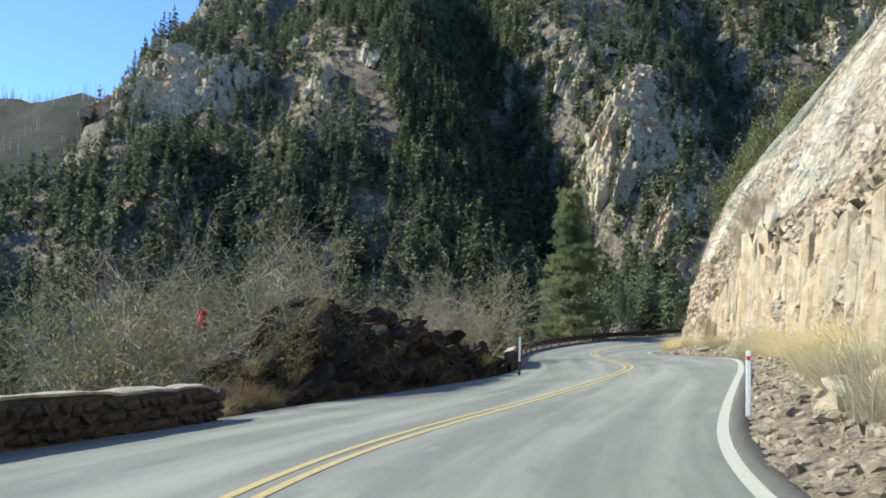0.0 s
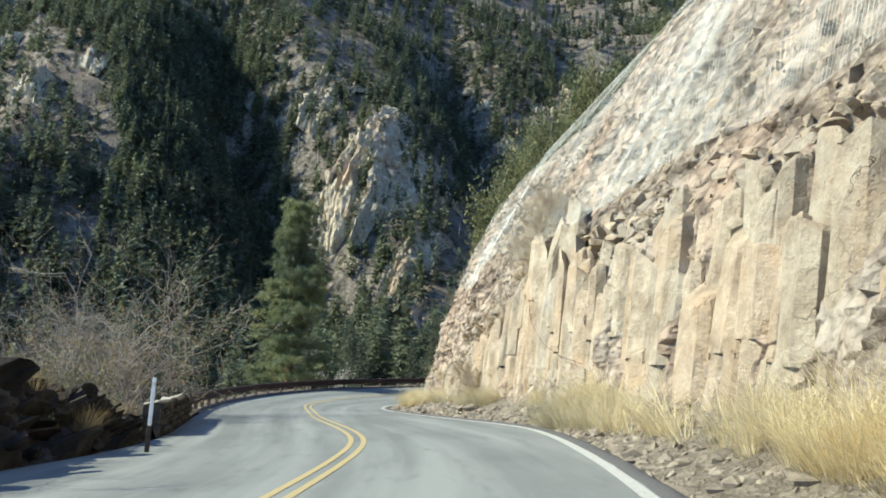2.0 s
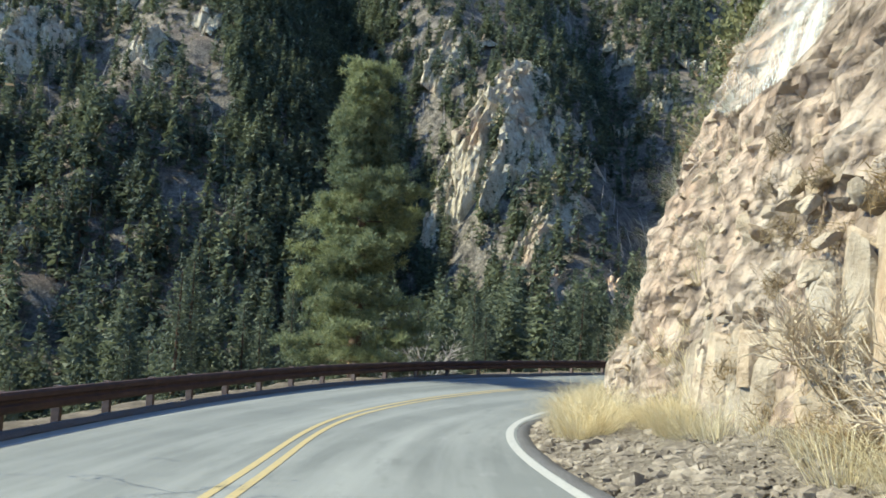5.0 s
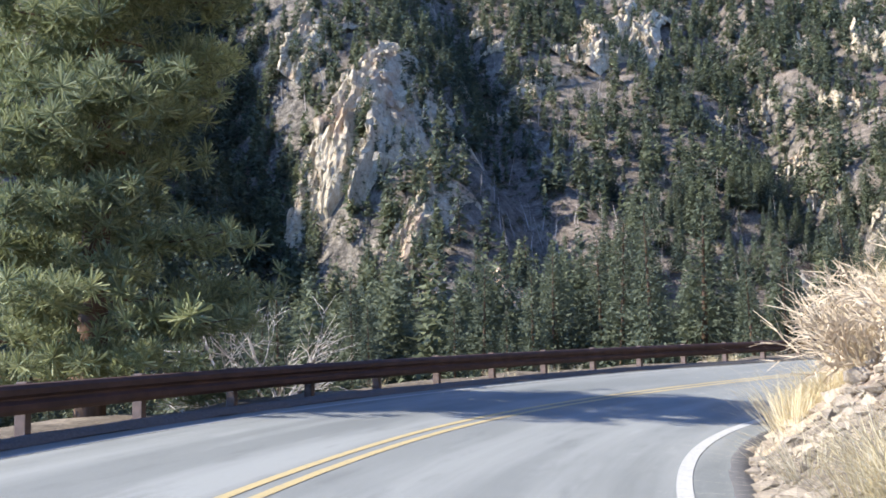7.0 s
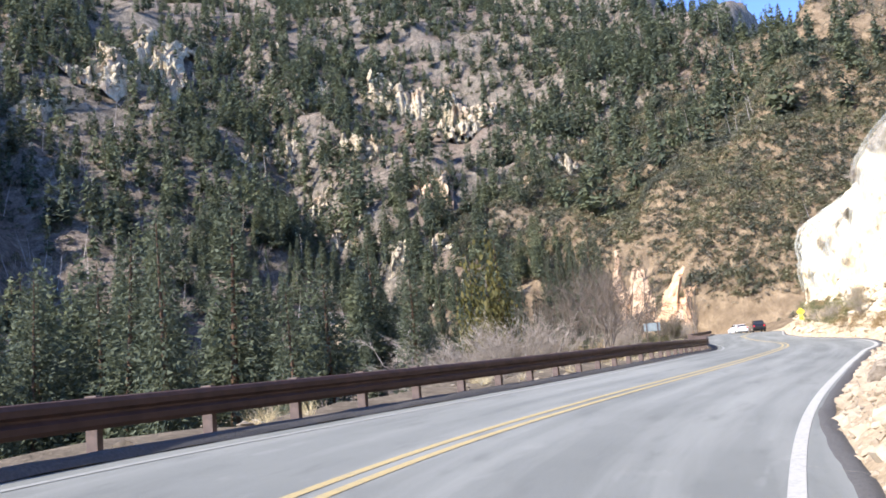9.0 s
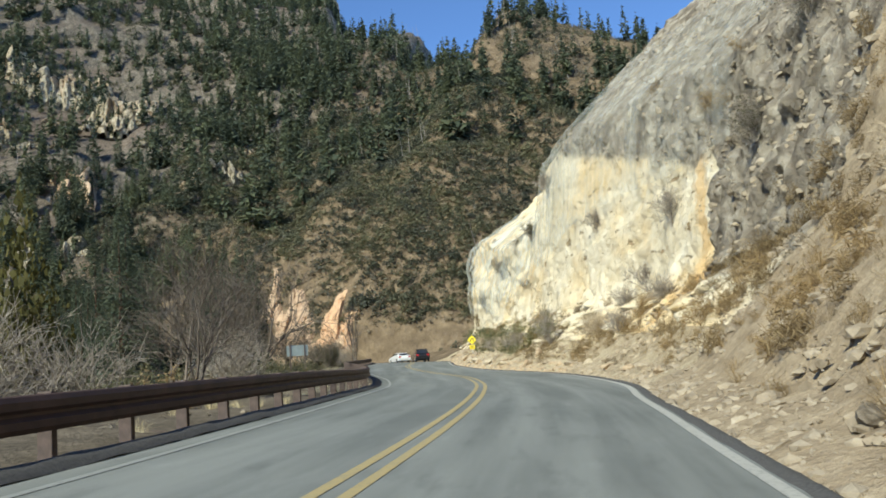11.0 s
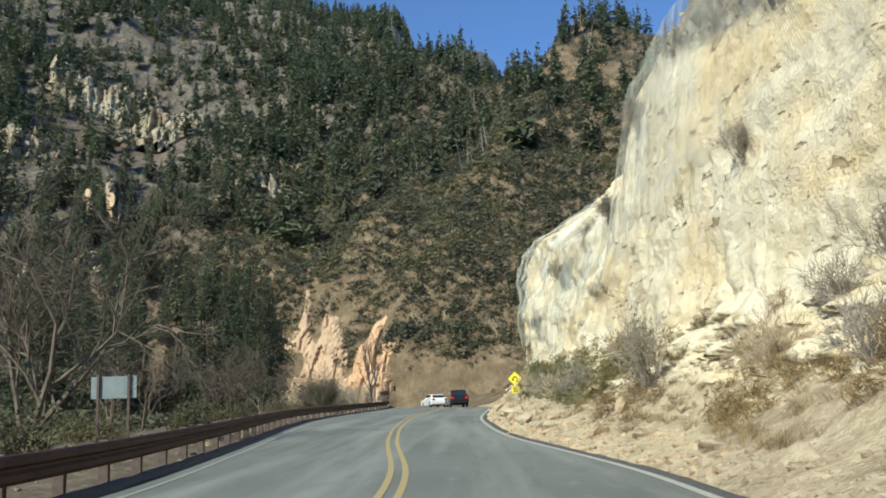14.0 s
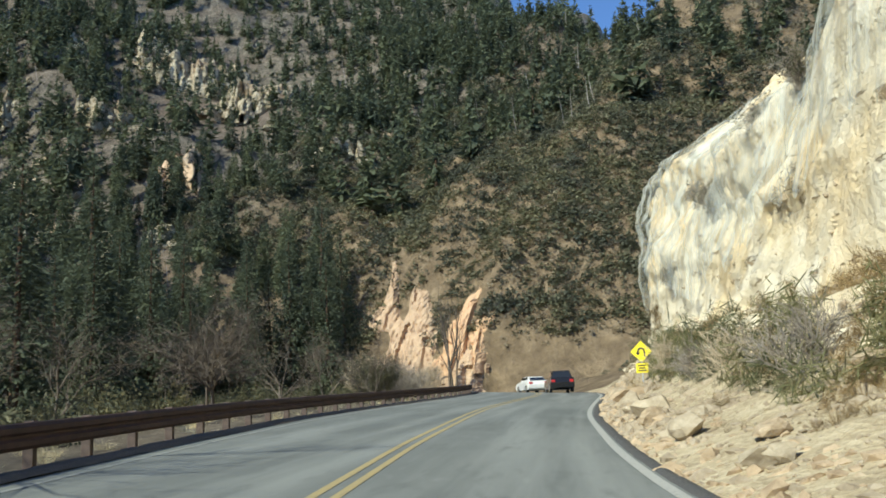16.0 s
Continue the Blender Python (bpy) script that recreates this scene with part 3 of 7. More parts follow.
CLIFF_FAR = [(80, 2.5, 0.8, 4.0, 2.4, 7.6, 6.2, 15, 12), (95, 3.0, 0.5, 4.6, 1.9, 8, 4.4, 16, 9), (112, 3.2, 0.5, 6, 3.0, 9, 6.5, 16, 13),
             (128, 3.8, 0.5, 8.2, 4.8, 11.3, 11.0, 18, 18), (142, 4.6, 0.6, 9.2, 4.4, 10.6, 13, 20, 22), (155, 5.0, 0.8, 9.2, 3.8, 10.2, 14.5, 20, 24),
             (170, 3.6, 0.9, 7.6, 3.8, 8.9, 16.3, 18, 25), (178, 3.2, 0.9, 6.9, 3.6, 8.3, 15.2, 17, 23), (183, 2.9, 0.9, 6.5, 3.5, 8.4, 11.2, 16, 17), (196, 2.3, 0.9, 5.6, 3.2, 7.4, 10.6, 16, 16), (207, 1.5, 0.8, 3.8, 2.9, 4.8, 12.9, 13, 18), (213, 1.4, 0.8, 3.4, 2.8, 4.4, 12.6, 12, 18),
             (225, 2.4, 0.6, 5.6, 2.5, 7.6, 11, 15, 17), (234, 3.0, 0.5, 8, 3.5, 14, 7, 24, 12)]


def section(s):
    """d and h of five corners of the rock beside the road, at stations s: arrays (n, 5)."""
    k = np.array(CLIFF_NEAR + CLIFF_FAR[1:], float)
    c = [np.interp(s, k[:, 0], k[:, i]) for i in range(1, 9)]
    foot = at(RR, s) + np.interp(s, [58, 70, 78, 95, 102], [0.28, 0.38, 0.65, 0.65, 0.32])
    return np.stack([foot, *c[0::2]], -1), np.stack([np.full(np.shape(s), -0.06), *c[1::2]], -1)


# ---- the lie of the land ----
TOE = np.array([(-420, 205), (-120, 205), (-40, 208), (45, 222), (120, 230), (160, 226), (185, 204), (187.5, 201), (189, 198.5), (190, 196), (191, 190), (196, 168), (212, 130), (235, 70), (280, -40)], float)
TOE_SLOPE = [0.75, 0.75, 0.8, 0.95, 0.88, 0.78, 0.72, 0.75, 0.8, 0.88, 1.05, 1.05, 0.9, 0.75, 0.7]
TOE_CREST = [260, 500, 700, 900, 900, 900, 900, 360, 215, 128, 140, 150, 140, 118, 118]
TOE_BASE = [-16, -14, -12, -9, -8, -4, 2, 3, 4, 5, 6, 8, 9, 10, 12]
GULLIES = [(22, 325, -0.22, 42, 32, 30), (100, 335, 0.1, 15, 20, 14), (196, 350, 0.3, 15, 26, 16), (-62, 300, -0.1, 8, 24, 20)]


def mountain(x, y):
    """Height of the far side of the canyon, and how far up the slope a point lies."""
    best = np.full(x.shape, 1e9)
    slope, crest, base, side = (np.zeros(x.shape) for _ in range(4))
    for i in range(len(TOE) - 1):
        a, b = TOE[i], TOE[i + 1]
        e = b - a
        u = np.clip(((x - a[0]) * e[0] + (y - a[1]) * e[1]) / (e @ e), 0, 1)
        px, py = a[0] + u * e[0], a[1] + u * e[1]
        d = np.hypot(x - px, y - py)
        near = d < best
        best = np.where(near, d, best)
        sg = np.sign(e[0] * (y - py) - e[1] * (x - px))
        for arr, tab in ((slope, TOE_SLOPE), (crest, TOE_CREST), (base, TOE_BASE)):
            arr[near] = (tab[i] + u * (tab[i + 1] - tab[i]))[near]
        side[near] = sg[near]
    up = best * side
    wob = up + 12 * fbm(x / 70, y / 70, 0.3, 3) + 2.5 * fbm(x / 12, y / 12, 1.7, 2)
    rise = np.maximum(wob, 0) * slope
    rise = crest * np.tanh(rise / crest)
    rise = rise + np.clip(wob / 25, 0, 1) * (7 * (1 - 2 * np.abs(vnoise(x / 34, y / 80, 7.7))) + 3.5 * (1 - 2 * np.abs(vnoise(x / 13, y / 22, 2.7))))
    # ledges of rock
    step = 13.0
    f = rise / step + 0.45 * fbm(x / 55, y / 55, 4.1, 2)
    led = (np.floor(f) + np.clip((f - np.floor(f)) * 2.6 - 0.8, 0, 1) - 0.45 * fbm(x / 55, y / 55, 4.1, 2)) * step
    rise = np.where(wob > 8, rise * 0.62 + led * 0.38, rise)
    for gx, gy, lean, deep, wl, wr in GULLIES:
        c = gx + lean * (y - gy) + 6 * vnoise(y / 30, gx)
        q = x - c
        cut = np.where(q < 0, np.clip(1 + q / wl, 0, 1), np.clip(1 - q / wr, 0, 1))
        rise = rise - deep * cut**1.3 * np.clip((up - 8) / 40, 0, 1) * np.clip((260 - up) / 120, 0.25, 1)
    # the left end of the mountain falls away
    rise = np.where(y > 150, rise - np.clip((-121 - x + 8 * vnoise(x / 20, y / 20)) / 7, 0, 1) * np.clip(rise - 58, 0, 400), rise)
    return base + rise + np.minimum(wob, 0) * 0.02, up


SHELF = [(-25, 0.6), (15, 0.6), (22, 3.5), (42, 2.2), (56, 1.6), (100, 2.0), (118, 3.0), (135, 9.0), (150, 13), (165, 17), (210, 20), (262, 20)]


def left_bank(s, d):
    """Height above the road, left of its edge."""
    k = np.array(SHELF)
    w = np.interp(s, k[:, 0], k[:, 1])
    out = np.maximum(at(RL, s) - d, 0)
    low = np.interp(s, [0, 90, 150, 200, 240], [15.5, 15.5, 10, 6, 2.5])
    return -0.1 - np.minimum(np.maximum(out - w, 0) * 0.62, low) - 0.02 * np.minimum(out, w)


def land(x, y):
    shape = np.shape(x)
    x, y = np.asarray(x, float).ravel(), np.asarray(y, float).ravel()
    s, d = where(x, y)
    sc = np.clip(s, -25, 262)
    rz = at(RZ, sc) + at(RB, sc) * np.clip(d, -8, 6)
    lft = rz + left_bank(sc, d)
    D, H = section(sc)
    h = np.full(len(x), -0.8)
    u = (d - D[:, 4] + 4.0) / 3.0
    h = np.where(u > 0, np.clip(u, 0, 1) * (H[:, 4] - 0.9) - 0.8 * (1 - np.clip(u, 0, 1)), h)
    past = d > D[:, 4]
    h[past] = (H[:, 4] + np.minimum((d - D[:, 4]) * 0.75, 95))[past] - 0.5
    late = np.clip((s - 232) / 12, 0, 1)
    h = h * (1 - late) + late * np.clip(0.3 * (d - 5), -0.4, 3)
    z = np.where(d < 0, lft, rz + h)
    z = np.where(np.abs(d) < 1, rz - 0.35, z)
    inside = (d > at(RL, sc) - 0.3) & (d < at(RR, sc) + 0.9)
    z = np.where(inside, rz - 0.35, z)
    rough = np.clip((np.abs(d) - 14) / 20, 0, 1)
    z = z + rough * (1.6 * fbm(x / 14, y / 14, 2.2, 4))
    m, up = mountain(x, y)
    far = np.maximum(np.clip((np.abs(d) - 10) / 10, 0, 1), np.clip((s - 264) / 8, 0, 1))   # past the road's end the slope closes
    mm = np.where(up > -2, m, -60)
    z = np.where(far > 0, np.maximum(z, z * (1 - far) + far * mm), z)
    return z.reshape(shape)


GX, GY = np.arange(-420, 560.1, 3.0), np.arange(-110, 600.1, 3.0)
gx, gy = np.meshgrid(GX, GY, indexing="ij")
GZ = land(gx, gy)
gs, gd = (q.reshape(GZ.shape) for q in where(gx, gy))
for _ in range(3):
    soft_z = GZ.copy()
    soft_z[1:-1, 1:-1] = (GZ[:-2, 1:-1] + GZ[2:, 1:-1] + GZ[1:-1, :-2] + GZ[1:-1, 2:] + 2 * GZ[1:-1, 1:-1]) / 6
    GZ = np.where((np.abs(gd) > 24) & ((gs > 225) | (gs < -10)), soft_z, GZ)


def ground_z(x, y):
    u, v = (np.asarray(x) - GX[0]) / 3.0, (np.asarray(y) - GY[0]) / 3.0
    i, j = np.clip(u.astype(int), 0, len(GX) - 2), np.clip(v.astype(int), 0, len(GY) - 2)
    u, v = u - i, v - j
    return (GZ[i, j] * (1 - u) + GZ[i + 1, j] * u) * (1 - v) + (GZ[i, j + 1] * (1 - u) + GZ[i + 1, j + 1] * u) * v


tagged(new("ground", mesh_of("ground", np.stack([gx, gy, GZ], -1).reshape(-1, 3), grid_faces(len(GX), len(GY)), GROUND, True)),
       "brown rocky canyon slopes with soil and pale ledges", "ground", kind="structure")

# plain beyond, to the horizon
px, py = np.meshgrid(np.linspace(-2600, 2600, 40), np.linspace(-2400, 2800, 40), indexing="ij")
pz = np.where((np.abs(px - 70) < 500) & (np.abs(py - 245) < 370), -45, -35 + 6 * vnoise(px / 200, py / 200))
tagged(new("backdrop_plain", mesh_of("backdrop_plain", np.stack([px, py, pz], -1).reshape(-1, 3), grid_faces(40, 40), GROUND, True)),
       "wooded brown land stretching to the horizon", "ground", kind="structure")

# a far ridge closes the canyon
rx_, ry_ = np.meshgrid(np.linspace(-1100, 300, 90), np.linspace(620, 1300, 50), indexing="ij")
crest_ = 220 - (rx_ + 300) * 0.10 + 12 * fbm(rx_ / 120, ry_ / 120, 0, 3)
rz_ = -40 + (crest_ + 60) * np.clip((ry_ - 620) / 330, 0, 1) ** 0.8 + 8 * fbm(rx_ / 40, ry_ / 40, 3, 3)
FAR_RIDGE = (rx_, ry_, rz_)
RIDGE = mat_rock("burnt_ridge_cover", (0.022, 0.026, 0.022), (0.045, 0.05, 0.042), (0.085, 0.082, 0.066), 0.05)
tagged(new("backdrop_ridge", mesh_of("backdrop_ridge", np.stack([rx_, ry_, rz_], -1).reshape(-1, 3), grid_faces(90, 50), RIDGE, True)),
       "far dark ridge with burnt trunks along its crest", "hill", kind="structure")


# ---- road ----
def ribbon(name, s0, s1, lo, hi, h, mat, label, category, n=2, step=0.5, crown=0.0):
    s = np.arange(s0, s1 + 0.01, step)
    a, b = (q(s) if callable(q) else q for q in (lo, hi))
    u = np.linspace(0, 1, n)
    d = a[:, None] * (1 - u) + b[:, None] * u
    V = place(s[:, None], d, h(s[:, None], u[None, :]) if callable(h) else h)
    F = grid_faces(len(s), n)[:, ::-1]
    me = mesh_of(name, V.reshape(-1, 3), F, mat, True)
    co = np.stack([s[:, None] + 0 * d, d], -1).reshape(-1, 2)[F.ravel()]
    me.uv_layers.new(name="UVMap").data.foreach_set("uv", co.astype(np.float32).ravel())
    return tagged(new(name, me), label, category, kind="structure")


ribbon("road", -25, 262, lambda s: at(RL, s) - 0.02, lambda s: at(RR, s) + np.interp(s, [70, 78, 95, 102], [0.14, 0.5, 0.5, 0.14]), 0.0, ASPHALT, "worn grey asphalt of a two-lane mountain road", "road", 12)
for off in (-0.13, 0.13):
    ribbon("centre_line", -25, 262, lambda s: at(RC, s) + off - 0.055, lambda s: at(RC, s) + off + 0.055, 0.006, YELLOW, "yellow painted no-passing line on asphalt", "road marking")
ribbon("edge_line", -25, 262, lambda s: at(RR, s) - 0.08, lambda s: at(RR, s) + 0.08, 0.006, WHITE, "white painted edge line on asphalt", "road marking")
ribbon("edge_line_far", 56, 262, lambda s: at(RL, s) + 0.32, lambda s: at(RL, s) + 0.41, 0.006, WORN_WHITE, "thin worn white edge line on asphalt", "road marking")
hump = lambda hgt: (lambda s, u: hgt * np.sin(np.pi * np.clip(u * 0.9 + 0.05, 0, 1)) ** 0.6 - 0.03 + 0.015 * vnoise(s * 1.7, u * 3))
ribbon("kerb_outer", 54, 262, lambda s: at(RL, s) - 0.34, lambda s: at(RL, s) + 0.03, hump(0.13), BERM, "dark asphalt kerb along the guard rail", "kerb", 7)
ribbon("kerb_inner", -25, 262, lambda s: at(RR, s) + np.interp(s, [58, 70, 78, 95, 102], [0.09, 0.16, 0.46, 0.46, 0.12]), lambda s: at(RR, s) + np.interp(s, [58, 70, 78, 95, 102], [0.36, 0.45, 0.72, 0.72, 0.38]), hump(0.07), BERM, "dark broken asphalt kerb beside the gravel", "kerb", 7)

# left verge, from the kerb down the bank
vs, vu = np.arange(-25, 262.01, 0.6), np.linspace(0, 1, 26)
vd = at(RL, vs)[:, None] - 0.3 - 15 * vu[None, :] ** 1.4
vh = left_bank(vs[:, None] + 0 * vd, vd) + 0.06 + 0.1 * fbm(vs[:, None] / 1.6, vd / 1.6, 0, 3) * np.minimum(1, vu * 6)
VERGE = place(vs[:, None], vd, vh)
tagged(new("verge_left", mesh_of("verge_left", VERGE.reshape(-1, 3), grid_faces(*VERGE.shape[:2]), SCREE_VERGE, True)), "gravel and dirt verge dropping to the canyon", "verge", kind="structure")


# ---- cliffs ----
CLIFF_ROWS = 120


def bulge(s, h):
    """Knobs and hollows of the cliff's far end."""
    return (0.9 * fbm(s / 6, h / 3.6, 7.7, 4) + 0.45 * fbm(s / 2.2, h / 1.6, 3.7, 3)) * np.clip((s - 180) / 8, 0, 1) * np.clip((h - 4.5) / 3, 0.1, 1)


def grey_edge(s):
    """Height at which the pale far cliff turns to grey rubbly rock."""
    return np.where(s < 145.5, 3.3, 9.6 + 0.24 * np.maximum(s - 149, 0))


def cliff_surface(s):
    """d and h of the rock beside the road, arrays (stations, rows)."""
    D, H = section(s)
    t = np.linspace(0, 1, CLIFF_ROWS)
    knots = np.array([0, 0.1, 0.45, 0.74, 1.0])
    d = np.stack([np.interp(t, knots, D[i]) for i in range(len(s))])
    h = np.stack([np.interp(t, knots, H[i]) for i in range(len(s))])
    for a in (d, h):  # soften the corners
        for _ in range(3):
            a[:, 1:-1] = 0.25 * a[:, :-2] + 0.5 * a[:, 1:-1] + 0.25 * a[:, 2:]
    S = s[:, None] + 0 * d
    q = np.cumsum(np.hypot(np.diff(d, axis=1, prepend=d[:, :1]), np.diff(h, axis=1, prepend=h[:, :1])), 1)
    slope = np.interp(S, [76, 84, 126, 136], [0, 1, 1, 0])          # loose slope in place of rock
    foot = np.clip((0.24 - t[None, :]) / 0.1, 0, 1) * (S > 130)      # talus under the pale cliff
    loose = np.maximum(slope, foot)
    far = np.clip((S - 126) / 8, 0, 1)
    low = np.clip((5.6 - h) / 1.2, 0, 1) * (1 - far) * (1 - loose)
    amp = np.clip((t - 0.03) / 0.15, 0, 1)[None, :]
    big = fbm(S / 9, q / 7, 3.1, 3)
    _, pillar = cellular(S / 0.85 + 0.25 * vnoise(S / 4, q / 4), q / 3.4, np.full_like(S, 3.6))
    _, block = cellular(S / 1.9, q / 1.5, np.full_like(S, 4.6))
    _, cobble = cellular(S / 0.62, q / 0.6, np.full_like(S, 5.6))
    _, chip = cellular(S / 0.3, q / 0.3, np.full_like(S, 8.6))
    fine = fbm(S / 0.5, q / 0.5, 8.1, 3)
    bed = vnoise(S / 6, q / 0.55, 2.2) * far * (1 - loose)
    off = (0.4 - 0.15 * far * (1 - loose)) * big + low * (0.6 * (pillar - 0.5)) + (1 - low) * (1 - loose) * (0.14 - 0.06 * far) * (block - 0.5)
    face = far * (1 - loose) * np.clip((S - 144) / 4, 0, 1) * np.clip((0.76 - t[None, :]) / 0.05, 0, 1)
    _, ledge = cellular(S / 1.9, q / 0.75 + 0.6 * vnoise(S / 3, q / 3, 1.1), np.full_like(S, 9.6))
    ledge = ledge - 0.5 + 0.7 * vnoise(S / 6, q / 1.3, 2.9)
    off = off + (0.24 * (1 - far) + 0.1 * (1 - face)) * (cobble - 0.5) * (1 - 0.5 * low) + 0.14 * (1 - 0.65 * face) * (chip - 0.5) + 0.1 * (1 - 0.4 * face) * fine + 0.1 * bed + 0.2 * face * ledge
    off = off + bulge(S, h) * (1 - loose)
    # knobs of the grey rubbly rock, and broken ledges at the pale cliff's foot
    grey = far * np.clip((h - grey_edge(S)) / 0.8, 0, 1)
    _, knob = cellular(S / 1.1, q / 0.9 + 0.3 * vnoise(S / 2, q / 2, 5.1), np.full_like(S, 13.6))
    _, nub = cellular(S / 0.5, q / 0.45, np.full_like(S, 14.6))
    off = off + grey * (0.4 * (knob - 0.5) + 0.25 * (nub - 0.5))
    _, step = cellular(S / 1.7, q / 0.8, np.full_like(S, 15.6))
    lowface = far * (1 - loose) * np.clip((0.5 - t[None, :]) / 0.06, 0, 1)
    off = off + lowface * (0.8 * (step - 0.5) + 0.3 * (knob - 0.5))
    off = amp * off * (1 - 0.9 * loose)
    heave = 0.22 * fbm(S / 2.6, q / 2.2, 6.3, 3) + 0.12 * (cobble - 0.5) + 0.08 * fine
    return d + off, h + amp * (0.12 * vnoise(S / 1.2, h / 1.2, 12.1) * (1 - loose) + loose * heave)


def cliff_part(name, s0, s1, mat, parent, label, r0=0, r1=CLIFF_ROWS, smooth=False):
    s = np.linspace(s0, s1, int(round((s1 - s0) / 0.25)) + 1)
    d, h = cliff_surface(s)
    V = place(s[:, None], d[:, r0:r1], h[:, r0:r1])
    return child(name, mesh_of(name, V.reshape(-1, 3), grid_faces(V.shape[0], V.shape[1])[:, ::-1], mat, smooth), parent, label)


def net_part(s0, s1, lo, hi, parent, seed, out=0.18, rows=60, mat=NET):
    """A wire sheet hung over the rock between heights lo(s) and hi(s)."""
    s = np.arange(s0, s1 + 0.01, 0.35)
    D, H = section(s)
    u = np.linspace(0, 1, rows)
    h = lo(s)[:, None] * (1 - u) + hi(s)[:, None] * u
    d = np.stack([np.interp(h[i], H[i], D[i]) for i in range(len(s))])
    S = s[:, None] + 0 * h
    wave = 0.16 * fbm(S / 1.3, h / 9, seed, 3)
    ragged = np.clip((S - s1 + 6) / 6, 0, 1) * 2.4 * (fbm(h / 2.2, h * 0 + seed, 1.7, 3) - 0.6)
    V = place(S + ragged, d - out - 0.35 + wave + bulge(S + ragged, h), h)
    F = grid_faces(len(s), rows)[:, ::-1]
    me = mesh_of("net", V.reshape(-1, 3), F, mat, True)
    uv = me.uv_layers.new(name="UVMap")
    co = np.stack([S, h], -1).reshape(-1, 2)[F.ravel()]
    uv.data.foreach_set("uv", co.astype(np.float32).ravel())
    return child("net", me, parent, "draped galvanised rockfall netting with pale folds")


cliff_1 = anchor("cliff_near", Matrix(), "tan rock cliff with columns and wire netting beside the road", "cliff", kind="structure")
cliff_part("foot_slope", -25, 80, SCREE_DARK, cliff_1, "brown dirt and broken rock at the cliff's foot", 0, 14, True)
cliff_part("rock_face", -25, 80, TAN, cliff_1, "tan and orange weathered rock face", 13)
net_part(-20, 66, lambda s: 5.6 + 1.2 * vnoise(s / 6, 0.5) + np.clip((s - 50) / 10, 0, 1) * 0.3, lambda s: np.interp(s, [-20, 30, 45, 58, 66], [22, 22, 20, 15.5, 11]), cliff_1, 2.2)
scree_1 = anchor("bank_scree", Matrix(), "loose rocky slope with dry grass above the road", "bank", kind="structure")
cliff_part("slope", 80, 131, SCREE, scree_1, "tan scree slope", smooth=True)
cliff_2 = anchor("cliff_far", Matrix(), "cream sandstone cliff hung with wire netting above the road", "cliff", kind="structure")
cliff_part("foot_slope", 131, 153, SCREE_PALE, cliff_2, "brown and cream talus of broken sandstone", 0, 25, True)
cliff_part("foot_slope", 153, 234, SCREE_CREAM, cliff_2, "pale talus of broken sandstone", 0, 25, True)
s_c = np.linspace(131, 234, 470)
d_c, h_c = cliff_surface(s_c)
V_c = place(s_c[:, None], d_c, h_c)[:, 24:]
F_c = grid_faces(*V_c.shape[:2])[:, ::-1]
me_c = mesh_of("rock_face", V_c.reshape(-1, 3), F_c, CREAM, True)
uv_c = np.stack(np.broadcast_arrays(s_c[:, None], h_c[:, 24:]), -1).reshape(-1, 2)[F_c.ravel()]
me_c.uv_layers.new(name="UVMap").data.foreach_set("uv", uv_c.astype(np.float32).ravel())
child("rock_face", me_c, cliff_2, "cream and yellow sandstone face under grey rubbly rock")
net_part(142, 178, lambda s: np.interp(s, [142, 158, 168, 178], [9.5, 10.0, 9.0, 7.0]) + 0.8 * vnoise(s / 5, 1.5), lambda s: np.interp(s, [142, 155, 176], [17, 21, 22]), cliff_2, 6.6, mat=NET_FAR)
net_part(172, 224, lambda s: np.interp(s, [172, 182, 205, 224], [10, 6.6, 5.0, 4.6]) + 1.6 * fbm(s / 3, s * 0 + 3.5, 0.4, 3), lambda s: np.interp(s, [172, 200, 224], [20, 17, 12]), cliff_2, 7.7, mat=NET_THICK)


# ---- growing things: prototypes as arrays ----
def tube(points, radii, sides=3):
    """A tapering tube as (V, F) with quads."""
    P, n = np.asarray(points, float), len(points)
    t = np.gradient(P, axis=0)
    t /= np.linalg.norm(t, axis=1)[:, None] + 1e-9
    ref = np.where(np.abs(t[:, 2:3]) < 0.9, np.array([[0, 0, 1.0]]), np.array([[1.0, 0, 0]]))
    a = np.cross(t, ref)
    a /= np.linalg.norm(a, axis=1)[:, None] + 1e-9
    b = np.cross(t, a)
    ang = np.arange(sides) * 2 * np.pi / sides
    V = P[:, None] + np.asarray(radii)[:, None, None] * (np.cos(ang)[None, :, None] * a[:, None] + np.sin(ang)[None, :, None] * b[:, None])
    i = np.arange(n - 1)[:, None] * sides
    j = np.arange(sides)[None, :]
    k = (j + 1) % sides
    F = np.stack([i + j, i + k, i + sides + k, i + sides + j], -1).reshape(-1, 4)
    return V.reshape(-1, 3), F


def merged(parts):
    V, F, n = [], [], 0
    for v, f in parts:
        V.append(v)
        F.append(f + n)
        n += len(v)
    return np.concatenate(V), np.concatenate(F)


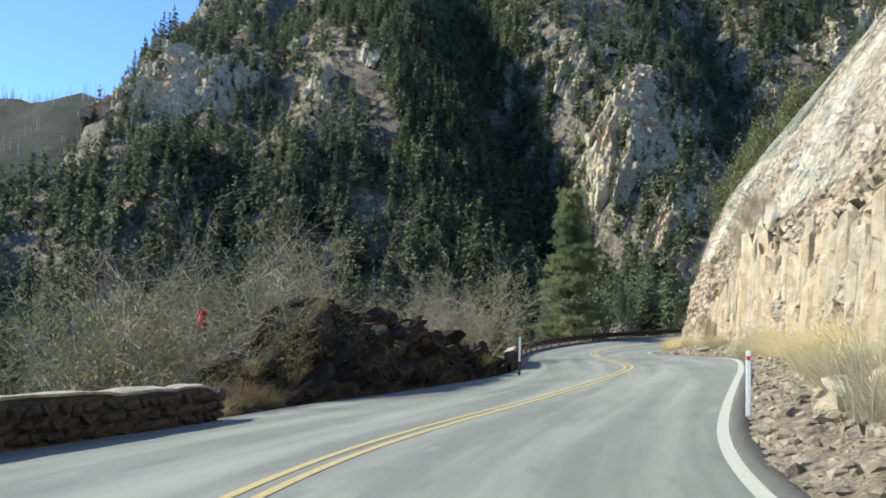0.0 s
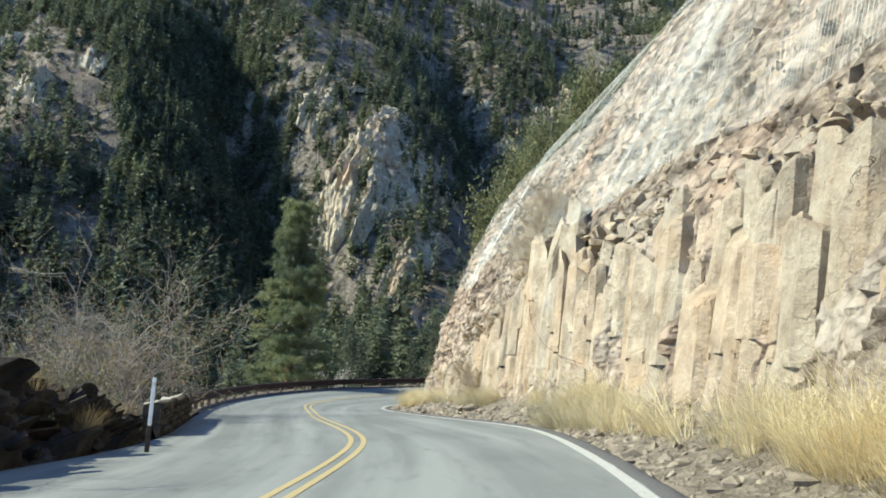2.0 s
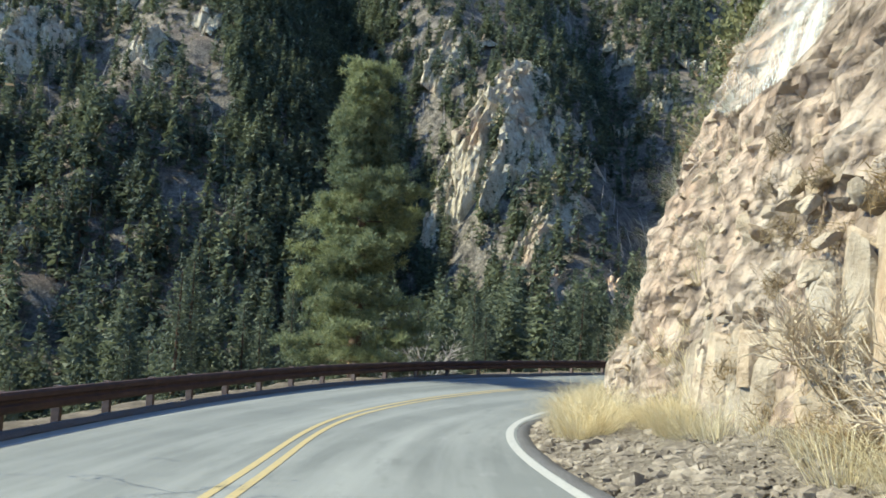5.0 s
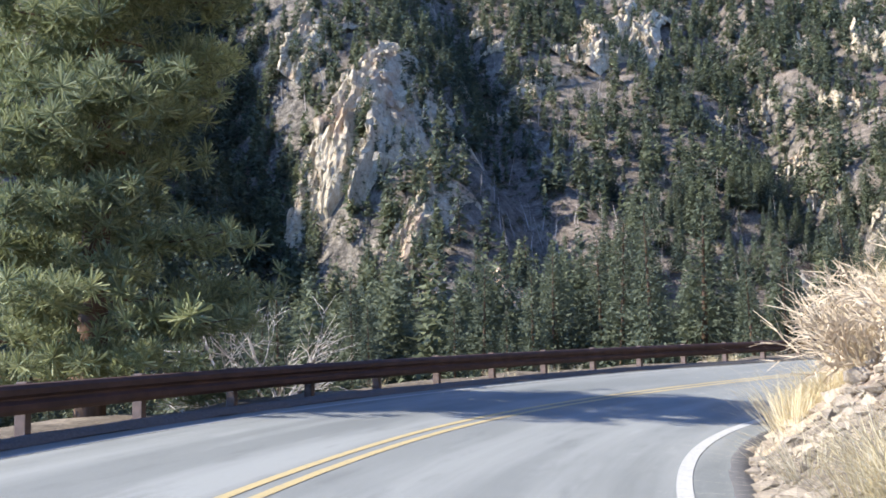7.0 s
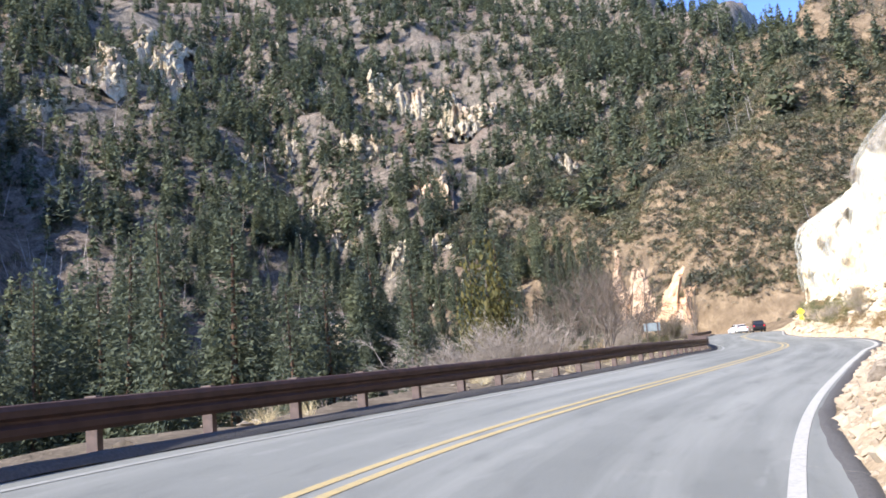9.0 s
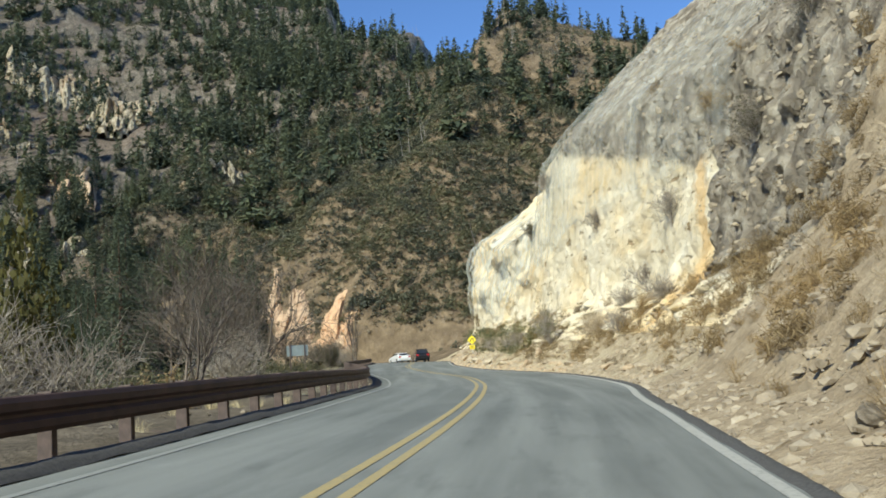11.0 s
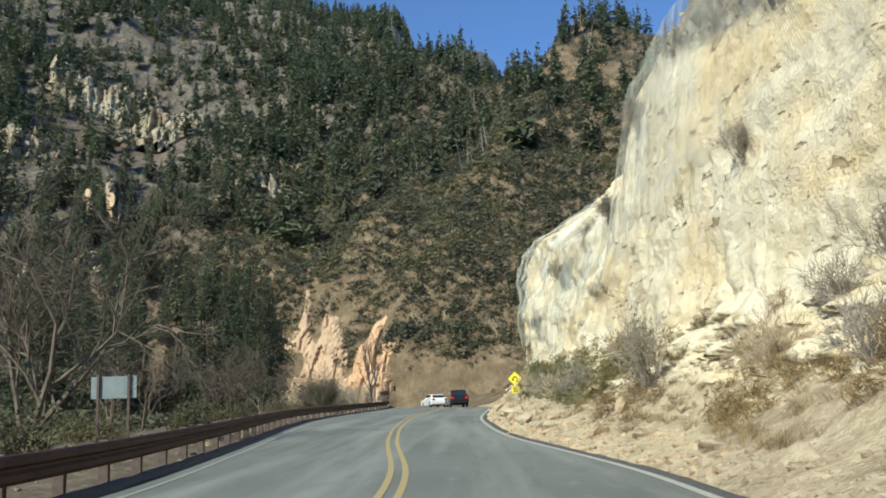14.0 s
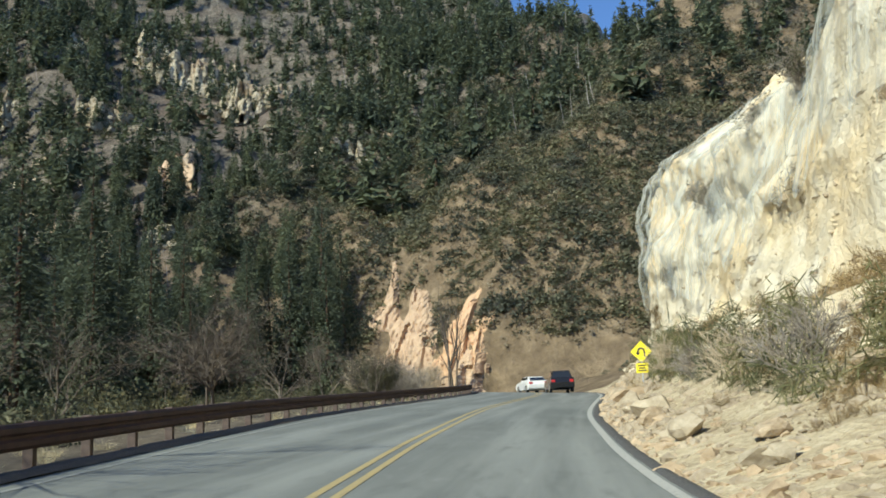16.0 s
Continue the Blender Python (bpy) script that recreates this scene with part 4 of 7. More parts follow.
def scatter(proto_list, pick, pos, scale, turn, lean=None):
    """Many copies of prototypes (V, F) joined into one pair of arrays."""
    out = []
    for k, (v, f) in enumerate(proto_list):
        m = np.where(pick == k)[0]
        if not len(m):
            continue
        c, s = np.cos(turn[m])[:, None], np.sin(turn[m])[:, None]
        sc = scale[m] if scale.ndim == 2 else np.repeat(scale[m][:, None], 3, 1)
        x, y, z = v[None, :, 0] * sc[:, 0:1], v[None, :, 1] * sc[:, 1:2], v[None, :, 2] * sc[:, 2:3]
        V = np.stack([x * c - y * s, x * s + y * c, z], -1)
        if lean is not None:
            V[..., 0] += V[..., 2] * lean[m, 0:1]
            V[..., 1] += V[..., 2] * lean[m, 1:2]
        V = V + pos[m][:, None, :]
        F = f[None] + (np.arange(len(m)) * len(v))[:, None, None]
        out.append((V.reshape(-1, 3), F.reshape(-1, f.shape[1])))
    return merged(out)


def trimmed(VF):
    """Four-cornered sprays turned into three-cornered ones of about their area."""
    q = VF[0].reshape(-1, 4, 3)
    long = (q[:, 2] - q[:, 0]) * 0.3
    V = np.stack([q[:, 0], q[:, 1] + long, q[:, 3] + long], 1).reshape(-1, 3)
    return V, np.arange(len(V)).reshape(-1, 3)


def conifer(rng, n, edge, slim=0.2, bare=0.12, full=0.8):
    """Needle clumps of a conifer one metre high, on an uneven tapering crown; (V, F) of triangles."""
    tiers, sectors = 9, 6
    lump = rng.uniform(0.55, 1.25, (tiers + 1, sectors))
    f = 1 - rng.random(n) ** 0.62
    f = np.clip(f, 0, 0.995)
    a = rng.uniform(0, 2 * np.pi, n)
    tier = f * tiers
    bump = lump[tier.astype(int), (a / (2 * np.pi) * sectors).astype(int) % sectors]
    # boughs: full at the middle of a tier, drawn in between two tiers
    hull = slim * (1 - f) ** full * np.minimum(1, 0.5 + 3.2 * f) * bump * (1.08 - 0.4 * np.abs(2 * (tier % 1) - 1)) + 0.012
    r = hull * np.sqrt(rng.uniform(0.1, 1.05, n))
    out = np.stack([np.cos(a), np.sin(a), np.zeros(n)], -1)
    c = out * r[:, None]
    c[:, 2] = bare + (1 - bare) * f - 0.3 * r + rng.normal(0, 0.012, n)
    # each clump points out and down along its bough
    u = out * 0.9 + np.array([0, 0, -0.3]) + np.array([0, 0, 0.55]) * (f**2)[:, None] + rng.normal(0, 0.42, (n, 3))
    u /= np.linalg.norm(u, axis=1)[:, None]
    nor = out * 0.55 + np.array([0, 0, 0.7]) + rng.normal(0, 0.4, (n, 3))
    w = np.cross(nor, u)
    w /= np.linalg.norm(w, axis=1)[:, None]
    e = (edge * rng.uniform(0.7, 1.5, n) * (1 - 0.5 * f))[:, None]
    V = np.stack([c + u * e, c - u * e * 0.8 + w * e * 0.45, c - u * e * 0.8 - w * e * 0.45], 1).reshape(-1, 3)
    return V, np.arange(len(V)).reshape(-1, 3)


def straight_trunk(r, top=1.0, sides=5):
    return tube([(0, 0, -0.08), (0, 0, 0.3), (0, 0, top)], [r, r * 0.75, r * 0.1], sides)


def twiggy(rng, length, radius, levels, kids, spread, way=(0, 0, 1), start=(0, 0, 0), bend=0.25, up=0.2, sides=3, thin=0.62, out=None):
    """A leafless limb with its branches; returns a list of (V, F) tubes."""
    out = [] if out is None else out
    w, p = np.array(way, float), np.array(start, float)
    pts, n = [p], 3 if levels > 1 else 2 if levels else 1
    for i in range(n):
        w = w + rng.normal(0, bend, 3) * 0.6 + np.array([0, 0, up * 0.25])
        w /= np.linalg.norm(w)
        p = p + w * length / n
        pts.append(p)
    rad = np.linspace(radius, radius * (0.5 if levels else 0.3), n + 1)
    out.append(tube(pts, rad, sides if levels > 1 else 3))
    if levels:
        for k in range(kids):
            u = rng.uniform(0.25, 1.0) if k else 1.0
            i = min(int(u * n), n - 1)
            q = pts[i] + (pts[i + 1] - pts[i]) * (u * n - i)
            side = rng.normal(0, 1, 3)
            side -= w * (side @ w)
            side /= np.linalg.norm(side) + 1e-9
            a = spread * rng.uniform(0.5, 1.2)
            twiggy(rng, length * rng.uniform(0.5, 0.8), max(radius * thin * rng.uniform(0.6, 0.95), 0.007), levels - 1, kids, spread, w * math.cos(a) + side * math.sin(a), q, bend, up, sides, thin, out)
    return out


def leafy_dome(rng, n, leaf=0.22, flat=0.75, slender=0.5):
    """A low shrub one metre wide and high, of many small leaf clumps; (V, F)."""
    V = []
    for i in range(n):
        a, b = rng.random() * 2 * math.pi, math.acos(rng.uniform(0.0, 1.0))
        r = rng.uniform(0.55, 1.05) * (0.8 + 0.25 * math.sin(3 * a + 2 * b))
        c = np.array([math.cos(a) * math.sin(b) * r * 0.5, math.sin(a) * math.sin(b) * r * 0.5, math.cos(b) * r * flat])
        u, w = rng.normal(0, 1, 3), rng.normal(0, 1, 3)
        u /= np.linalg.norm(u)
        w -= u * (u @ w)
        w /= np.linalg.norm(w)
        s = leaf * rng.uniform(0.5, 1.2)
        V += [c - u * s, c + w * s * slender, c + u * s, c - w * s * slender]
    V = np.array(V)
    return V, np.arange(len(V)).reshape(-1, 4)


def grass_tuft(rng, n, wide=0.5):
    """Bent dry blades, one metre high; (V, F)."""
    V = []
    for i in range(n):
        a = rng.random() * 2 * math.pi
        o = np.array([math.cos(a), math.sin(a), 0])
        s = np.array([-math.sin(a), math.cos(a), 0])
        c = o * rng.uniform(0, 0.22) * wide
        ht, ln = rng.uniform(0.35, 1.0), rng.uniform(0.15, 0.95) * wide
        w = 0.005
        mid_ = c + o * ln * 0.35 + np.array([0, 0, ht * 0.62])
        tip_ = c + o * ln + np.array([0, 0, ht * rng.uniform(0.7, 1.0)])
        V += [c - s * w, c + s * w, mid_ + s * w * 0.8, mid_ - s * w * 0.8, mid_ - s * w * 0.8, mid_ + s * w * 0.8, tip_ + s * 0.001, tip_ - s * 0.001]
    V = np.array(V)
    return V, np.arange(len(V)).reshape(-1, 4)


def rock_shape(rng, cuts=11, sub=2, near=0.26, far=0.46, rough=0.02):
    """An angular stone about one metre across, cut by random planes."""
    bm = bmesh.new()
    bmesh.ops.create_icosphere(bm, subdivisions=sub, radius=0.62)
    V = np.array([v.co[:] for v in bm.verts])
    F = np.array([[v.index for v in f.verts] for f in bm.faces])
    bm.free()
    for _ in range(cuts):
        n = rng.normal(0, 1, 3)
        n /= np.linalg.norm(n)
        lim = rng.uniform(near, far)
        over = np.maximum(V @ n - lim, 0)
        V = V - over[:, None] * n
    V = V * np.array([rng.uniform(0.8, 1.3), rng.uniform(0.7, 1.1), rng.uniform(0.6, 0.95)])
    V = V + rough * rng.normal(0, 1, V.shape)
    return V, F


RNG = np.random.default_rng(7)
FIR_LO = [conifer(RNG, 120, 0.076, RNG.uniform(0.16, 0.25), RNG.uniform(0.05, 0.2), RNG.uniform(0.7, 1.0)) for _ in range(10)]
FIR_MID = [conifer(RNG, 1100, 0.029, RNG.uniform(0.16, 0.23), RNG.uniform(0.05, 0.2), RNG.uniform(0.7, 1.0)) for _ in range(6)]
FIR_HI = [conifer(RNG, 6000, 0.0132, RNG.uniform(0.16, 0.23), RNG.uniform(0.06, 0.16), RNG.uniform(0.7, 1.0)) for _ in range(6)]
BUSHES = [trimmed(leafy_dome(RNG, 38, 0.165)) for _ in range(5)]
SHRUBS_HI = [leafy_dome(RNG, 700, 0.036) for _ in range(3)]
TUFTS = [grass_tuft(RNG, 84, RNG.uniform(1.1, 2.0)) for _ in range(5)]
STONES = [rock_shape(RNG) for _ in range(8)]
PEBBLES = [rock_shape(RNG, 7, 1, 0.2, 0.4, 0.01) for _ in range(8)]


def stuff(name, VF, mat, label, category):
    return tagged(new(name, mesh_of(name, *VF, mat)), label, category, kind="stuff")


# ---- woods on the slopes, and the crags among them: x, y, z, width, height, depth, bearing, seed ----
CRAGS = [(45, 286, 80, 28, 50, 5.5, 226, 1), (56, 262, 38, 10, 34, 4.0, 215, 2), (80, 342, 106, 17, 36, 5.0, 224, 3), (164, 374, 128, 25, 50, 5.5, 226, 4), (143, 361, 120, 18, 42, 5.0, 224, 5), (245, 310, 93, 28, 38, 5.0, 219, 6),
         (249, 338, 113, 32, 30, 4.5, 226, 7), (209, 315.5, 84, 14, 15, 3.0, 229, 8), (227, 360.5, 124, 10.8, 11.2, 1.8, 229, 9), (-116, 318, 94, 36, 52, 6.5, 235, 11), (-90, 324, 98, 24, 40, 5.0, 239, 12), (-33, 323, 100, 13, 12, 2.4, 239, 13),
         (-47, 315, 88, 14, 10, 2.4, 239, 14), (-76, 326, 88, 16, 12, 2.4, 239, 15), (66, 296, 66, 11, 24, 3.6, 219, 16), (40, 322, 98, 14, 24, 4.0, 219, 18), (190, 345.5, 90, 27.0, 12.5, 2.4, 229, 19), (118, 350, 108, 12, 18, 2.4, 224, 20)]
def wood_sites(n, seed, x0, x1, y0, y1):
    r = np.random.default_rng(seed)
    x, y = r.uniform(x0, x1, n), r.uniform(y0, y1, n)
    s, d = where(x, y)
    return r, x, y, s, d


r, x, y, s, d = wood_sites(44000, 3, -230, 540, 20, 560)
z = ground_z(x, y)
m, up = mountain(x, y)
grad = np.hypot(ground_z(x + 3, y) - ground_z(x - 3, y), ground_z(x, y + 3) - ground_z(x, y - 3)) / 6
patchy = fbm(x / 45, y / 45, 5.5, 3)
dens = np.where(x > 40, 0.33, 0.46) + 0.42 * patchy
dens = np.where(up < 60, dens - 0.06, dens)
dens = np.where((x > 120) & (up > 10), dens + np.interp(x, [200, 250], [0.1, 0.22]), dens)
dens = np.where((x < -15) & (up > 75), dens - 0.34, dens)
dens = np.where(grad > 1.8, dens * 0.5, dens)
dens = np.where((x < 30) & (x > -40) & (up > 10), dens + 0.2, dens)
wall = x - (24 - 0.22 * (y - 325))
dens = np.where((wall > 0) & (wall < 24) & (up > 10), np.maximum(dens, 0.75), dens)
dens = np.where(up < 0, 0.13 + 0.3 * patchy, dens)
hill = (x > 150) & (up > -20) & (up < 75) & (y < 215)               # brushy spur above the hairpin
dens = np.where(hill, 0.0 + 0.008 * np.maximum(up - 32, 0), dens)
right = d > 0
dens = np.where(right & (up < 0), np.where(d > 26, 0.22, 0.0), dens)
shelf = np.interp(s, [a for a, b in SHELF], [b for a, b in SHELF])
dens = np.where((d < 0) & (d > at(RL, np.clip(s, -25, 262)) - np.interp(s, [40, 60, 120, 140], [22, 36, 36, 6]) - shelf) & (s < 262), 0, dens)
dens = np.where((d > 0) & (s > 205) & (s < 262) & (d < 40), 0, dens)
dens = np.where((x > 110) & (x < 205) & (y < 113.6 + 0.95 * (x - 84)), 0, dens)   # bare ground round the bend
dens = np.where((x < 60) & (dens > 0), dens + 0.12, dens)
dens = np.where((x > 215) & (y < 268), dens * 0.6, dens)
dens = np.where((up > 230) & (x < 150), dens * 0.35, dens)
dens = np.where((up > 290) & (x < 150), 0, dens)
dens = np.where((x < -180) | ((x > 370) & (y < 340)) | ((y < 110) & ((x > 110) | (x < -80))) | ((x > 320) & (y < 160)), 0, dens)
dens = np.where((np.hypot(x - 70, y - 100) > 330) & (up > 60), dens * 0.7, dens)
for cx, cy, _, cw, _, _, cf, _ in CRAGS:
    off = np.hypot(x - cx - math.cos(radians(cf)) * 0.5 * cw, y - cy - math.sin(radians(cf)) * 0.5 * cw)
    dens = np.where(off < 0.4 * cw, dens * 0.2, dens)
keep = (r.random(len(x)) < dens) & (y > 60)
x, y, z, s, d, up = (q[keep] for q in (x, y, z, s, d, up))
tall = np.where(up < 0, r.uniform(13, 25, len(x)), np.where(up < 70, r.uniform(9, 17, len(x)), r.uniform(8, 14, len(x)))) * np.where(r.random(len(x)) < 0.25, 0.6, 1)
away = np.where(d < 0, np.hypot(x - RX[::8, None], y - RY[::8, None]).min(0), 999)
NEAR_TREES = np.argsort(away)[:140]
MID_TREES = np.argsort(away)[140:700]
far = np.ones(len(x), bool)
far[NEAR_TREES] = False
far[MID_TREES] = False
wide = r.uniform(0.75, 1.15, len(x))
fx = np.where(far)[0]
pos = np.stack([x, y, z - 0.3], -1)[fx]
sc = np.stack([tall * wide, tall * wide, tall], -1)[fx]
turn = r.uniform(0, 6.28, len(x))[fx]
pick = r.integers(0, len(FIR_LO), len(x))[fx]
spin = r.uniform(0, 6.28, len(x))
mid = MID_TREES
stuff("nearer_wood", scatter(FIR_MID, r.integers(0, 6, len(mid)), np.stack([x, y, z - 0.3], -1)[mid], np.stack([tall * wide, tall * wide, tall], -1)[mid], spin[mid]), FIR, "green conifers rising from the canyon floor", "trees")
stuff("conifer_wood", scatter(FIR_LO, pick, pos, sc, turn), FIR, "dense dark green conifers covering the canyon slopes", "trees")
stuff("wood_trunks", scatter([straight_trunk(0.018, 0.8, 3)], np.zeros((up[fx] < 45).sum(), int), pos[up[fx] < 45], tall[fx][up[fx] < 45], turn[up[fx] < 45]), BARK, "brown trunks of the conifers on the slopes", "trees")


def tree_thing(name, label, crown_mesh, trunk_mesh, m, group):
    t = anchor(name, m, label, "tree", group)
    child("trunk", trunk_mesh, t)
    child("crown", crown_mesh, t)
    return t


FIR_MESH = [mesh_of("crown", v, f, FIR) for v, f in FIR_HI]
TRUNK_MESH = mesh_of("trunk", *straight_trunk(0.017, 0.95, 6), BARK, True)
for i in NEAR_TREES:
    m = Matrix.LocRotScale((x[i], y[i], z[i] - 0.3), Euler((r.normal(0, 0.02), r.normal(0, 0.02), r.uniform(0, 6.28))), (tall[i] * wide[i], tall[i] * wide[i], tall[i]))
    tree_thing("fir_tree", "dark green fir growing on the slope below the road", FIR_MESH[int(r.integers(0, 6))], TRUNK_MESH, m, "firs below the road")

# olive scrub oaks along the brow where the near cliff ends
OAK_CROWNS = [mesh_of("crown", *leafy_dome(np.random.default_rng(330 + i), 1500, 0.026, 0.8, 0.6), HILLSHRUB) for i in range(3)]
OAK_TRUNK = mesh_of("trunk", *tube([(0, 0, -0.1), (0.03, 0.0, 0.3), (0.0, 0.02, 0.7)], [0.03, 0.022, 0.008], 5), DARKTWIG)
oak = np.random.default_rng(333)
for i in range(34):
    s_ = 59.5 + 0.5 * i + oak.uniform(-0.3, 0.3)
    D_, H_ = section(np.array([s_]))
    d_ = float(np.interp(s_, [59, 64, 70, 77], [9.2, 8.2, 6.6, 6.6])) + oak.uniform(-0.5, 2.2)
    h_ = float(np.interp(d_, D_[0], H_[0]))
    w_, t_ = oak.uniform(2.2, 3.4), oak.uniform(3.0, 5.0)
    tree_thing("scrub_oak", "olive green leafy scrub oak on the brow of the cliff", OAK_CROWNS[i % 3], OAK_TRUNK, pose(*place(s_, d_, h_ - 0.2), 0, 0, oak.uniform(0, 360)) @ Matrix.Diagonal((w_, w_, t_, 1)), "scrub oaks on the brow")

# the shaded gully, packed with firs
r, x, y, s, d = wood_sites(1700, 13, -26, 30, 228, 385)
x = x - 0.24 * (y - 325)
z = ground_z(x, y)
stuff("gully_wood", scatter(FIR_LO, r.integers(0, 8, len(x)), np.stack([x, y, z - 0.3], -1), r.uniform(7, 13, len(x)), r.uniform(0, 6.28, len(x))), FIR, "tightly packed dark firs in a shaded gully", "trees")


# grey snags and bare poles among the living trees
r, x, y, s, d = wood_sites(17000, 5, -230, 470, 100, 560)
m, up = mountain(x, y)
pat = fbm(x / 40, y / 40, 9.5, 2)
keep = (up > 3) & (r.random(len(x)) < np.clip(0.22 + 0.4 * pat, 0, 0.5) * np.interp(x, [180, 230], [1, 0.35])) & ~((d > -30) & (d < 26))
x, y = x[keep], y[keep]
pos = np.stack([x, y, ground_z(x, y) - 0.2], -1)
one = np.zeros(len(x), int)
stuff("snags", scatter([tube([(0, 0, 0), (0.02, 0, 0.5), (0.0, 0.02, 1)], [0.014, 0.01, 0.003], 3)], one, pos, r.uniform(3, 9, len(x)), r.uniform(0, 6.28, len(x)), r.normal(0, 0.13, (len(x), 2))),
      SNAG, "grey dead standing trunks scattered over the slopes", "dead trees")

# burnt trunks on the far ridge
fr = np.random.default_rng(9)
fi = fr.integers(0, FAR_RIDGE[0].size, 4200)
pos = np.stack([q.ravel()[fi] for q in FAR_RIDGE], -1) + fr.normal(0, 6, (len(fi), 3)) * np.array([1, 1, 0])
stuff("burnt_trunks", scatter([tube([(0, 0, -0.2), (0, 0, 1)], [0.03, 0.006], 3)], np.zeros(len(fi), int), pos, fr.uniform(10, 18, len(fi)), fr.uniform(0, 6, len(fi))), SNAG, "thin burnt trunks along the far ridge", "dead trees")

DRY_BUSHES = [trimmed(leafy_dome(np.random.default_rng(310 + i), 17, 0.23, 0.75, 0.35)) for i in range(5)]
# chaparral: thick on the spur, thinner on the slopes above the cliffs and over the canyon
def brush_cover(n, seed, box, prob, small, large, name, label, mat=BUSH, protos=BUSHES):
    r, x, y, s, d = wood_sites(n, seed, *box)
    m, up = mountain(x, y)
    keep = r.random(len(x)) < prob(x, y, s, d, up) * (0.95 + 0.45 * fbm(x / 9, y / 9, 2, 2))
    x, y = x[keep], y[keep]
    w = r.uniform(small, large, len(x))
    tall = w * r.uniform(0.55, 0.95, len(x))
    pos = np.stack([x, y, ground_z(x, y) + 0.12 * w], -1)
    stuff(name, scatter(protos, r.integers(0, 5, len(x)), pos, np.stack([w, w, tall], -1), r.uniform(0, 6.28, len(x))), mat, label, "shrubs")


brush_cover(23000, 6, (185, 280, 100, 268), lambda x, y, s, d, up: np.where((x > 188) & (up < 105) & ~((x < 199) & (np.hypot((x - 194.5) / 1.0, y - 209) < 4.8)) & ~((x < 199) & (np.hypot(x - 194.3, y - 195.8) < 3.2)) & (ground_z(x, y) > 14.5 + 2 * vnoise(x / 5, y / 5)), 1.0, 0.0), 1.1, 2.8, "spur_chaparral", "olive brush crowding the dry spur above the bend")
brush_cover(44000, 166, (185, 350, 60, 268), lambda x, y, s, d, up: np.where((x > 188) & (up < 150) & ~((x < 199) & (np.hypot((x - 194.5) / 1.0, y - 209) < 4.8)) & ~((x < 199) & (np.hypot(x - 194.3, y - 195.8) < 3.2)) & (ground_z(x, y) > 13.0 + 2 * vnoise(x / 5, y / 5)), np.where(x > 275, 0.7, 1.0), 0.0), 0.7, 2.1, "spur_scrub", "grey-brown leafless scrub between the olive brush", DRYBUSH, DRY_BUSHES)
brush_cover(52000, 66, (-130, 330, 0, 420), lambda x, y, s, d, up: np.where((d > 15) & (d < 60) & (s < 262), 0.5, np.where((up > 2) & ((x < 180) | (up > 90)) & ~((d > -36) & (d < 0) & (s > 118)), 0.42, 0.0)), 1.2, 3.0, "chaparral", "olive green brush dotting the dry slopes")


brush_cover(9000, 67, (-45, 110, -20, 160), lambda x, y, s, d, up: np.where((d < at(RL, np.clip(s, -25, 262)) - np.interp(s, [0, 50, 100, 135], [4, 7, 5, 9])) & (up < 0), 0.55, 0.0), 0.8, 2.2, "slope_brush_below", "olive brush on the slope below the road")
# leafless grey scrub between the forest and the spur
SCRUB = [merged(twiggy(RNG, 0.42, 0.012, 2, 5, 0.7, bend=0.3, up=0.25) + twiggy(RNG, 0.36, 0.01, 2, 4, 0.7, (0.4, 0.2, 1), bend=0.3, up=0.25)) for _ in range(5)]
r, x, y, s, d = wood_sites(5200, 8, 105, 260, 150, 330)
m, up = mountain(x, y)
keep = (r.random(len(x)) < np.where((x > 150) & (up > -25) & (up < 50), 0.22, np.where(up < 70, 0.12, 0.0))) & (d < -40) & ~((x > 192) & (y < 205))
x, y = x[keep], y[keep]
stuff("bare_scrub", scatter(SCRUB, r.integers(0, 5, len(x)), np.stack([x, y, ground_z(x, y) - 0.2], -1), r.uniform(4, 8, len(x)), r.uniform(0, 6.28, len(x))), TWIG, "grey-brown leafless trees among the conifers", "trees")


# ---- crags: fluted rock standing out of the slopes ----
CRAG_POINTS = []


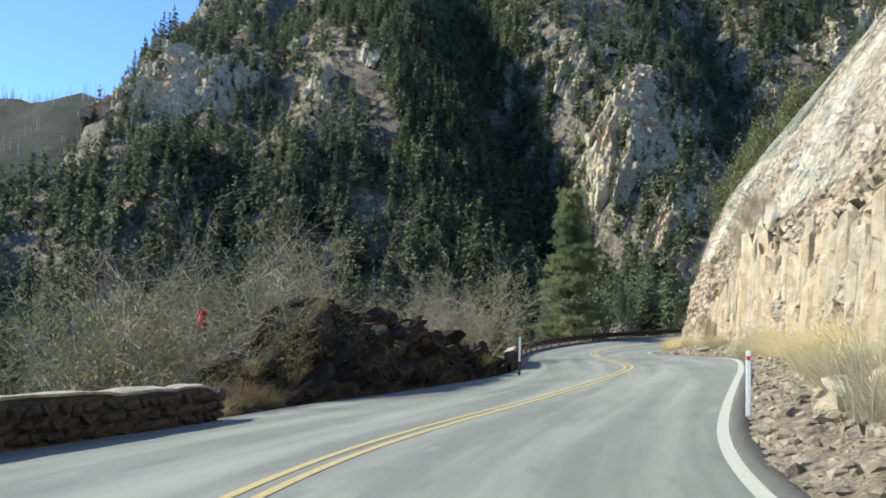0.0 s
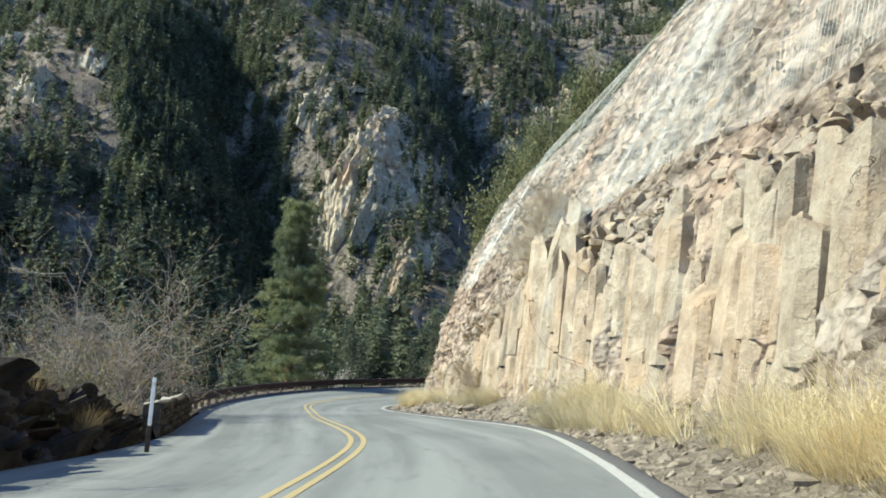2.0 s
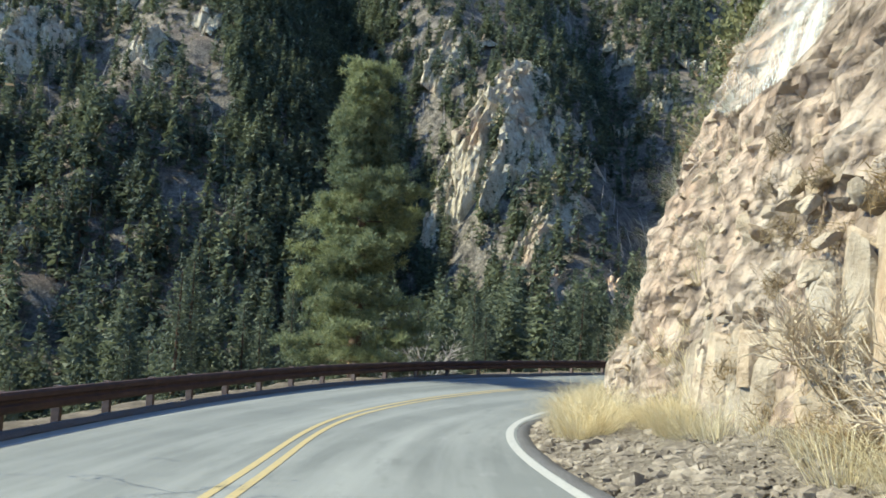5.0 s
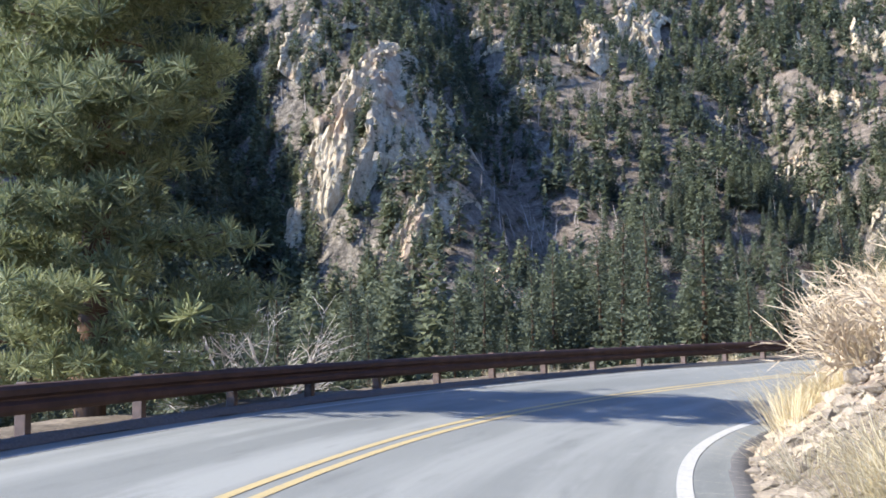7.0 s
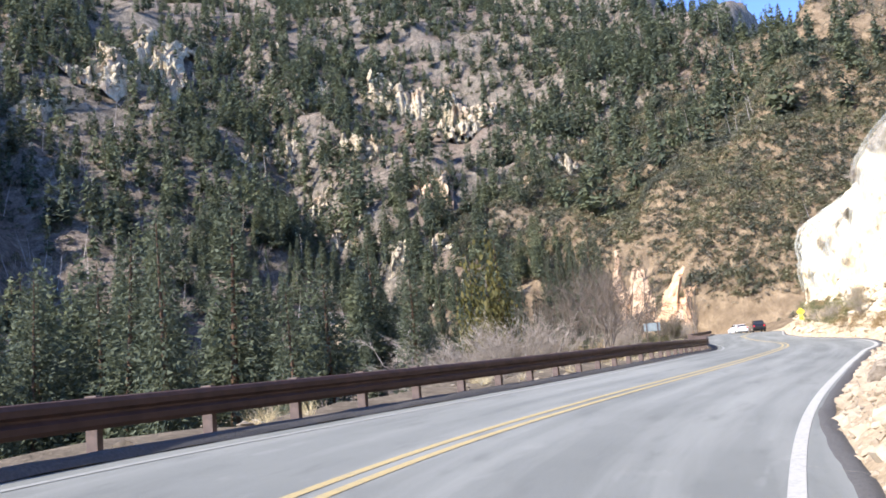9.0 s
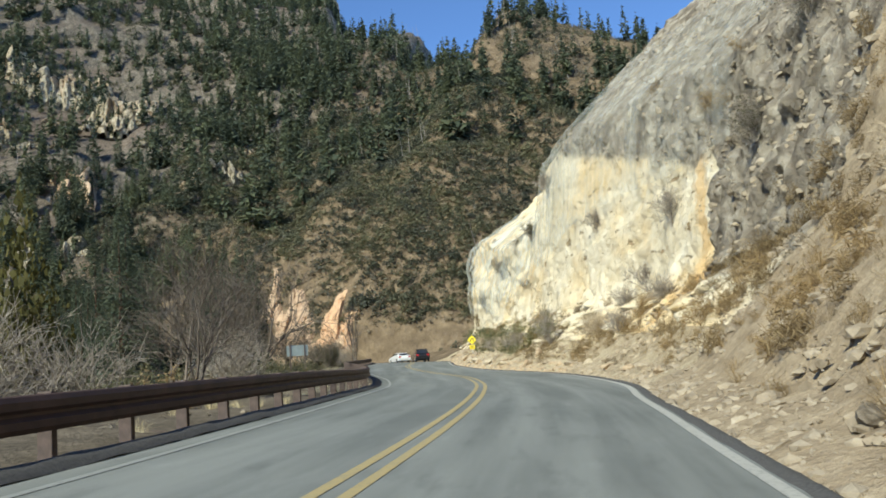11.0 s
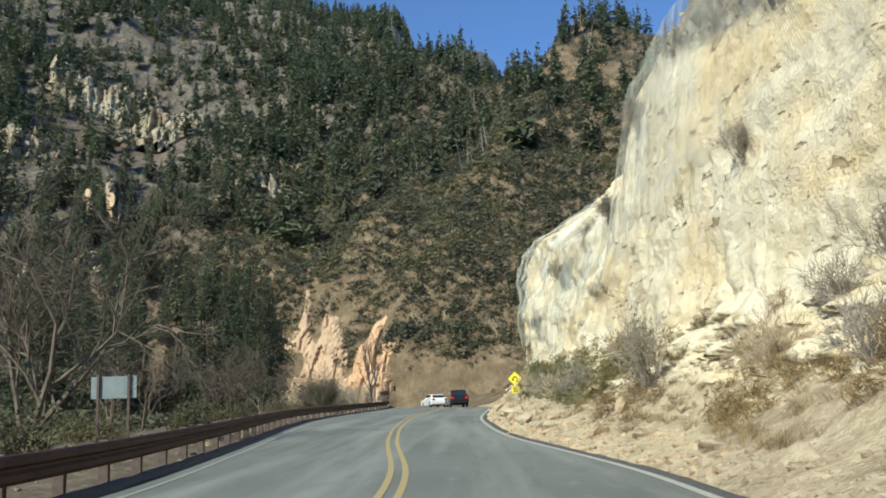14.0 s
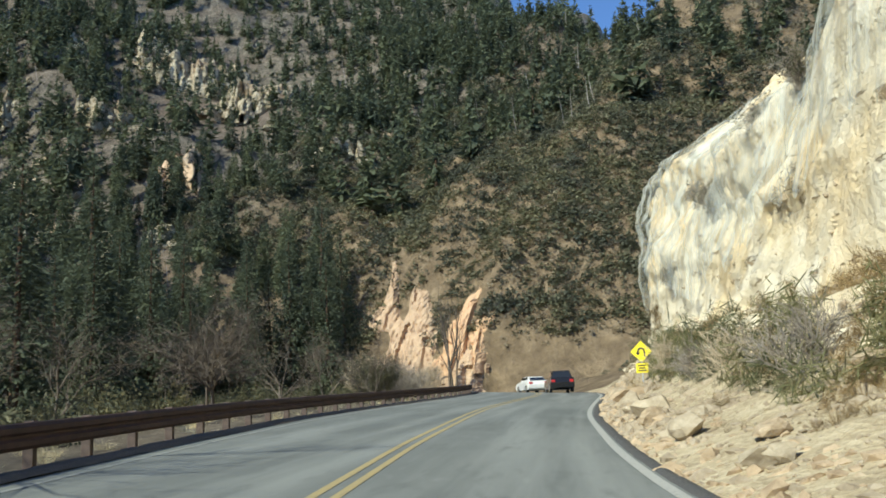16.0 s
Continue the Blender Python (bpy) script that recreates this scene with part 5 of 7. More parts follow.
def crag(x, y, wide, high, deep, face, seed, mat=CRAG, label="pale fluted rock crag standing out of the slope", blocks=1.0):
    """Broken rock ribs over a stretch of slope, from (x, y) uphill; face: degrees towards which they look."""
    nu, nv = (64, 60) if wide * high > 160 else (30, 26)
    u, v = np.meshgrid(np.linspace(-1, 1, nu), np.linspace(0, 1, nv), indexing="ij")
    fx_, fy_ = math.cos(radians(face)), math.sin(radians(face))
    across = u * wide / 2 * (1 + 0.25 * vnoise(v * 3, seed, 5.0)) + 0.25 * wide * vnoise(v * 2.2, seed, 9.0)
    back = (v - 0.1) * 0.85 * high
    px_, py_ = x - fx_ * back - fy_ * across, y - fy_ * back + fx_ * across
    edge = np.clip(np.maximum(np.abs(u), np.abs(2 * v - 1)) + 0.35 * vnoise(u * 2.5, v * 2.5, seed), 0, 1.2)
    lean = across + 0.6 * vnoise(v * high / 5, seed, 2.5)
    _, rib = cellular(lean / 2.6, v * high / 16.0, np.full_like(u, seed + 0.5))
    _, flute = cellular(lean / 1.4, v * high / 6.0, np.full_like(u, seed + 1.5))
    _, blk = cellular(lean / 1.2, v * high / 1.6, np.full_like(u, seed + 3.5))
    size = wide**0.4
    out = deep * np.clip(1.0 - edge**3, -0.8, 1) + (1 - 0.6 * edge) * size * (1.3 * (rib - 0.5) + 0.8 * (flute - 0.5) + 0.5 * (blk - 0.5)) - 2.5 * (edge > 0.95)
    V = np.stack([px_ + fx_ * out * 0.8, py_ + fy_ * out * 0.8, ground_z(px_, py_) + 0.55 * out], -1)
    CRAG_POINTS.append(V[4:-4, 3:-3].reshape(-1, 3))
    thing = anchor("rock_crag", Matrix(), label, "rock", "crags")
    child("rock_face", mesh_of("rock_face", V.reshape(-1, 3), grid_faces(nu, nv), mat), thing)
    rk = np.random.default_rng(seed + 500)
    for _ in range(int(np.clip(wide * high / 11 * blocks, 3, 48))):
        i, j = int(rk.integers(int(nu * 0.1), int(nu * 0.9))), int(rk.integers(int(nv * 0.1), int(nv * 0.9)))
        w_ = rk.uniform(0.5, 1.15) * wide**0.33
        h_ = w_ * rk.uniform(1.0, 3.0)
        ob = child("rock_block", CRAG_BLOCKS[(mat.name, int(rk.integers(0, 6)))], thing)
        ob.matrix_world = pose(*V[i, j], rk.normal(0, 7), rk.normal(0, 7), face + rk.uniform(-40, 40)) @ Matrix.Diagonal((w_ * 1.1, w_, h_, 1))


def prism(rng, mat):
    """A rough rock column, one metre high and about one wide, flat in front (+y), with a slanted head."""
    ring = np.array([(0.5, -0.35), (0.5, 0.16), (0.3, 0.36), (-0.26, 0.38), (-0.5, 0.18), (-0.5, -0.35)])
    ring = ring + rng.normal(0, 0.05, ring.shape)
    if rng.random() < 0.4:
        ring[2] = (rng.uniform(-0.1, 0.2), 0.46)
    n = len(ring)
    V = []
    tilt = rng.normal(0, 0.2, 2)
    for z, k in ((0, 1.04), (0.35, 1.02), (0.7, 0.99), (0.95, 0.95), (1.0, 0.82)):
        q = ring * k + rng.normal(0, 0.02, ring.shape)
        V.append(np.c_[q, z + (q @ tilt) * (z > 0.5)])
    V = np.concatenate(V)
    F = []
    for i in range(4):
        for j in range(n):
            F.append([i * n + j, i * n + (j + 1) % n, (i + 1) * n + (j + 1) % n, (i + 1) * n + j])
    c = len(V)
    V = np.r_[V, [[*V[-n:, :2].mean(0), V[-n:, 2].mean() + 0.01]]]
    for j in range(n):
        F.append([4 * n + j, 4 * n + (j + 1) % n, c, c])
    bm = bmesh.new()
    vs_ = [bm.verts.new(v) for v in V]
    for f in F:
        bm.faces.new([vs_[i] for i in dict.fromkeys(f)])
    me = bpy.data.meshes.new("rock_column")
    bm.to_mesh(me)
    bm.free()
    me.materials.append(mat)
    return me


OCHRE = mat_rock("ochre_cut_rock", (0.4, 0.27, 0.18), (0.6, 0.455, 0.325), (0.7, 0.56, 0.4), 0.5, True)
cb = np.random.default_rng(29)
CRAG_BLOCKS = {(m_.name, i): mesh_of("rock_block", *rock_shape(cb, 10, 3, 0.2, 0.4, 0.012), m_) for m_ in (CRAG, OCHRE) for i in range(6)}
for cx, cy, _, *spec in CRAGS:
    crag(cx, cy, *spec)
for spec in [(202, 276, 13, 17, 3, 215, 21), (58, 248, 6, 7, 2, 225, 22), (75, 247, 7, 9, 2, 225, 23)]:
    crag(*spec, OCHRE, "orange-tinted rock outcrop on the slope", 0.8)


def cut_face(cx, cy, wide, z0, z1, face, seed, mat, label):
    """Bare rock where the hillside has slipped: a rough skin over the slope, lost under the soil at its rim."""
    nu, nv = 60, 54
    u, v = np.meshgrid(np.linspace(-1, 1, nu), np.linspace(0, 1, nv), indexing="ij")
    fx_, fy_ = math.cos(radians(face)), math.sin(radians(face))
    px_, py_ = cx - fy_ * u * wide / 2, cy + fx_ * u * wide / 2
    Z = z0 + (z1 - z0) * v
    T = np.linspace(30, -30, 241)
    G = ground_z(px_[:, :1] + fx_ * T, py_[:, :1] + fy_ * T)
    T = T[np.argmax(G[:, None, :] >= Z[:, :, None], -1)]
    rim = np.clip(np.abs(u) ** 2.2 + np.clip((v - 0.62 + 0.3 * np.abs(u)) / 0.38, 0, 1) ** 1.5 + 0.9 * vnoise(u * 3.1, v * 3.3, seed) - 0.02, 0, 1)
    _, f1 = cellular(u * wide / 3.2, v * (z1 - z0) / 6.5, np.full_like(u, seed + 0.5))
    _, f2 = cellular(u * wide / 1.7, v * (z1 - z0) / 2.2, np.full_like(u, seed + 2.5))
    out = T + 1.3 * (1 - rim) - 2.6 * rim**2 + 1.3 * (f1 - 0.5) * (1 - rim) + 0.7 * (f2 - 0.5) + 0.3 * fbm(u * wide / 1.5, v * (z1 - z0) / 1.5, seed, 3)
    V = np.stack([px_ + fx_ * out, py_ + fy_ * out, Z], -1)
    thing = anchor("cut_bank", Matrix(), label, "rock", "cut banks")
    child("rock_face", mesh_of("rock_face", V.reshape(-1, 3), grid_faces(nu, nv), mat), thing)
    rk = np.random.default_rng(seed + 700)
    for _ in range(6):
        i, j = int(rk.integers(12, nu - 12)), int(rk.integers(0, 8))
        w_ = rk.uniform(0.5, 1.3)
        ob = child("fallen_block", CRAG_BLOCKS[(OCHRE.name, int(rk.integers(0, 6)))], thing)
        ob.matrix_world = pose(*V[i, j], rk.uniform(-20, 20), rk.uniform(-20, 20), rk.uniform(0, 360)) @ Matrix.Diagonal((w_, w_, w_ * 0.8, 1))


CUT_CREAM = mat_rock("cream_cut_rock", (0.42, 0.33, 0.22), (0.62, 0.52, 0.37), (0.74, 0.66, 0.5), 0.5, True)
cut_face(194.0, 209.0, 15, 9.5, 30, 208, 24, OCHRE, "pink and orange slipped rock face above the bend")
cut_face(193.6, 195.8, 11, 10, 25, 203, 25, OCHRE, "orange slipped rock face beside a bushy rib")
cut_face(192.5, 202.6, 22, 7.5, 17, 206, 27, OCHRE, "pale orange foot of the slipped rock face")
cut_face(181.0, 212.0, 24, 5, 13.5, 212, 26, CUT_CREAM, "low cream rock bank below the slope")
cr = np.random.default_rng(21)
for i in range(70):
    cx, cy = cr.uniform(-110, 260), cr.uniform(235, 400)
    m_, up_ = mountain(np.array([cx]), np.array([cy]))
    if up_[0] < 14 or up_[0] > 200:
        continue
    w_ = cr.uniform(3, 12)
    crag(cx, cy, w_, w_ * cr.uniform(0.5, 0.9), cr.uniform(1.0, 1.8), cr.uniform(205, 240), 30 + i)


# brush and young firs rooted in the crags
r = np.random.default_rng(23)
q = np.concatenate(CRAG_POINTS)
q = q[r.integers(0, len(q), 3100)]
stuff("crag_brush", scatter(BUSHES, r.integers(0, 5, 2600), q[:2600] - np.array([0, 0, 0.4]), r.uniform(0.8, 2.1, 2600), r.uniform(0, 6.28, 2600)), BUSH, "dark brush rooted in the rock ledges", "shrubs")
stuff("crag_firs", scatter(FIR_LO, r.integers(0, 8, 500), q[2600:] - np.array([0, 0, 0.8]), r.uniform(3, 8, 500), r.uniform(0, 6.28, 500)), FIR, "small firs clinging to the crags", "trees")


# ---- rocks, columns and rubble on the near cliff ----
pr = np.random.default_rng(31)
PRISMS = [prism(pr, COLUMN) for _ in range(9)]
BLOCKS = [mesh_of("rock_block", *rock_shape(pr, 8, 3, 0.2, 0.34, 0.006), COLUMN) for _ in range(7)]


def face_d(s, h):
    D, H = section(np.array([float(s)]))
    return float(np.interp(h, H[0], D[0]))


# tight columns along the foot, their broken heads rising and falling, and shorter ones standing behind
for row in range(2):
    s_ = 15.0 + 0.3 * row
    while s_ < 62:
        wd = pr.uniform(0.5, 1.05) * (0.8 if s_ > 52 else 1.0)
        crest = np.interp(s_, [15, 24, 34, 42, 47, 50, 54, 62], [2.6, 3.2, 3.7, 4.2, 5.4, 4.6, 2.6, 1.8]) * (1 + 0.16 * vnoise(s_ / 2.3, 5.0))
        base = 0.3 if row == 0 else crest * 0.55
        tall_ = crest * pr.uniform(0.68, 1.05) if row == 0 else crest * pr.uniform(0.4, 0.75)
        if row and pr.random() < 0.25:
            s_ += wd
            continue
        d0, d1 = face_d(s_, base + 0.3), face_d(s_, base + tall_)
        p = place(s_ + pr.uniform(-0.08, 0.08), d0 + 0.16 + pr.normal(0, 0.07) + 0.1 * row, base - 0.2)
        lean = math.atan2(d1 - d0, tall_) * 0.45
        frame_ = pose(*p, 0, 0, heading(s_)) @ pose(0, 0, 0, math.degrees(lean) + pr.normal(0, 1.2), pr.normal(0, 2.0), 0)
        cut = pr.uniform(0.3, 0.7) if row == 0 and pr.random() < 0.7 else 1.0
        for lo_, hi_ in ((0.0, cut), (cut - 0.015, 1.0)):
            if hi_ - lo_ < 0.05:
                continue
            ob = child("rock_column", PRISMS[int(pr.integers(0, 9))], cliff_1)
            k_ = wd * (1.0 if lo_ == 0.0 else pr.uniform(0.82, 1.06))
            ob.matrix_world = frame_ @ pose(0.05 * pr.normal(), 0.04 * pr.normal() * (lo_ > 0), lo_ * tall_, 0, 0, 0) @ Matrix.Rotation(pr.normal(0, 0.16), 4, "Z") @ Matrix.Diagonal((k_ * 1.12, k_ * 0.95, tall_ * (hi_ - lo_), 1))
        s_ += wd * 0.94
for i in range(300):
    s_ = pr.uniform(8, 68)
    h_ = float(np.interp(s_, [8, 42, 47, 54, 68], [2.9, 3.9, 4.8, 2.6, 1.8])) + pr.uniform(-0.5, 1.7)
    w_ = pr.uniform(0.22, 0.55)
    p = place(s_, face_d(s_, h_) + 0.1 * w_ - 0.05, h_)
    ob = child("rock_block", BLOCKS[int(pr.integers(0, 7))], cliff_1)
    ob.matrix_world = pose(*p, pr.uniform(-35, 35), pr.uniform(-35, 35), pr.uniform(0, 360)) @ Matrix.Diagonal((w_, w_ * 0.8, w_ * pr.uniform(0.7, 1.3), 1))


def studded(n, seed, s0, s1, keep, small, large, mat, parent, label, sink=0.2):
    """Stones stuck in the rock face, where keep(s, h) allows; one joined part."""
    r = np.random.default_rng(seed)
    sg = np.linspace(s0, s1, int((s1 - s0) / 0.25))
    d, h = cliff_surface(sg)
    i, j = r.integers(0, len(sg), n), r.integers(4, CLIFF_ROWS - 6, n)
    st, dd, hh = sg[i], d[i, j], h[i, j]
    ok = r.random(n) < keep(st, hh)
    st, dd, hh = st[ok], dd[ok], hh[ok]
    n = len(st)
    size = small * (large / small) ** (r.random(n) ** 2)
    pos = place(st, dd + sink * size, hh - 0.1 * size)
    sc = np.stack([size, size * r.uniform(0.7, 1.1, n), size * r.uniform(0.6, 1.2, n)], -1)
    child("embedded_stones", mesh_of("embedded_stones", *scatter(PEBBLES, r.integers(0, len(PEBBLES), n), pos, sc, r.uniform(0, 6.28, n)), mat), parent, label)


studded(9000, 311, 4, 68, lambda s, h: np.where(h > np.interp(s, [4, 42, 47, 54, 68], [2.6, 3.6, 4.6, 2.0, 1.5]), np.clip(1.25 - h / 16, 0.1, 1), 0.0) * (0.5 + 0.8 * vnoise(s / 3, h / 3, 4.4)), 0.1, 0.5, COLUMN, cliff_1, "angular tan stones standing out of the rock face")
studded(8000, 312, 131, 182, lambda s, h: np.where(h > grey_edge(s), 0.9, 0.0), 0.12, 0.5, GREYROCK, cliff_2, "grey-brown stones standing out of the rubbly rock")
studded(3500, 313, 133, 226, lambda s, h: np.where(h < 5.5, 0.6, np.where(h < grey_edge(s), 0.25, 0)), 0.1, 0.42, RUBBLE, cliff_2, "cream blocks standing out of the sandstone")


def strewn(n, seed, s0, s1, lo, hi, small, large, protos, mat, name, label, category="stones", rise=None):
    """Loose stones between two offsets from the road; rise(s, d) gives the ground."""
    r = np.random.default_rng(seed)
    s = r.uniform(s0, s1, n)
    u = r.random(n) ** 1.3
    d = lo(s) * (1 - u) + hi(s) * u
    size = small * (large / small) ** (r.random(n) ** 2.3)
    pos = place(s, d, rise(s, d) - 0.06 * size)
    sc = np.stack([size, size * r.uniform(0.7, 1.1, n), size * r.uniform(0.6, 1.0, n)], -1)
    return stuff(name, scatter(protos, r.integers(0, len(protos), n), pos, sc, r.uniform(0, 6.28, n)), mat, label, category)


def right_h(s, d):
    D, H = section(s)
    return np.array([np.interp(d[i], D[i], H[i]) for i in range(len(s))])


def left_h(s, d):
    return left_bank(s, d) + 0.06


foot = lambda s: at(RR, s) + np.interp(s, [58, 76, 96, 104], [0.3, 0.6, 0.6, 0.36])
strewn(9500, 41, 2, 80, foot, lambda s: section(s)[0][:, 1] + 0.4, 0.05, 0.34, PEBBLES, STONE, "scree_stones", "brown and grey broken stones beside the road", rise=right_h)
strewn(7500, 42, 78, 135, foot, lambda s: section(s)[0][:, 3], 0.05, 0.38, PEBBLES, GREYROCK, "slope_rubble", "angular tan stones on the loose slope", rise=right_h)
strewn(12000, 43, 133, 232, foot, lambda s: section(s)[0][:, 2], 0.05, 0.34, PEBBLES, RUBBLE, "talus_rubble", "cream sandstone rubble below the cliff", rise=right_h)
strewn(1300, 45, 150, 222, foot, lambda s: at(RR, s) + 1.9, 0.08, 0.46, PEBBLES, RUBBLE, "fallen_stones", "pale fallen stones piled along the road's edge", rise=right_h)
strewn(1400, 44, 54, 225, lambda s: at(RL, s) - 0.4, lambda s: at(RL, s) - 4, 0.03, 0.25, PEBBLES, STONE, "verge_stones", "small stones along the verge", rise=left_h)

strewn(900, 143, 172, 228, lambda s: at(RR, s) + 0.5, lambda s: at(RR, s) + 2.6, 0.14, 0.5, STONES, RUBBLE, "verge_rubble", "cream sandstone lumps heaped along the road's edge", rise=right_h)
BOULDER = [mesh_of("boulder", *v, STONE) for v in STONES]
PALE_BOULDER = [mesh_of("boulder", *v, RUBBLE) for v in STONES]


def boulder(s, d, size, pale, i):
    h = float(right_h(np.array([s]), np.array([d]))[0]) if d > 0 else float(left_h(np.array([s]), np.array([d]))[0])
    p = place(s, d, h + size * 0.16)
    ob = new("boulder", (PALE_BOULDER if pale else BOULDER)[i % 8])
    ob.matrix_world = pose(*p, 0, 0, 47.0 * i) @ Matrix.Diagonal((size, size * 0.85, size * 0.75, 1))
    return tagged(ob, "pale angular sandstone boulder beside the road" if pale else "grey-brown angular boulder beside the road", "boulder", "fallen boulders")


for i, (s, d, size) in enumerate([(42.2, 3.75, 0.75), (43.2, 4.0, 0.5), (41.2, 4.2, 0.45), (47.5, 3.5, 0.45), (49.3, 3.6, 0.6), (50.3, 3.45, 0.5), (51.4, 3.5, 0.4), (53.0, 3.1, 0.4), (37.5, 3.9, 0.4),
                                  (12.5, 3.6, 0.7), (13.2, 4.1, 1.0), (14.2, 3.7, 0.6), (16.0, 4.2, 1.1), (18.5, 3.6, 0.5), (11.0, 3.9, 0.6), (21, 3.7, 0.45), (33, 4.2, 0.5), (14.6, 3.35, 0.95), (13.4, 3.0, 0.5), (12.6, 2.9, 0.4), (15.8, 3.2, 0.6), (13.9, 3.9, 0.9)]):
    boulder(s, d, size, i in (9, 10, 12) or i > 16, i)
for i, (s, d, size) in enumerate([(166, 2.2, 0.8), (168, 2.6, 0.6), (171, 1.9, 0.9), (173, 2.3, 0.5), (176, 1.7, 0.7), (178, 1.9, 1.2), (181, 1.5, 0.6), (184, 1.6, 0.8), (187, 1.7, 1.4), (190, 1.5, 0.6), (194, 1.6, 0.8), (198, 1.5, 0.5),
                                  (160, 3.0, 0.7), (157, 3.6, 0.5), (152, 3.9, 0.6), (148, 4.0, 0.55), (143, 3.8, 0.7), (139, 3.7, 0.5), (137, 3.8, 0.6), (133, 3.5, 0.45), (163, 4.2, 0.9), (169, 4.4, 0.8), (154, 5.3, 0.7),
                                  (104, 2.9, 0.5), (107, 3.0, 0.6), (110, 2.8, 0.45), (115, 3.0, 0.5), (98, 3.1, 0.5), (92, 2.6, 0.45), (90, 2.4, 0.6), (84, 1.9, 0.5), (86, 2.0, 0.7)]):
    boulder(s, d, size, s > 120, i + 3)


# ---- dry grass and brush ----
def tufts(n, seed, s0, s1, lo, hi, small, large, rise, protos, mat, name, label):
    r = np.random.default_rng(seed)
    s, u = r.uniform(s0, s1, n), r.random(n)
    d = lo(s) * (1 - u) + hi(s) * u
    keep = r.random(n) < 0.45 + 0.95 * vnoise(s / 2.2, d / 1.3, seed)
    s, d = s[keep], d[keep]
    n = len(s)
    pos = place(s, d, rise(s, d) - 0.05)
    size = r.uniform(small, large, n)
    return stuff(name, scatter(protos, r.integers(0, len(protos), n), pos, np.stack([size, size, size * r.uniform(0.8, 1.2, n)], -1), r.uniform(0, 6.28, n), r.normal(0, 0.28, (n, 2))), mat, label, "dry grass")


tufts(1500, 51, 4, 40, lambda s: np.full_like(s, 3.2), lambda s: section(s)[0][:, 1] + 0.1, 0.3, 1.0, right_h, TUFTS, STRAW, "straw_grass", "tall straw-yellow grass along the cliff's foot")
tufts(620, 52, 40, 64, lambda s: np.full_like(s, 3.8), lambda s: section(s)[0][:, 1] + 0.1, 0.4, 0.85, right_h, TUFTS, STRAW, "straw_grass", "clumps of straw-yellow grass against the cliff")
tufts(1300, 53, 62, 92, lambda s: at(RR, s) + 1.0, lambda s: section(s)[0][:, 2] + 0.6, 0.4, 0.95, right_h, TUFTS, STRAW, "straw_grass", "tall dry grass on the bank inside the bend")
tufts(2200, 54, 97, 230, lambda s: at(RR, s) + 1.5, lambda s: section(s)[0][:, 2], 0.25, 0.55, right_h, TUFTS, BROWNBRUSH, "brown_grass", "low brown grass on the talus")
tufts(420, 55, 84, 230, lambda s: at(RL, s) - 0.7, lambda s: at(RL, s) - 5, 0.2, 0.5, left_h, TUFTS, STRAW, "verge_grass", "pale dry grass behind the guard rail")
def bank_h(s, d):
    """Rough height of the rock bank's flank."""
    k = np.array([(16.5, 0.0), (19.5, 0.4), (22, 1.5), (24.5, 2.7), (27, 2.6), (31, 2.2), (35, 1.7), (39, 1.2), (42, 0.7), (44, 0.0)])
    return np.interp(s, k[:, 0], k[:, 1]) * np.interp(at(RL, s) - d, [0.25, 0.5, 1.35, 2.8], [0.0, 0.25, 0.95, 1.0]) - 0.1


tufts(150, 65, 19, 43, lambda s: at(RL, s) - 0.6, lambda s: at(RL, s) - 3.0, 0.3, 0.75, bank_h, TUFTS, BROWNBRUSH, "brown_grass", "dry brown grass over the shaded rock bank")
tufts(60, 56, 15.5, 21, lambda s: at(RL, s) - 0.3, lambda s: at(RL, s) - 1.2, 0.4, 0.8, left_h, TUFTS, BROWNBRUSH, "brown_grass", "dry brown grass at the end of the stone wall")
brush = [leafy_dome(RNG, 330, 0.15, 0.9, 0.07) for _ in range(3)]
tufts(110, 57, 46.5, 51.5, lambda s: np.full_like(s, 4.9), lambda s: np.full_like(s, 6.5), 0.45, 1.0, right_h, brush, BROWNBRUSH, "hanging_brush", "dry brown brush clinging to the cliff")
tufts(70, 63, 49.5, 60, lambda s: np.full_like(s, 4.3), lambda s: np.full_like(s, 5.4), 0.4, 0.9, right_h, brush, BROWNBRUSH, "hanging_brush", "dry brown brush between the rock columns")
tufts(560, 58, 133, 226, lambda s: at(RR, s) + np.interp(s, [165, 178], [2.2, 3.6]), lambda s: section(s)[0][:, 2], 0.35, 1.0, right_h, brush, BROWNBRUSH, "talus_brush", "dry brown brush on the talus")
tufts(620, 64, 92, 138, lambda s: section(s)[0][:, 1] + 0.4, lambda s: section(s)[0][:, 3] + 1.0, 0.4, 1.2, right_h, brush, BROWNBRUSH, "slope_brush", "dry brown brush on the loose slope")
tufts(190, 59, 166, 224, lambda s: at(RR, s) + 2.6, lambda s: section(s)[0][:, 1] + 2.2, 0.6, 1.7, right_h, brush, SAGE, "talus_brush", "grey-green shrubs below the cliff")
tufts(60, 60, 140, 220, lambda s: section(s)[0][:, 2], lambda s: section(s)[0][:, 3] + 0.6, 0.5, 1.4, right_h, brush, BROWNBRUSH, "cliff_brush", "small dry shrubs rooted in the cliff")
tufts(340, 61, 130, 236, lambda s: at(RL, s) - 3.5, lambda s: at(RL, s) - 19, 0.9, 2.4, left_h, SHRUBS_HI, VERGELEAF, "verge_shrubs", "grey-green shrubs beyond the guard rail")
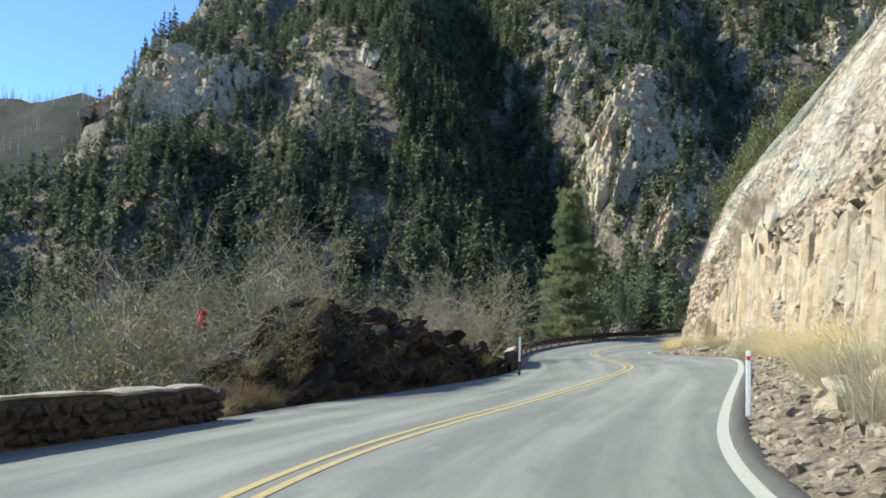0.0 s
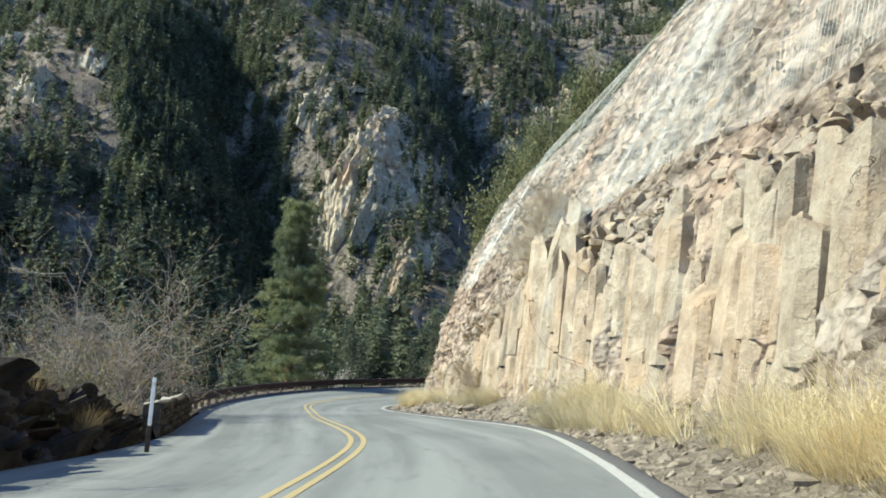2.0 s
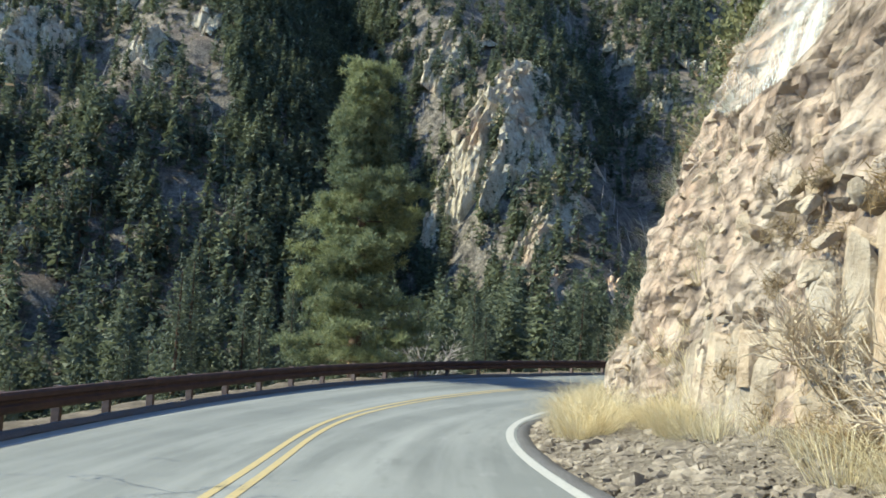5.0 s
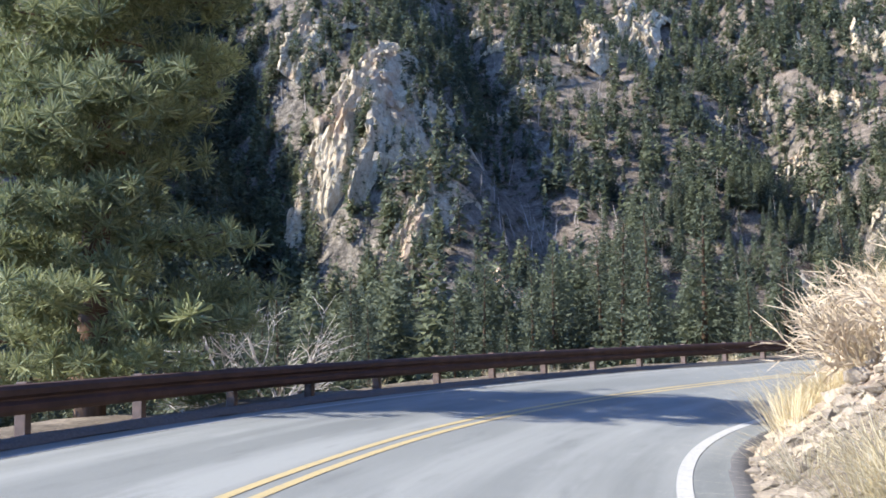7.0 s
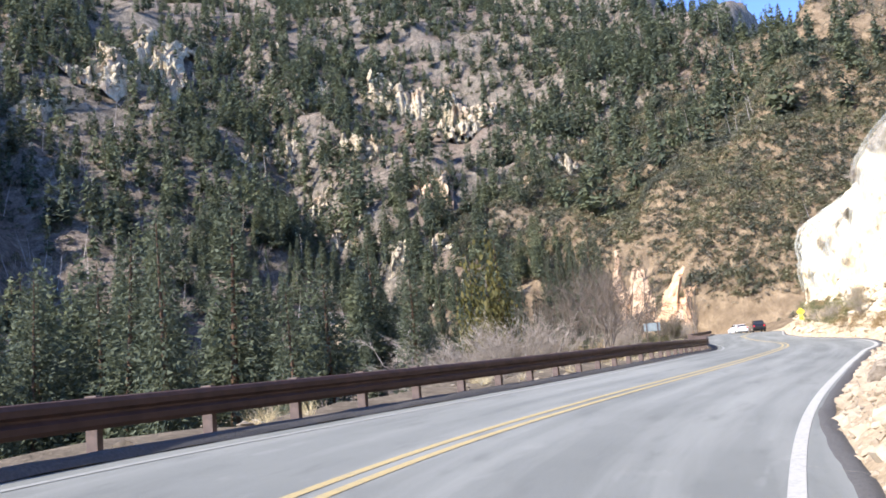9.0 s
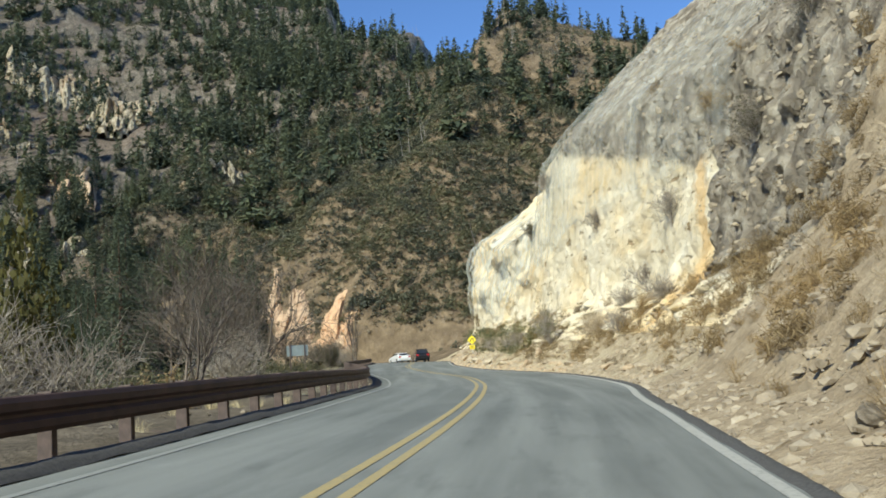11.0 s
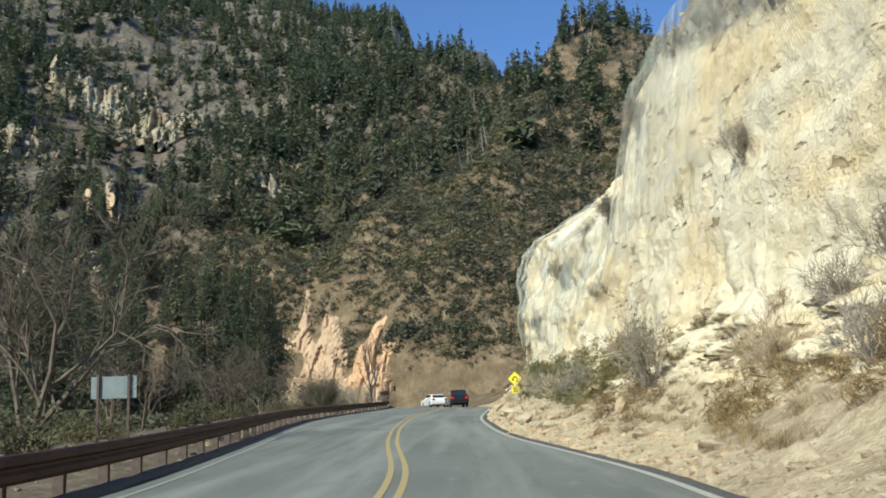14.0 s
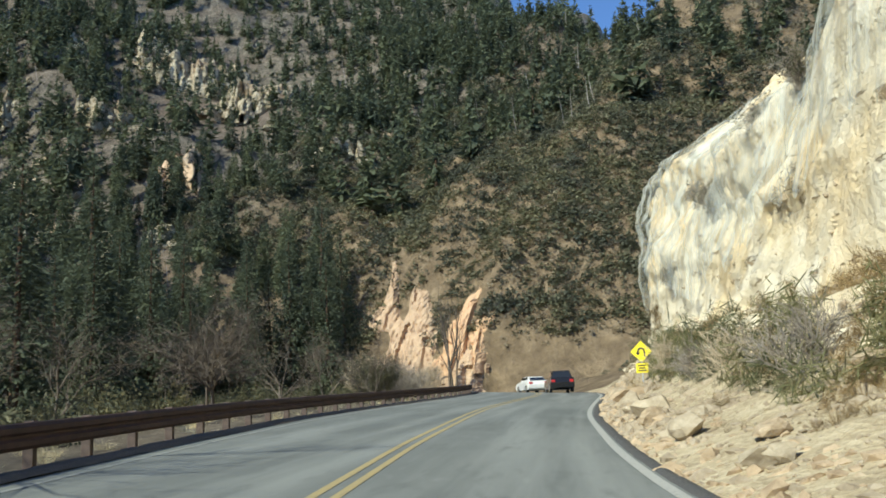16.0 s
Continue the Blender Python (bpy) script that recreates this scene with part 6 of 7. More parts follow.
tufts(120, 62, 60, 135, lambda s: at(RL, s) - 2.5, lambda s: at(RL, s) - 9, 0.6, 1.6, left_h, SHRUBS_HI, BROWNBRUSH, "bank_brush", "brown brush on the bank below the rail")


tufts(150, 66, 60, 84, lambda s: section(s)[0][:, 3] - 0.6, lambda s: section(s)[0][:, 4] + 2, 1.3, 3.4, right_h, SHRUBS_HI, HILLSHRUB, "hill_shrubs", "olive green leafy shrubs above the end of the cliff")
tufts(60, 67, 64, 84, lambda s: section(s)[0][:, 2] + 0.8, lambda s: section(s)[0][:, 3] + 1.5, 0.8, 1.6, right_h, SHRUBS_HI, BROWNBRUSH, "hill_brush", "dry brown brush on the slope above the bend")
BLEACHED = mat_bark("bleached_wood", (0.36, 0.33, 0.29), (0.62, 0.58, 0.52), 3)
DRYTWIG = mat_bark("straw_brown_twigs", (0.33, 0.26, 0.175), (0.58, 0.49, 0.35), 3)


def bare_plant(name, label, x, y, z, high, wide, stems, levels, kids, seed, mat, radius=0.03, spread=0.6, up=0.25, leaf=None, bend=0.22, group="", leaves=260):
    """A leafless shrub or tree of stems and twigs, with a few leaf clumps if asked."""
    r = np.random.default_rng(seed)
    bits = []
    for i in range(stems):
        a = r.random() * 6.28
        lean = r.uniform(0.05, 0.95) * wide / high if stems > 1 else 0.05
        w = np.array([math.cos(a) * lean, math.sin(a) * lean, 1.0])
        w /= np.linalg.norm(w)
        twiggy(r, high * r.uniform(0.36, 0.5), radius * r.uniform(0.7, 1.1), levels, kids, spread, w, (r.normal(0, 0.06), r.normal(0, 0.06), -0.15), bend, up, 5, 0.62, bits)
    k_ = high / max(max(v[:, 2].max() for v, f in bits), 0.1)
    for v, f in bits:
        v[:, 2] *= k_
    per = len(bits) // stems
    V, F = merged([q for i, q in enumerate(bits) if i % per])
    t = anchor(name, pose(x, y, z), label, "tree" if "tree" in name else "shrub", group)
    child("trunk" if "tree" in name else "stem", mesh_of("trunk", *merged(bits[::per]), mat), t)
    child("bare_crown", mesh_of("bare_crown", V, F, mat), t)
    if leaf:
        n = leaves
        at_ = V[r.integers(0, len(V), n)] + r.normal(0, 0.06, (n, 3))
        v, f = leafy_dome(r, 8, 0.07)
        child("foliage", mesh_of("foliage", *scatter([(v, f)], np.zeros(n, int), at_ - np.array([0, 0, 0.1]), r.uniform(0.3, 0.8, n), r.uniform(0, 6.28, n)), leaf), t)
    return t


def gz(x, y):
    """Ground under a plant beside the road."""
    s, d = where([x], [y])
    if d[0] < 0 and at(RL, s[0]) - 15 < d[0]:
        return float(place(s[0], d[0], left_bank(s, d)[0] + 0.05)[2])
    return float(ground_z(x, y))


for i, (x, y, hi_, wd_, st) in enumerate([(-3.4, 20.5, 4.4, 3.2, 14), (-5.0, 24.0, 6.2, 3.8, 15), (-2.8, 27.0, 6.4, 3.6, 15), (-7.2, 23.0, 5.2, 3.6, 13), (-5.4, 29.5, 7.0, 3.8, 14), (-1.4, 31.0, 6.0, 3.0, 12), (-8.5, 28.0, 5.6, 3.6, 12)]):
    bare_plant("tangled_shrub", "large grey-olive leafless shrub behind the stone wall", x, y, gz(x, y) - 0.1, hi_, wd_, st, 3, 4, 70 + i, TWIG, 0.036, 0.95, 0.06, SAGE, 0.42, "shrubs behind the wall", 900)
bare_plant("bare_tree", "bare grey tree behind the shaded rock bank", -2.6, 56.0, gz(-2.6, 56.0), 7.6, 2.4, 4, 4, 4, 81, TWIG, 0.07, 0.5, 0.35)
for i, (x, y, hi_) in enumerate([(3.4, 52.4, 7.6), (2.6, 50.2, 6.4), (4.4, 48.6, 4.6), (1.8, 54.5, 7.0)]):
    bare_plant("bare_shrub", "pale leafless shrub beside the low stone wall", x, y, gz(x, y) - 0.2, hi_ * 1.05, 3.2, 9, 4, 3, 84 + i, TWIG, 0.05, 0.9, 0.08, BROWNBRUSH, bend=0.36, group="pale shrubs")
for i, (x, y, hi_) in enumerate([(2.2, 38.0, 2.2), (2.8, 41.5, 2.4), (3.2, 45.0, 2.4), (0.5, 43.0, 3.0), (0.2, 37.5, 2.6), (-1.2, 24.0, 2.4), (-0.2, 27.0, 2.2), (0.4, 30.5, 2.2), (1.0, 34.0, 2.2), (-0.8, 31.5, 2.8)]):
    bare_plant("bare_shrub", "low tangled shrub on the shaded rock bank", x, y, gz(x, y) + 0.3, hi_, 2.0, 10, 3, 3, 95 + i, DARKTWIG, 0.022, 0.65, 0.2, SAGE, group="bank shrubs")
bare_plant("bare_tree", "bleached dead tree behind the guard rail", 15.8, 90.5, gz(15.8, 90.5) - 0.4, 4.0 - gz(15.8, 90.5), 2.6, 2, 4, 4, 101, BLEACHED, 0.09, 0.75, 0.2, bend=0.32)
bare_plant("bare_tree", "bleached crooked tree below the guard rail", 39.5, 104.5, gz(39.5, 104.5) - 0.3, 3.6, 1.8, 2, 3, 3, 102, SNAG, 0.06, 0.6, 0.3)
for i, (x, y, hi_) in enumerate([(48.6, 107.0, 4.7 - gz(48.6, 107.0)), (47.4, 107.4, 4.3 - gz(47.4, 107.4)), (46.4, 106.4, 3.6 - gz(46.4, 106.4)), (50.5, 107.0, 2.6), (53.0, 108.4, 2.6), (60.5, 110.5, 2.6), (63.5, 112.5, 2.8)]):
    bare_plant("bare_shrub", "pale grey leafless shrub behind the guard rail", x, y, gz(x, y) - 0.2, hi_, 2.6, 14, 3 + (i < 3), 4, 105 + i, TWIG, 0.03, 0.75, 0.15, group="shrubs behind the rail")
bare_plant("bare_tree", "dark bare tree behind the guard rail", 56.7, 108.3, gz(56.7, 108.3), 5.2, 2.0, 3, 4, 4, 112, DARKTWIG, 0.075, 0.55, 0.25)
bare_plant("bare_tree", "tall bare grey-brown tree beyond the guard rail", 83.6, 127.8, gz(83.6, 127.8), 9.2, 3.0, 3, 4, 5, 113, DARKTWIG, 0.11, 0.85, 0.1, bend=0.34)
for i, (x, y, hi_) in enumerate([(78.5, 125.5, 7.0), (75.5, 127.0, 6.5), (90.5, 133.0, 6.0), (72.0, 122.0, 6.0), (87.0, 136.0, 7.0), (80.0, 131.5, 7.5), (97.0, 141.0, 5.2), (101.0, 143.5, 5.0), (116.0, 149.0, 4.6), (120.5, 150.5, 5.0), (126.0, 152.0, 4.0)]):
    bare_plant("bare_tree", "slender leafless grey tree beyond the guard rail", x, y, gz(x, y), hi_, 1.8, 2, 4, 4, 114 + i, DARKTWIG, 0.065, 0.8, 0.15, bend=0.34, group="bare trees")
bare_plant("bare_tree", "spreading leafless tree with pale limbs", 107.7, 143.8, gz(107.7, 143.8), 5.6, 3.4, 4, 4, 5, 130, DARKTWIG, 0.09, 0.85, 0.12, bend=0.32)
for i, (x, y) in enumerate([(145.0, 160.8), (146.5, 161.6), (142.9, 159.6)]):
    bare_plant("bare_tree", "thin dead pole-like tree", x, y, gz(x, y) - 0.2, 9.6 - 0.9 * i, 0.8, 1, 2, 5, 132 + i, DARKTWIG, 0.13, 0.5, 0.6, bend=0.06, group="pole trees")
for i, (s, d, hi_) in enumerate([(47.4, 5.4, 2.2), (48.2, 5.8, 2.4), (49.0, 5.5, 2.2), (48.6, 6.2, 2.0), (50.2, 5.2, 1.6), (53.5, 4.7, 1.4), (56, 4.8, 1.5)]):
    h = float(right_h(np.array([s]), np.array([d]))[0])
    bare_plant("bare_shrub", "dry brown twiggy shrub clinging to the cliff", *place(s, d - 0.15, h - 0.2), hi_, 1.8, 12, 3, 4, 240 + i, DRYTWIG, 0.014, 0.7, 0.15, group="cliff shrubs")
for i, (s, d, hi_) in enumerate([(80.5, 2.9, 1.5), (82, 3.1, 1.7), (83.5, 3.3, 1.6), (85.5, 3.2, 1.8), (87.5, 3.6, 1.7), (90, 3.9, 1.6), (78, 3.3, 1.5)]):
    h = float(right_h(np.array([s]), np.array([d]))[0])
    bare_plant("bare_shrub", "pale straw-brown leafless shrub on the bank inside the bend", *place(s, d, h - 0.15), hi_, 1.7, 14, 3, 4, 260 + i, DRYTWIG, 0.013, 0.7, 0.15, group="bank shrubs inside the bend")
q = place(163.5, 5.2, 1.0)
bare_plant("bare_shrub", "tall twiggy shrub with sparse grey leaves on the talus", *q, 3.4, 2.4, 12, 3, 4, 140, TWIG, 0.03, 0.55, 0.35, SAGE)
for i, (s, d, hi_) in enumerate([(150, 6.2, 1.6), (156, 6.4, 1.8), (171, 4.0, 1.8), (176, 3.6, 1.6), (155.5, 9.2, 1.5), (160.5, 8.4, 1.0), (182, 3.4, 1.6), (187, 3.2, 1.8), (118, 6.5, 1.6), (124, 7.5, 1.8)]):
    h = float(right_h(np.array([s * 1.0]), np.array([d * 1.0]))[0])
    bare_plant("bare_shrub", "small dry twiggy shrub on the rocky slope", *place(s, d, h - 0.1), hi_, 1.8, 14, 3, 4, 150 + i, DRYTWIG if i % 2 else TWIG, 0.013, 0.7, 0.2, None, group="slope shrubs")
for i, (s, h, hi_) in enumerate([(150.5, 7.4, 2.2), (163.5, 9.0, 1.3), (176.0, 13.4, 1.8), (156.5, 3.4, 1.6), (148.5, 3.3, 1.8), (198.0, 8.5, 2.2), (204.0, 6.0, 1.6), (190.0, 10.2, 2.0), (186.0, 11.0, 1.8), (140.0, 9.0, 2.0), (136.0, 12.0, 2.4)]):
    bare_plant("bare_shrub", "grey twiggy shrub rooted in the cliff face", *place(s, face_d(s, h) - 0.25, h - 0.3), hi_, 1.5, 16, 3, 4, 280 + i, TWIG, 0.014, 0.8, 0.1, VERGELEAF if i > 4 else None, group="shrubs on the cliff face")
# leafless brush between the rail and the orange cut bank
cb = np.random.default_rng(611)
for i in range(22):
    s = 214 + 1.75 * i + cb.uniform(-0.6, 0.6)
    d = float(at(RL, s)) - cb.uniform(2.6, 7.5)
    h = float(left_bank(np.array([s]), np.array([d]))[0])
    bare_plant("bare_shrub", "grey-brown leafless brush in front of the orange cut bank", *place(s, d, h - 0.15), cb.uniform(2.0, 4.2), 2.4, 11, 3, 4, 620 + i, TWIG if i % 3 else DRYTWIG, 0.026, 0.6, 0.3, group="brush before the cut bank")
for s, off, hi_ in [(211, 4.5, 3.2), (213.5, 6.5, 3.8)]:
    d = float(at(RL, s)) - off
    h = float(left_bank(np.array([s]), np.array([d]))[0])
    bare_plant("green_shrub", "dark green leafy shrub behind the guard rail", *place(s, d, h - 0.15), hi_, 2.2, 10, 3, 4, int(650 + s), DARKTWIG, 0.03, 0.5, 0.3, VERGELEAF, group="green shrubs behind the rail", leaves=1500)
bare_plant("bare_tree", "weeping dead tree hung with grey twigs", 79.5, 147.5, gz(79.5, 147.5), 11.0, 2.0, 1, 4, 6, 165, SNAG, 0.16, 0.7, -0.35, bend=0.12)


# ---- the tall pine at the bend ----
def tall_pine(x, y, z, high, reach, seed):
    r = np.random.default_rng(seed)
    t = anchor("pine_tree", pose(x, y, z), "tall sunlit ponderosa pine just beyond the guard rail", "tree")
    limbs, tips = [tube([(0, 0, -0.5), (0.05, 0, high * 0.35), (0.0, 0.08, high * 0.7), (0.05, 0, high)], [0.3, 0.24, 0.13, 0.02], 8)], []
    for i in range(78):
        f = (i / 77) ** 0.9
        h = high * (0.12 + 0.87 * f)
        a = i * 2.4 + r.normal(0, 0.4)
        # uneven outline, with a wider skirt and a gap or two
        ln = reach * (1.0 - 0.86 * f**1.15) * (1 + 0.28 * math.sin(f * 13 + 1.0)) * r.uniform(0.6, 1.15) + 0.25
        ln = min(ln, 3.1)
        o = np.array([math.cos(a), math.sin(a), 0])
        pts = [np.array([0, 0, h]) + o * ln * u + np.array([0, 0, ln * (0.1 * u - 0.28 * u * u + 0.22 * u**3)]) for u in (0, 0.35, 0.7, 1.0)]
        limbs.append(tube(pts, [0.05 * (1.2 - f), 0.035 * (1.2 - f), 0.02, 0.008], 4))
        # bunches of needles gathered into pads along the limb
        for pad in range(int(2 + ln * 1.7)):
            u = r.uniform(0.3, 1.0)
            j = min(int(u * 3), 2)
            c = pts[j] + (pts[j + 1] - pts[j]) * (u * 3 - j) + np.array([-o[1], o[0], 0]) * r.normal(0, 0.22 * ln * u)
            wide = r.uniform(0.22, 0.42)
            for k in range(int(r.integers(7, 13))):
                tips.append(c + r.normal(0, 1, 3) * np.array([wide, wide, 0.13]))
    child("trunk", mesh_of("trunk", *merged(limbs), BARK, True), t, "brown bark trunk with drooping limbs")
    V = []
    for k in range(5):
        q = []
        for i in range(44):
            w = r.normal(0, 1, 3) + np.array([0, 0, 0.5])
            w /= np.linalg.norm(w)
            s = np.cross(w, r.normal(0, 1, 3))
            s /= np.linalg.norm(s)
            ln = r.uniform(0.16, 0.34)
            q += [s * -0.005, s * 0.005, w * ln + s * 0.011, w * ln - s * 0.011]
        q = np.array(q)
        V.append((q, np.arange(len(q)).reshape(-1, 4)))
    n = len(tips)
    child("crown", mesh_of("crown", *scatter(V, r.integers(0, 5, n), np.array(tips), r.uniform(0.7, 1.25, n), r.uniform(0, 6.28, n)), PINE), t, "long bunched green needles")
    return t


pz_ = gz(12.85, 85.3)
tall_pine(12.85, 85.3, pz_ - 0.3, 14.15 - pz_, 3.3, 171)


# ---- juniper ----
jx, jy = 60.0, 118.8
jz = gz(jx, jy)
jh = 10.0 - jz
jun = anchor("juniper_tree", pose(jx, jy, jz - 0.2), "yellow-green bushy juniper behind the guard rail", "tree")
child("trunk", mesh_of("trunk", *tube([(0, 0, -0.2), (0.1, 0, jh * 0.3), (0, 0.1, jh * 0.75)], [0.2, 0.15, 0.04], 6), DARKTWIG), jun)
v, f = leafy_dome(np.random.default_rng(172), 4200, 0.024, 1.0, 0.8)
child("crown", mesh_of("crown", v * np.array([4.4, 4.0, jh * 0.95]), f, JUNIPER), jun)


# ---- guard rail ----
rail = anchor("guard_rail", Matrix(), "long dark rust-brown steel guard rail on posts", "guard rail")
RAIL_D = lambda s: at(RL, s) - 0.5
PROFILE = [(0.0, 0.30), (0.05, 0.31), (0.09, 0.36), (0.09, 0.43), (0.04, 0.47), (0.04, 0.50), (0.09, 0.54), (0.09, 0.61), (0.05, 0.655), (0.0, 0.66), (-0.03, 0.66), (-0.03, 0.30)]


def rail_beam(s0, s1):
    s = np.linspace(s0, s1, 7)
    V = np.stack([place(s, RAIL_D(s) + a, b - 0.02) for a, b in PROFILE], 1)
    n = len(PROFILE)
    i, j = np.arange(6)[:, None] * n, np.arange(n)[None, :]
    k = (j + 1) % n
    F = np.stack([i + j, i + k, i + n + k, i + n + j], -1).reshape(-1, 4)
    return mesh_of("beam", V.reshape(-1, 3), F, RUST)


for i in range(45):
    child("beam", rail_beam(50.3 + 4 * i, 50.3 + 4 * i + 4.0), rail)
bm = box_bm(0.11, 0.16, 1.1, 0.012, (0, 0, 0.1))
post_me = bpy.data.meshes.new("post")
bm.to_mesh(post_me)
bm.free()
post_me.materials.append(POSTWOOD)
sp = 51.1
while sp < 230:
    ob = child("post", post_me, rail)
    ob.matrix_world = pose(*place(sp, RAIL_D(sp) - 0.13, 0.0), 0, 0, heading(sp))
    sp += 1.9


# ---- stone walls ----
def stone_wall(s0, s1, off, high, seed, label):
    r = np.random.default_rng(seed)
    w = anchor("stone_wall", pose(*place((s0 + s1) / 2, at(RL, (s0 + s1) / 2) + off, 0)), label, "wall")
    inv = w.matrix_world.inverted()
    s = np.arange(s0, s1 + 0.01, 0.25)
    top = high + 0.05 * vnoise(s / 1.7, seed) - 0.35 * np.clip((s - s1 + 0.5) / 0.6, 0, 1) ** 2
    cols = []
    for dd, hh in ((0.2, -0.3), (0.19, None), (0.14, 0.02), (-0.16, 0.02), (-0.22, None), (-0.24, -0.4)):
        h = np.full_like(s, hh) if hh is not None and hh < 0 else (top - 0.04 if hh is None else top + hh)
        cols.append(place(s, at(RL, s) + off + dd, h))
    V = np.stack(cols, 1)
    V = np.concatenate([V[:1] * 0 + V[:1].mean(1, keepdims=True), V, V[-1:] * 0 + V[-1:].mean(1, keepdims=True)])
    core = mesh_of("core", V.reshape(-1, 3), grid_faces(len(s) + 2, 6), SHADEDSTONE)
    child("core", core, w).matrix_parent_inverse = inv
    cap_c = [place(s, at(RL, s) + off + dd, top + hh + 0.035 * vnoise(s / 0.45, dd * 9, seed)) for dd, hh in ((0.21, -0.01), (0.2, 0.03), (0.0, 0.06), (-0.22, 0.03), (-0.24, 0.0))]
    child("cap", mesh_of("cap", np.stack(cap_c, 1).reshape(-1, 3), grid_faces(len(s), 5), CAPSTONE), w, "pale mortared cap of the wall").matrix_parent_inverse = inv
    h = 0.02
    while h < high - 0.08:
        row = r.uniform(0.15, 0.24)
        q = s0 + r.uniform(0, 0.2)
        while q < s1 - 0.25:
            ln = r.uniform(0.18, 0.55)
            ob = child("stone", WALL_STONES[int(r.integers(0, len(WALL_STONES)))], w)
            ob.matrix_world = pose(*place(q + ln / 2, at(RL, q) + off + 0.19, h + row / 2), 0, 0, heading(q)) @ Matrix.Rotation(r.normal(0, 0.12), 4, "Y") @ Matrix.Diagonal((ln * 1.12, r.uniform(0.16, 0.3), row * 1.15, 1))
            q += ln
        h += row
    return w


def wall_stone(r):
    """A rough rubble stone about one unit across."""
    V, F = rock_shape(r, 12, 1)
    V = V / np.abs(V).max(0) * 0.56
    return mesh_of("stone", V, F, SHADEDSTONE)


CAPSTONE = mat_rock("pale_cap_mortar", (0.3, 0.28, 0.24), (0.45, 0.43, 0.38), (0.56, 0.54, 0.48), 3)
wr = np.random.default_rng(181)
WALL_STONES = [wall_stone(wr) for _ in range(8)]
stone_wall(-14, 15.6, -0.12, 0.62, 182, "low shaded rubble-stone wall beside the road")
stone_wall(41.5, 50.6, -0.3, 0.78, 183, "low rubble-stone parapet with a pale cap")


# ---- rock bank beyond the wall, coloured dark for its shade ----
def rock_bank(seed):
    s, u = np.meshgrid(np.arange(16.5, 44.01, 0.22), np.linspace(0, 1, 46), indexing="ij")
    k = np.array([(16.5, 0.0), (19.5, 0.4), (22, 1.5), (24.5, 2.7), (27, 2.6), (31, 2.2), (35, 1.7), (39, 1.2), (42, 0.7), (44, 0.0)])
    top = np.interp(s, k[:, 0], k[:, 1])
    d = at(RL, s) - 0.25 - np.interp(u, [0, 0.12, 0.5, 0.7, 1.0], [0, 0.15, 1.1, 2.6, 5.6])
    h = top * np.interp(u, [0, 0.12, 0.5, 0.7, 1.0], [0, 0.22, 0.93, 1.0, -0.5]) - 0.1
    a = np.clip(u * 8, 0, 1) * np.clip(top / 0.8, 0, 1)
    c1, v1 = cellular(s / 1.6, h / 1.1 + u * 3, np.full_like(s, seed))
    c2, v2 = cellular(s / 0.55, h / 0.45 + u * 8, np.full_like(s, seed + 3.0))
    d = d + a * (0.9 * (v1 - 0.5) + 0.35 * (v2 - 0.5) + 0.1 * fbm(s * 2, h * 2, seed, 3))
    h = h + a * (0.5 * (v1 - 0.5) + 0.22 * (v2 - 0.5))
    bank = anchor("rock_bank", Matrix(), "jagged rock bank beside the road, its rock coloured dark for shade", "rock")
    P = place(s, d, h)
    child("rock_face", mesh_of("rock_face", P.reshape(-1, 3), grid_faces(*s.shape), SHADEDROCK), bank)
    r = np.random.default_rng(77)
    blocks = [mesh_of("rock_block", *rock_shape(r, 13, 2), SHADEDROCK) for _ in range(6)]
    for _ in range(80):
        i, j = int(r.integers(14, s.shape[0] - 12)), int(r.integers(3, 30))
        w_ = r.uniform(0.25, 0.75) * min(1.0, 0.4 + top[i, 0] / 2.5)
        ob = child("rock_block", blocks[int(r.integers(0, 6))], bank)
        ob.matrix_world = pose(*P[i, j], r.uniform(-30, 30), r.uniform(-30, 30), r.uniform(0, 360)) @ Matrix.Diagonal((w_ * 1.2, w_, w_ * 0.8, 1))
    return bank


rock_bank(6.5)


# ---- slack cable on the near cliff ----
cable_pts = [place(s, d, h) for s, d, h in ((46.3, 4.75, 3.75), (45.6, 4.55, 3.3), (44.6, 4.4, 2.75), (43.1, 4.3, 2.15), (41.5, 4.3, 1.75), (39.8, 4.35, 1.5))]
tagged(new("steel_cable", mesh_of("steel_cable", *tube(cable_pts, [0.007] * 6, 5), RUST, True)), "thin slack steel cable hanging across the rock columns", "cable")


# ---- marker posts ----
def marker_post(s, d, high, h0, label, red):
    t = anchor("marker_post", pose(*place(s, d, h0), 0, 0, heading(s)) @ pose(0, 0, 0, 2, 1, 0), label, "marker post", "roadside marker posts")
    part("blade", box_bm(0.03, 0.075, high + (0.3 if h0 < 0.2 else 0), 0.01, (0, 0, high / 2 - (0.15 if h0 < 0.2 else 0))), PLASTIC, t)
    if h0 > 0.2:
        part("base", box_bm(0.05, 0.09, h0 + 0.2, 0.008, (0, 0, -h0 / 2 - 0.1)), SHADEDROCK, t, "dark base below the white blade")
    part("reflector", box_bm(0.006, 0.066, 0.06, 0.002, (-0.018, 0, high - 0.11)), REFLECT if red else AMBER, t, "red reflector" if red else "pale reflector")
    return t


marker_post(15.4, 2.02, 1.0, 0.0, "white plastic marker post with a red band in gravel", True)
marker_post(36.0, -5.35, 0.92, 0.5, "white plastic marker post at the far verge", False)


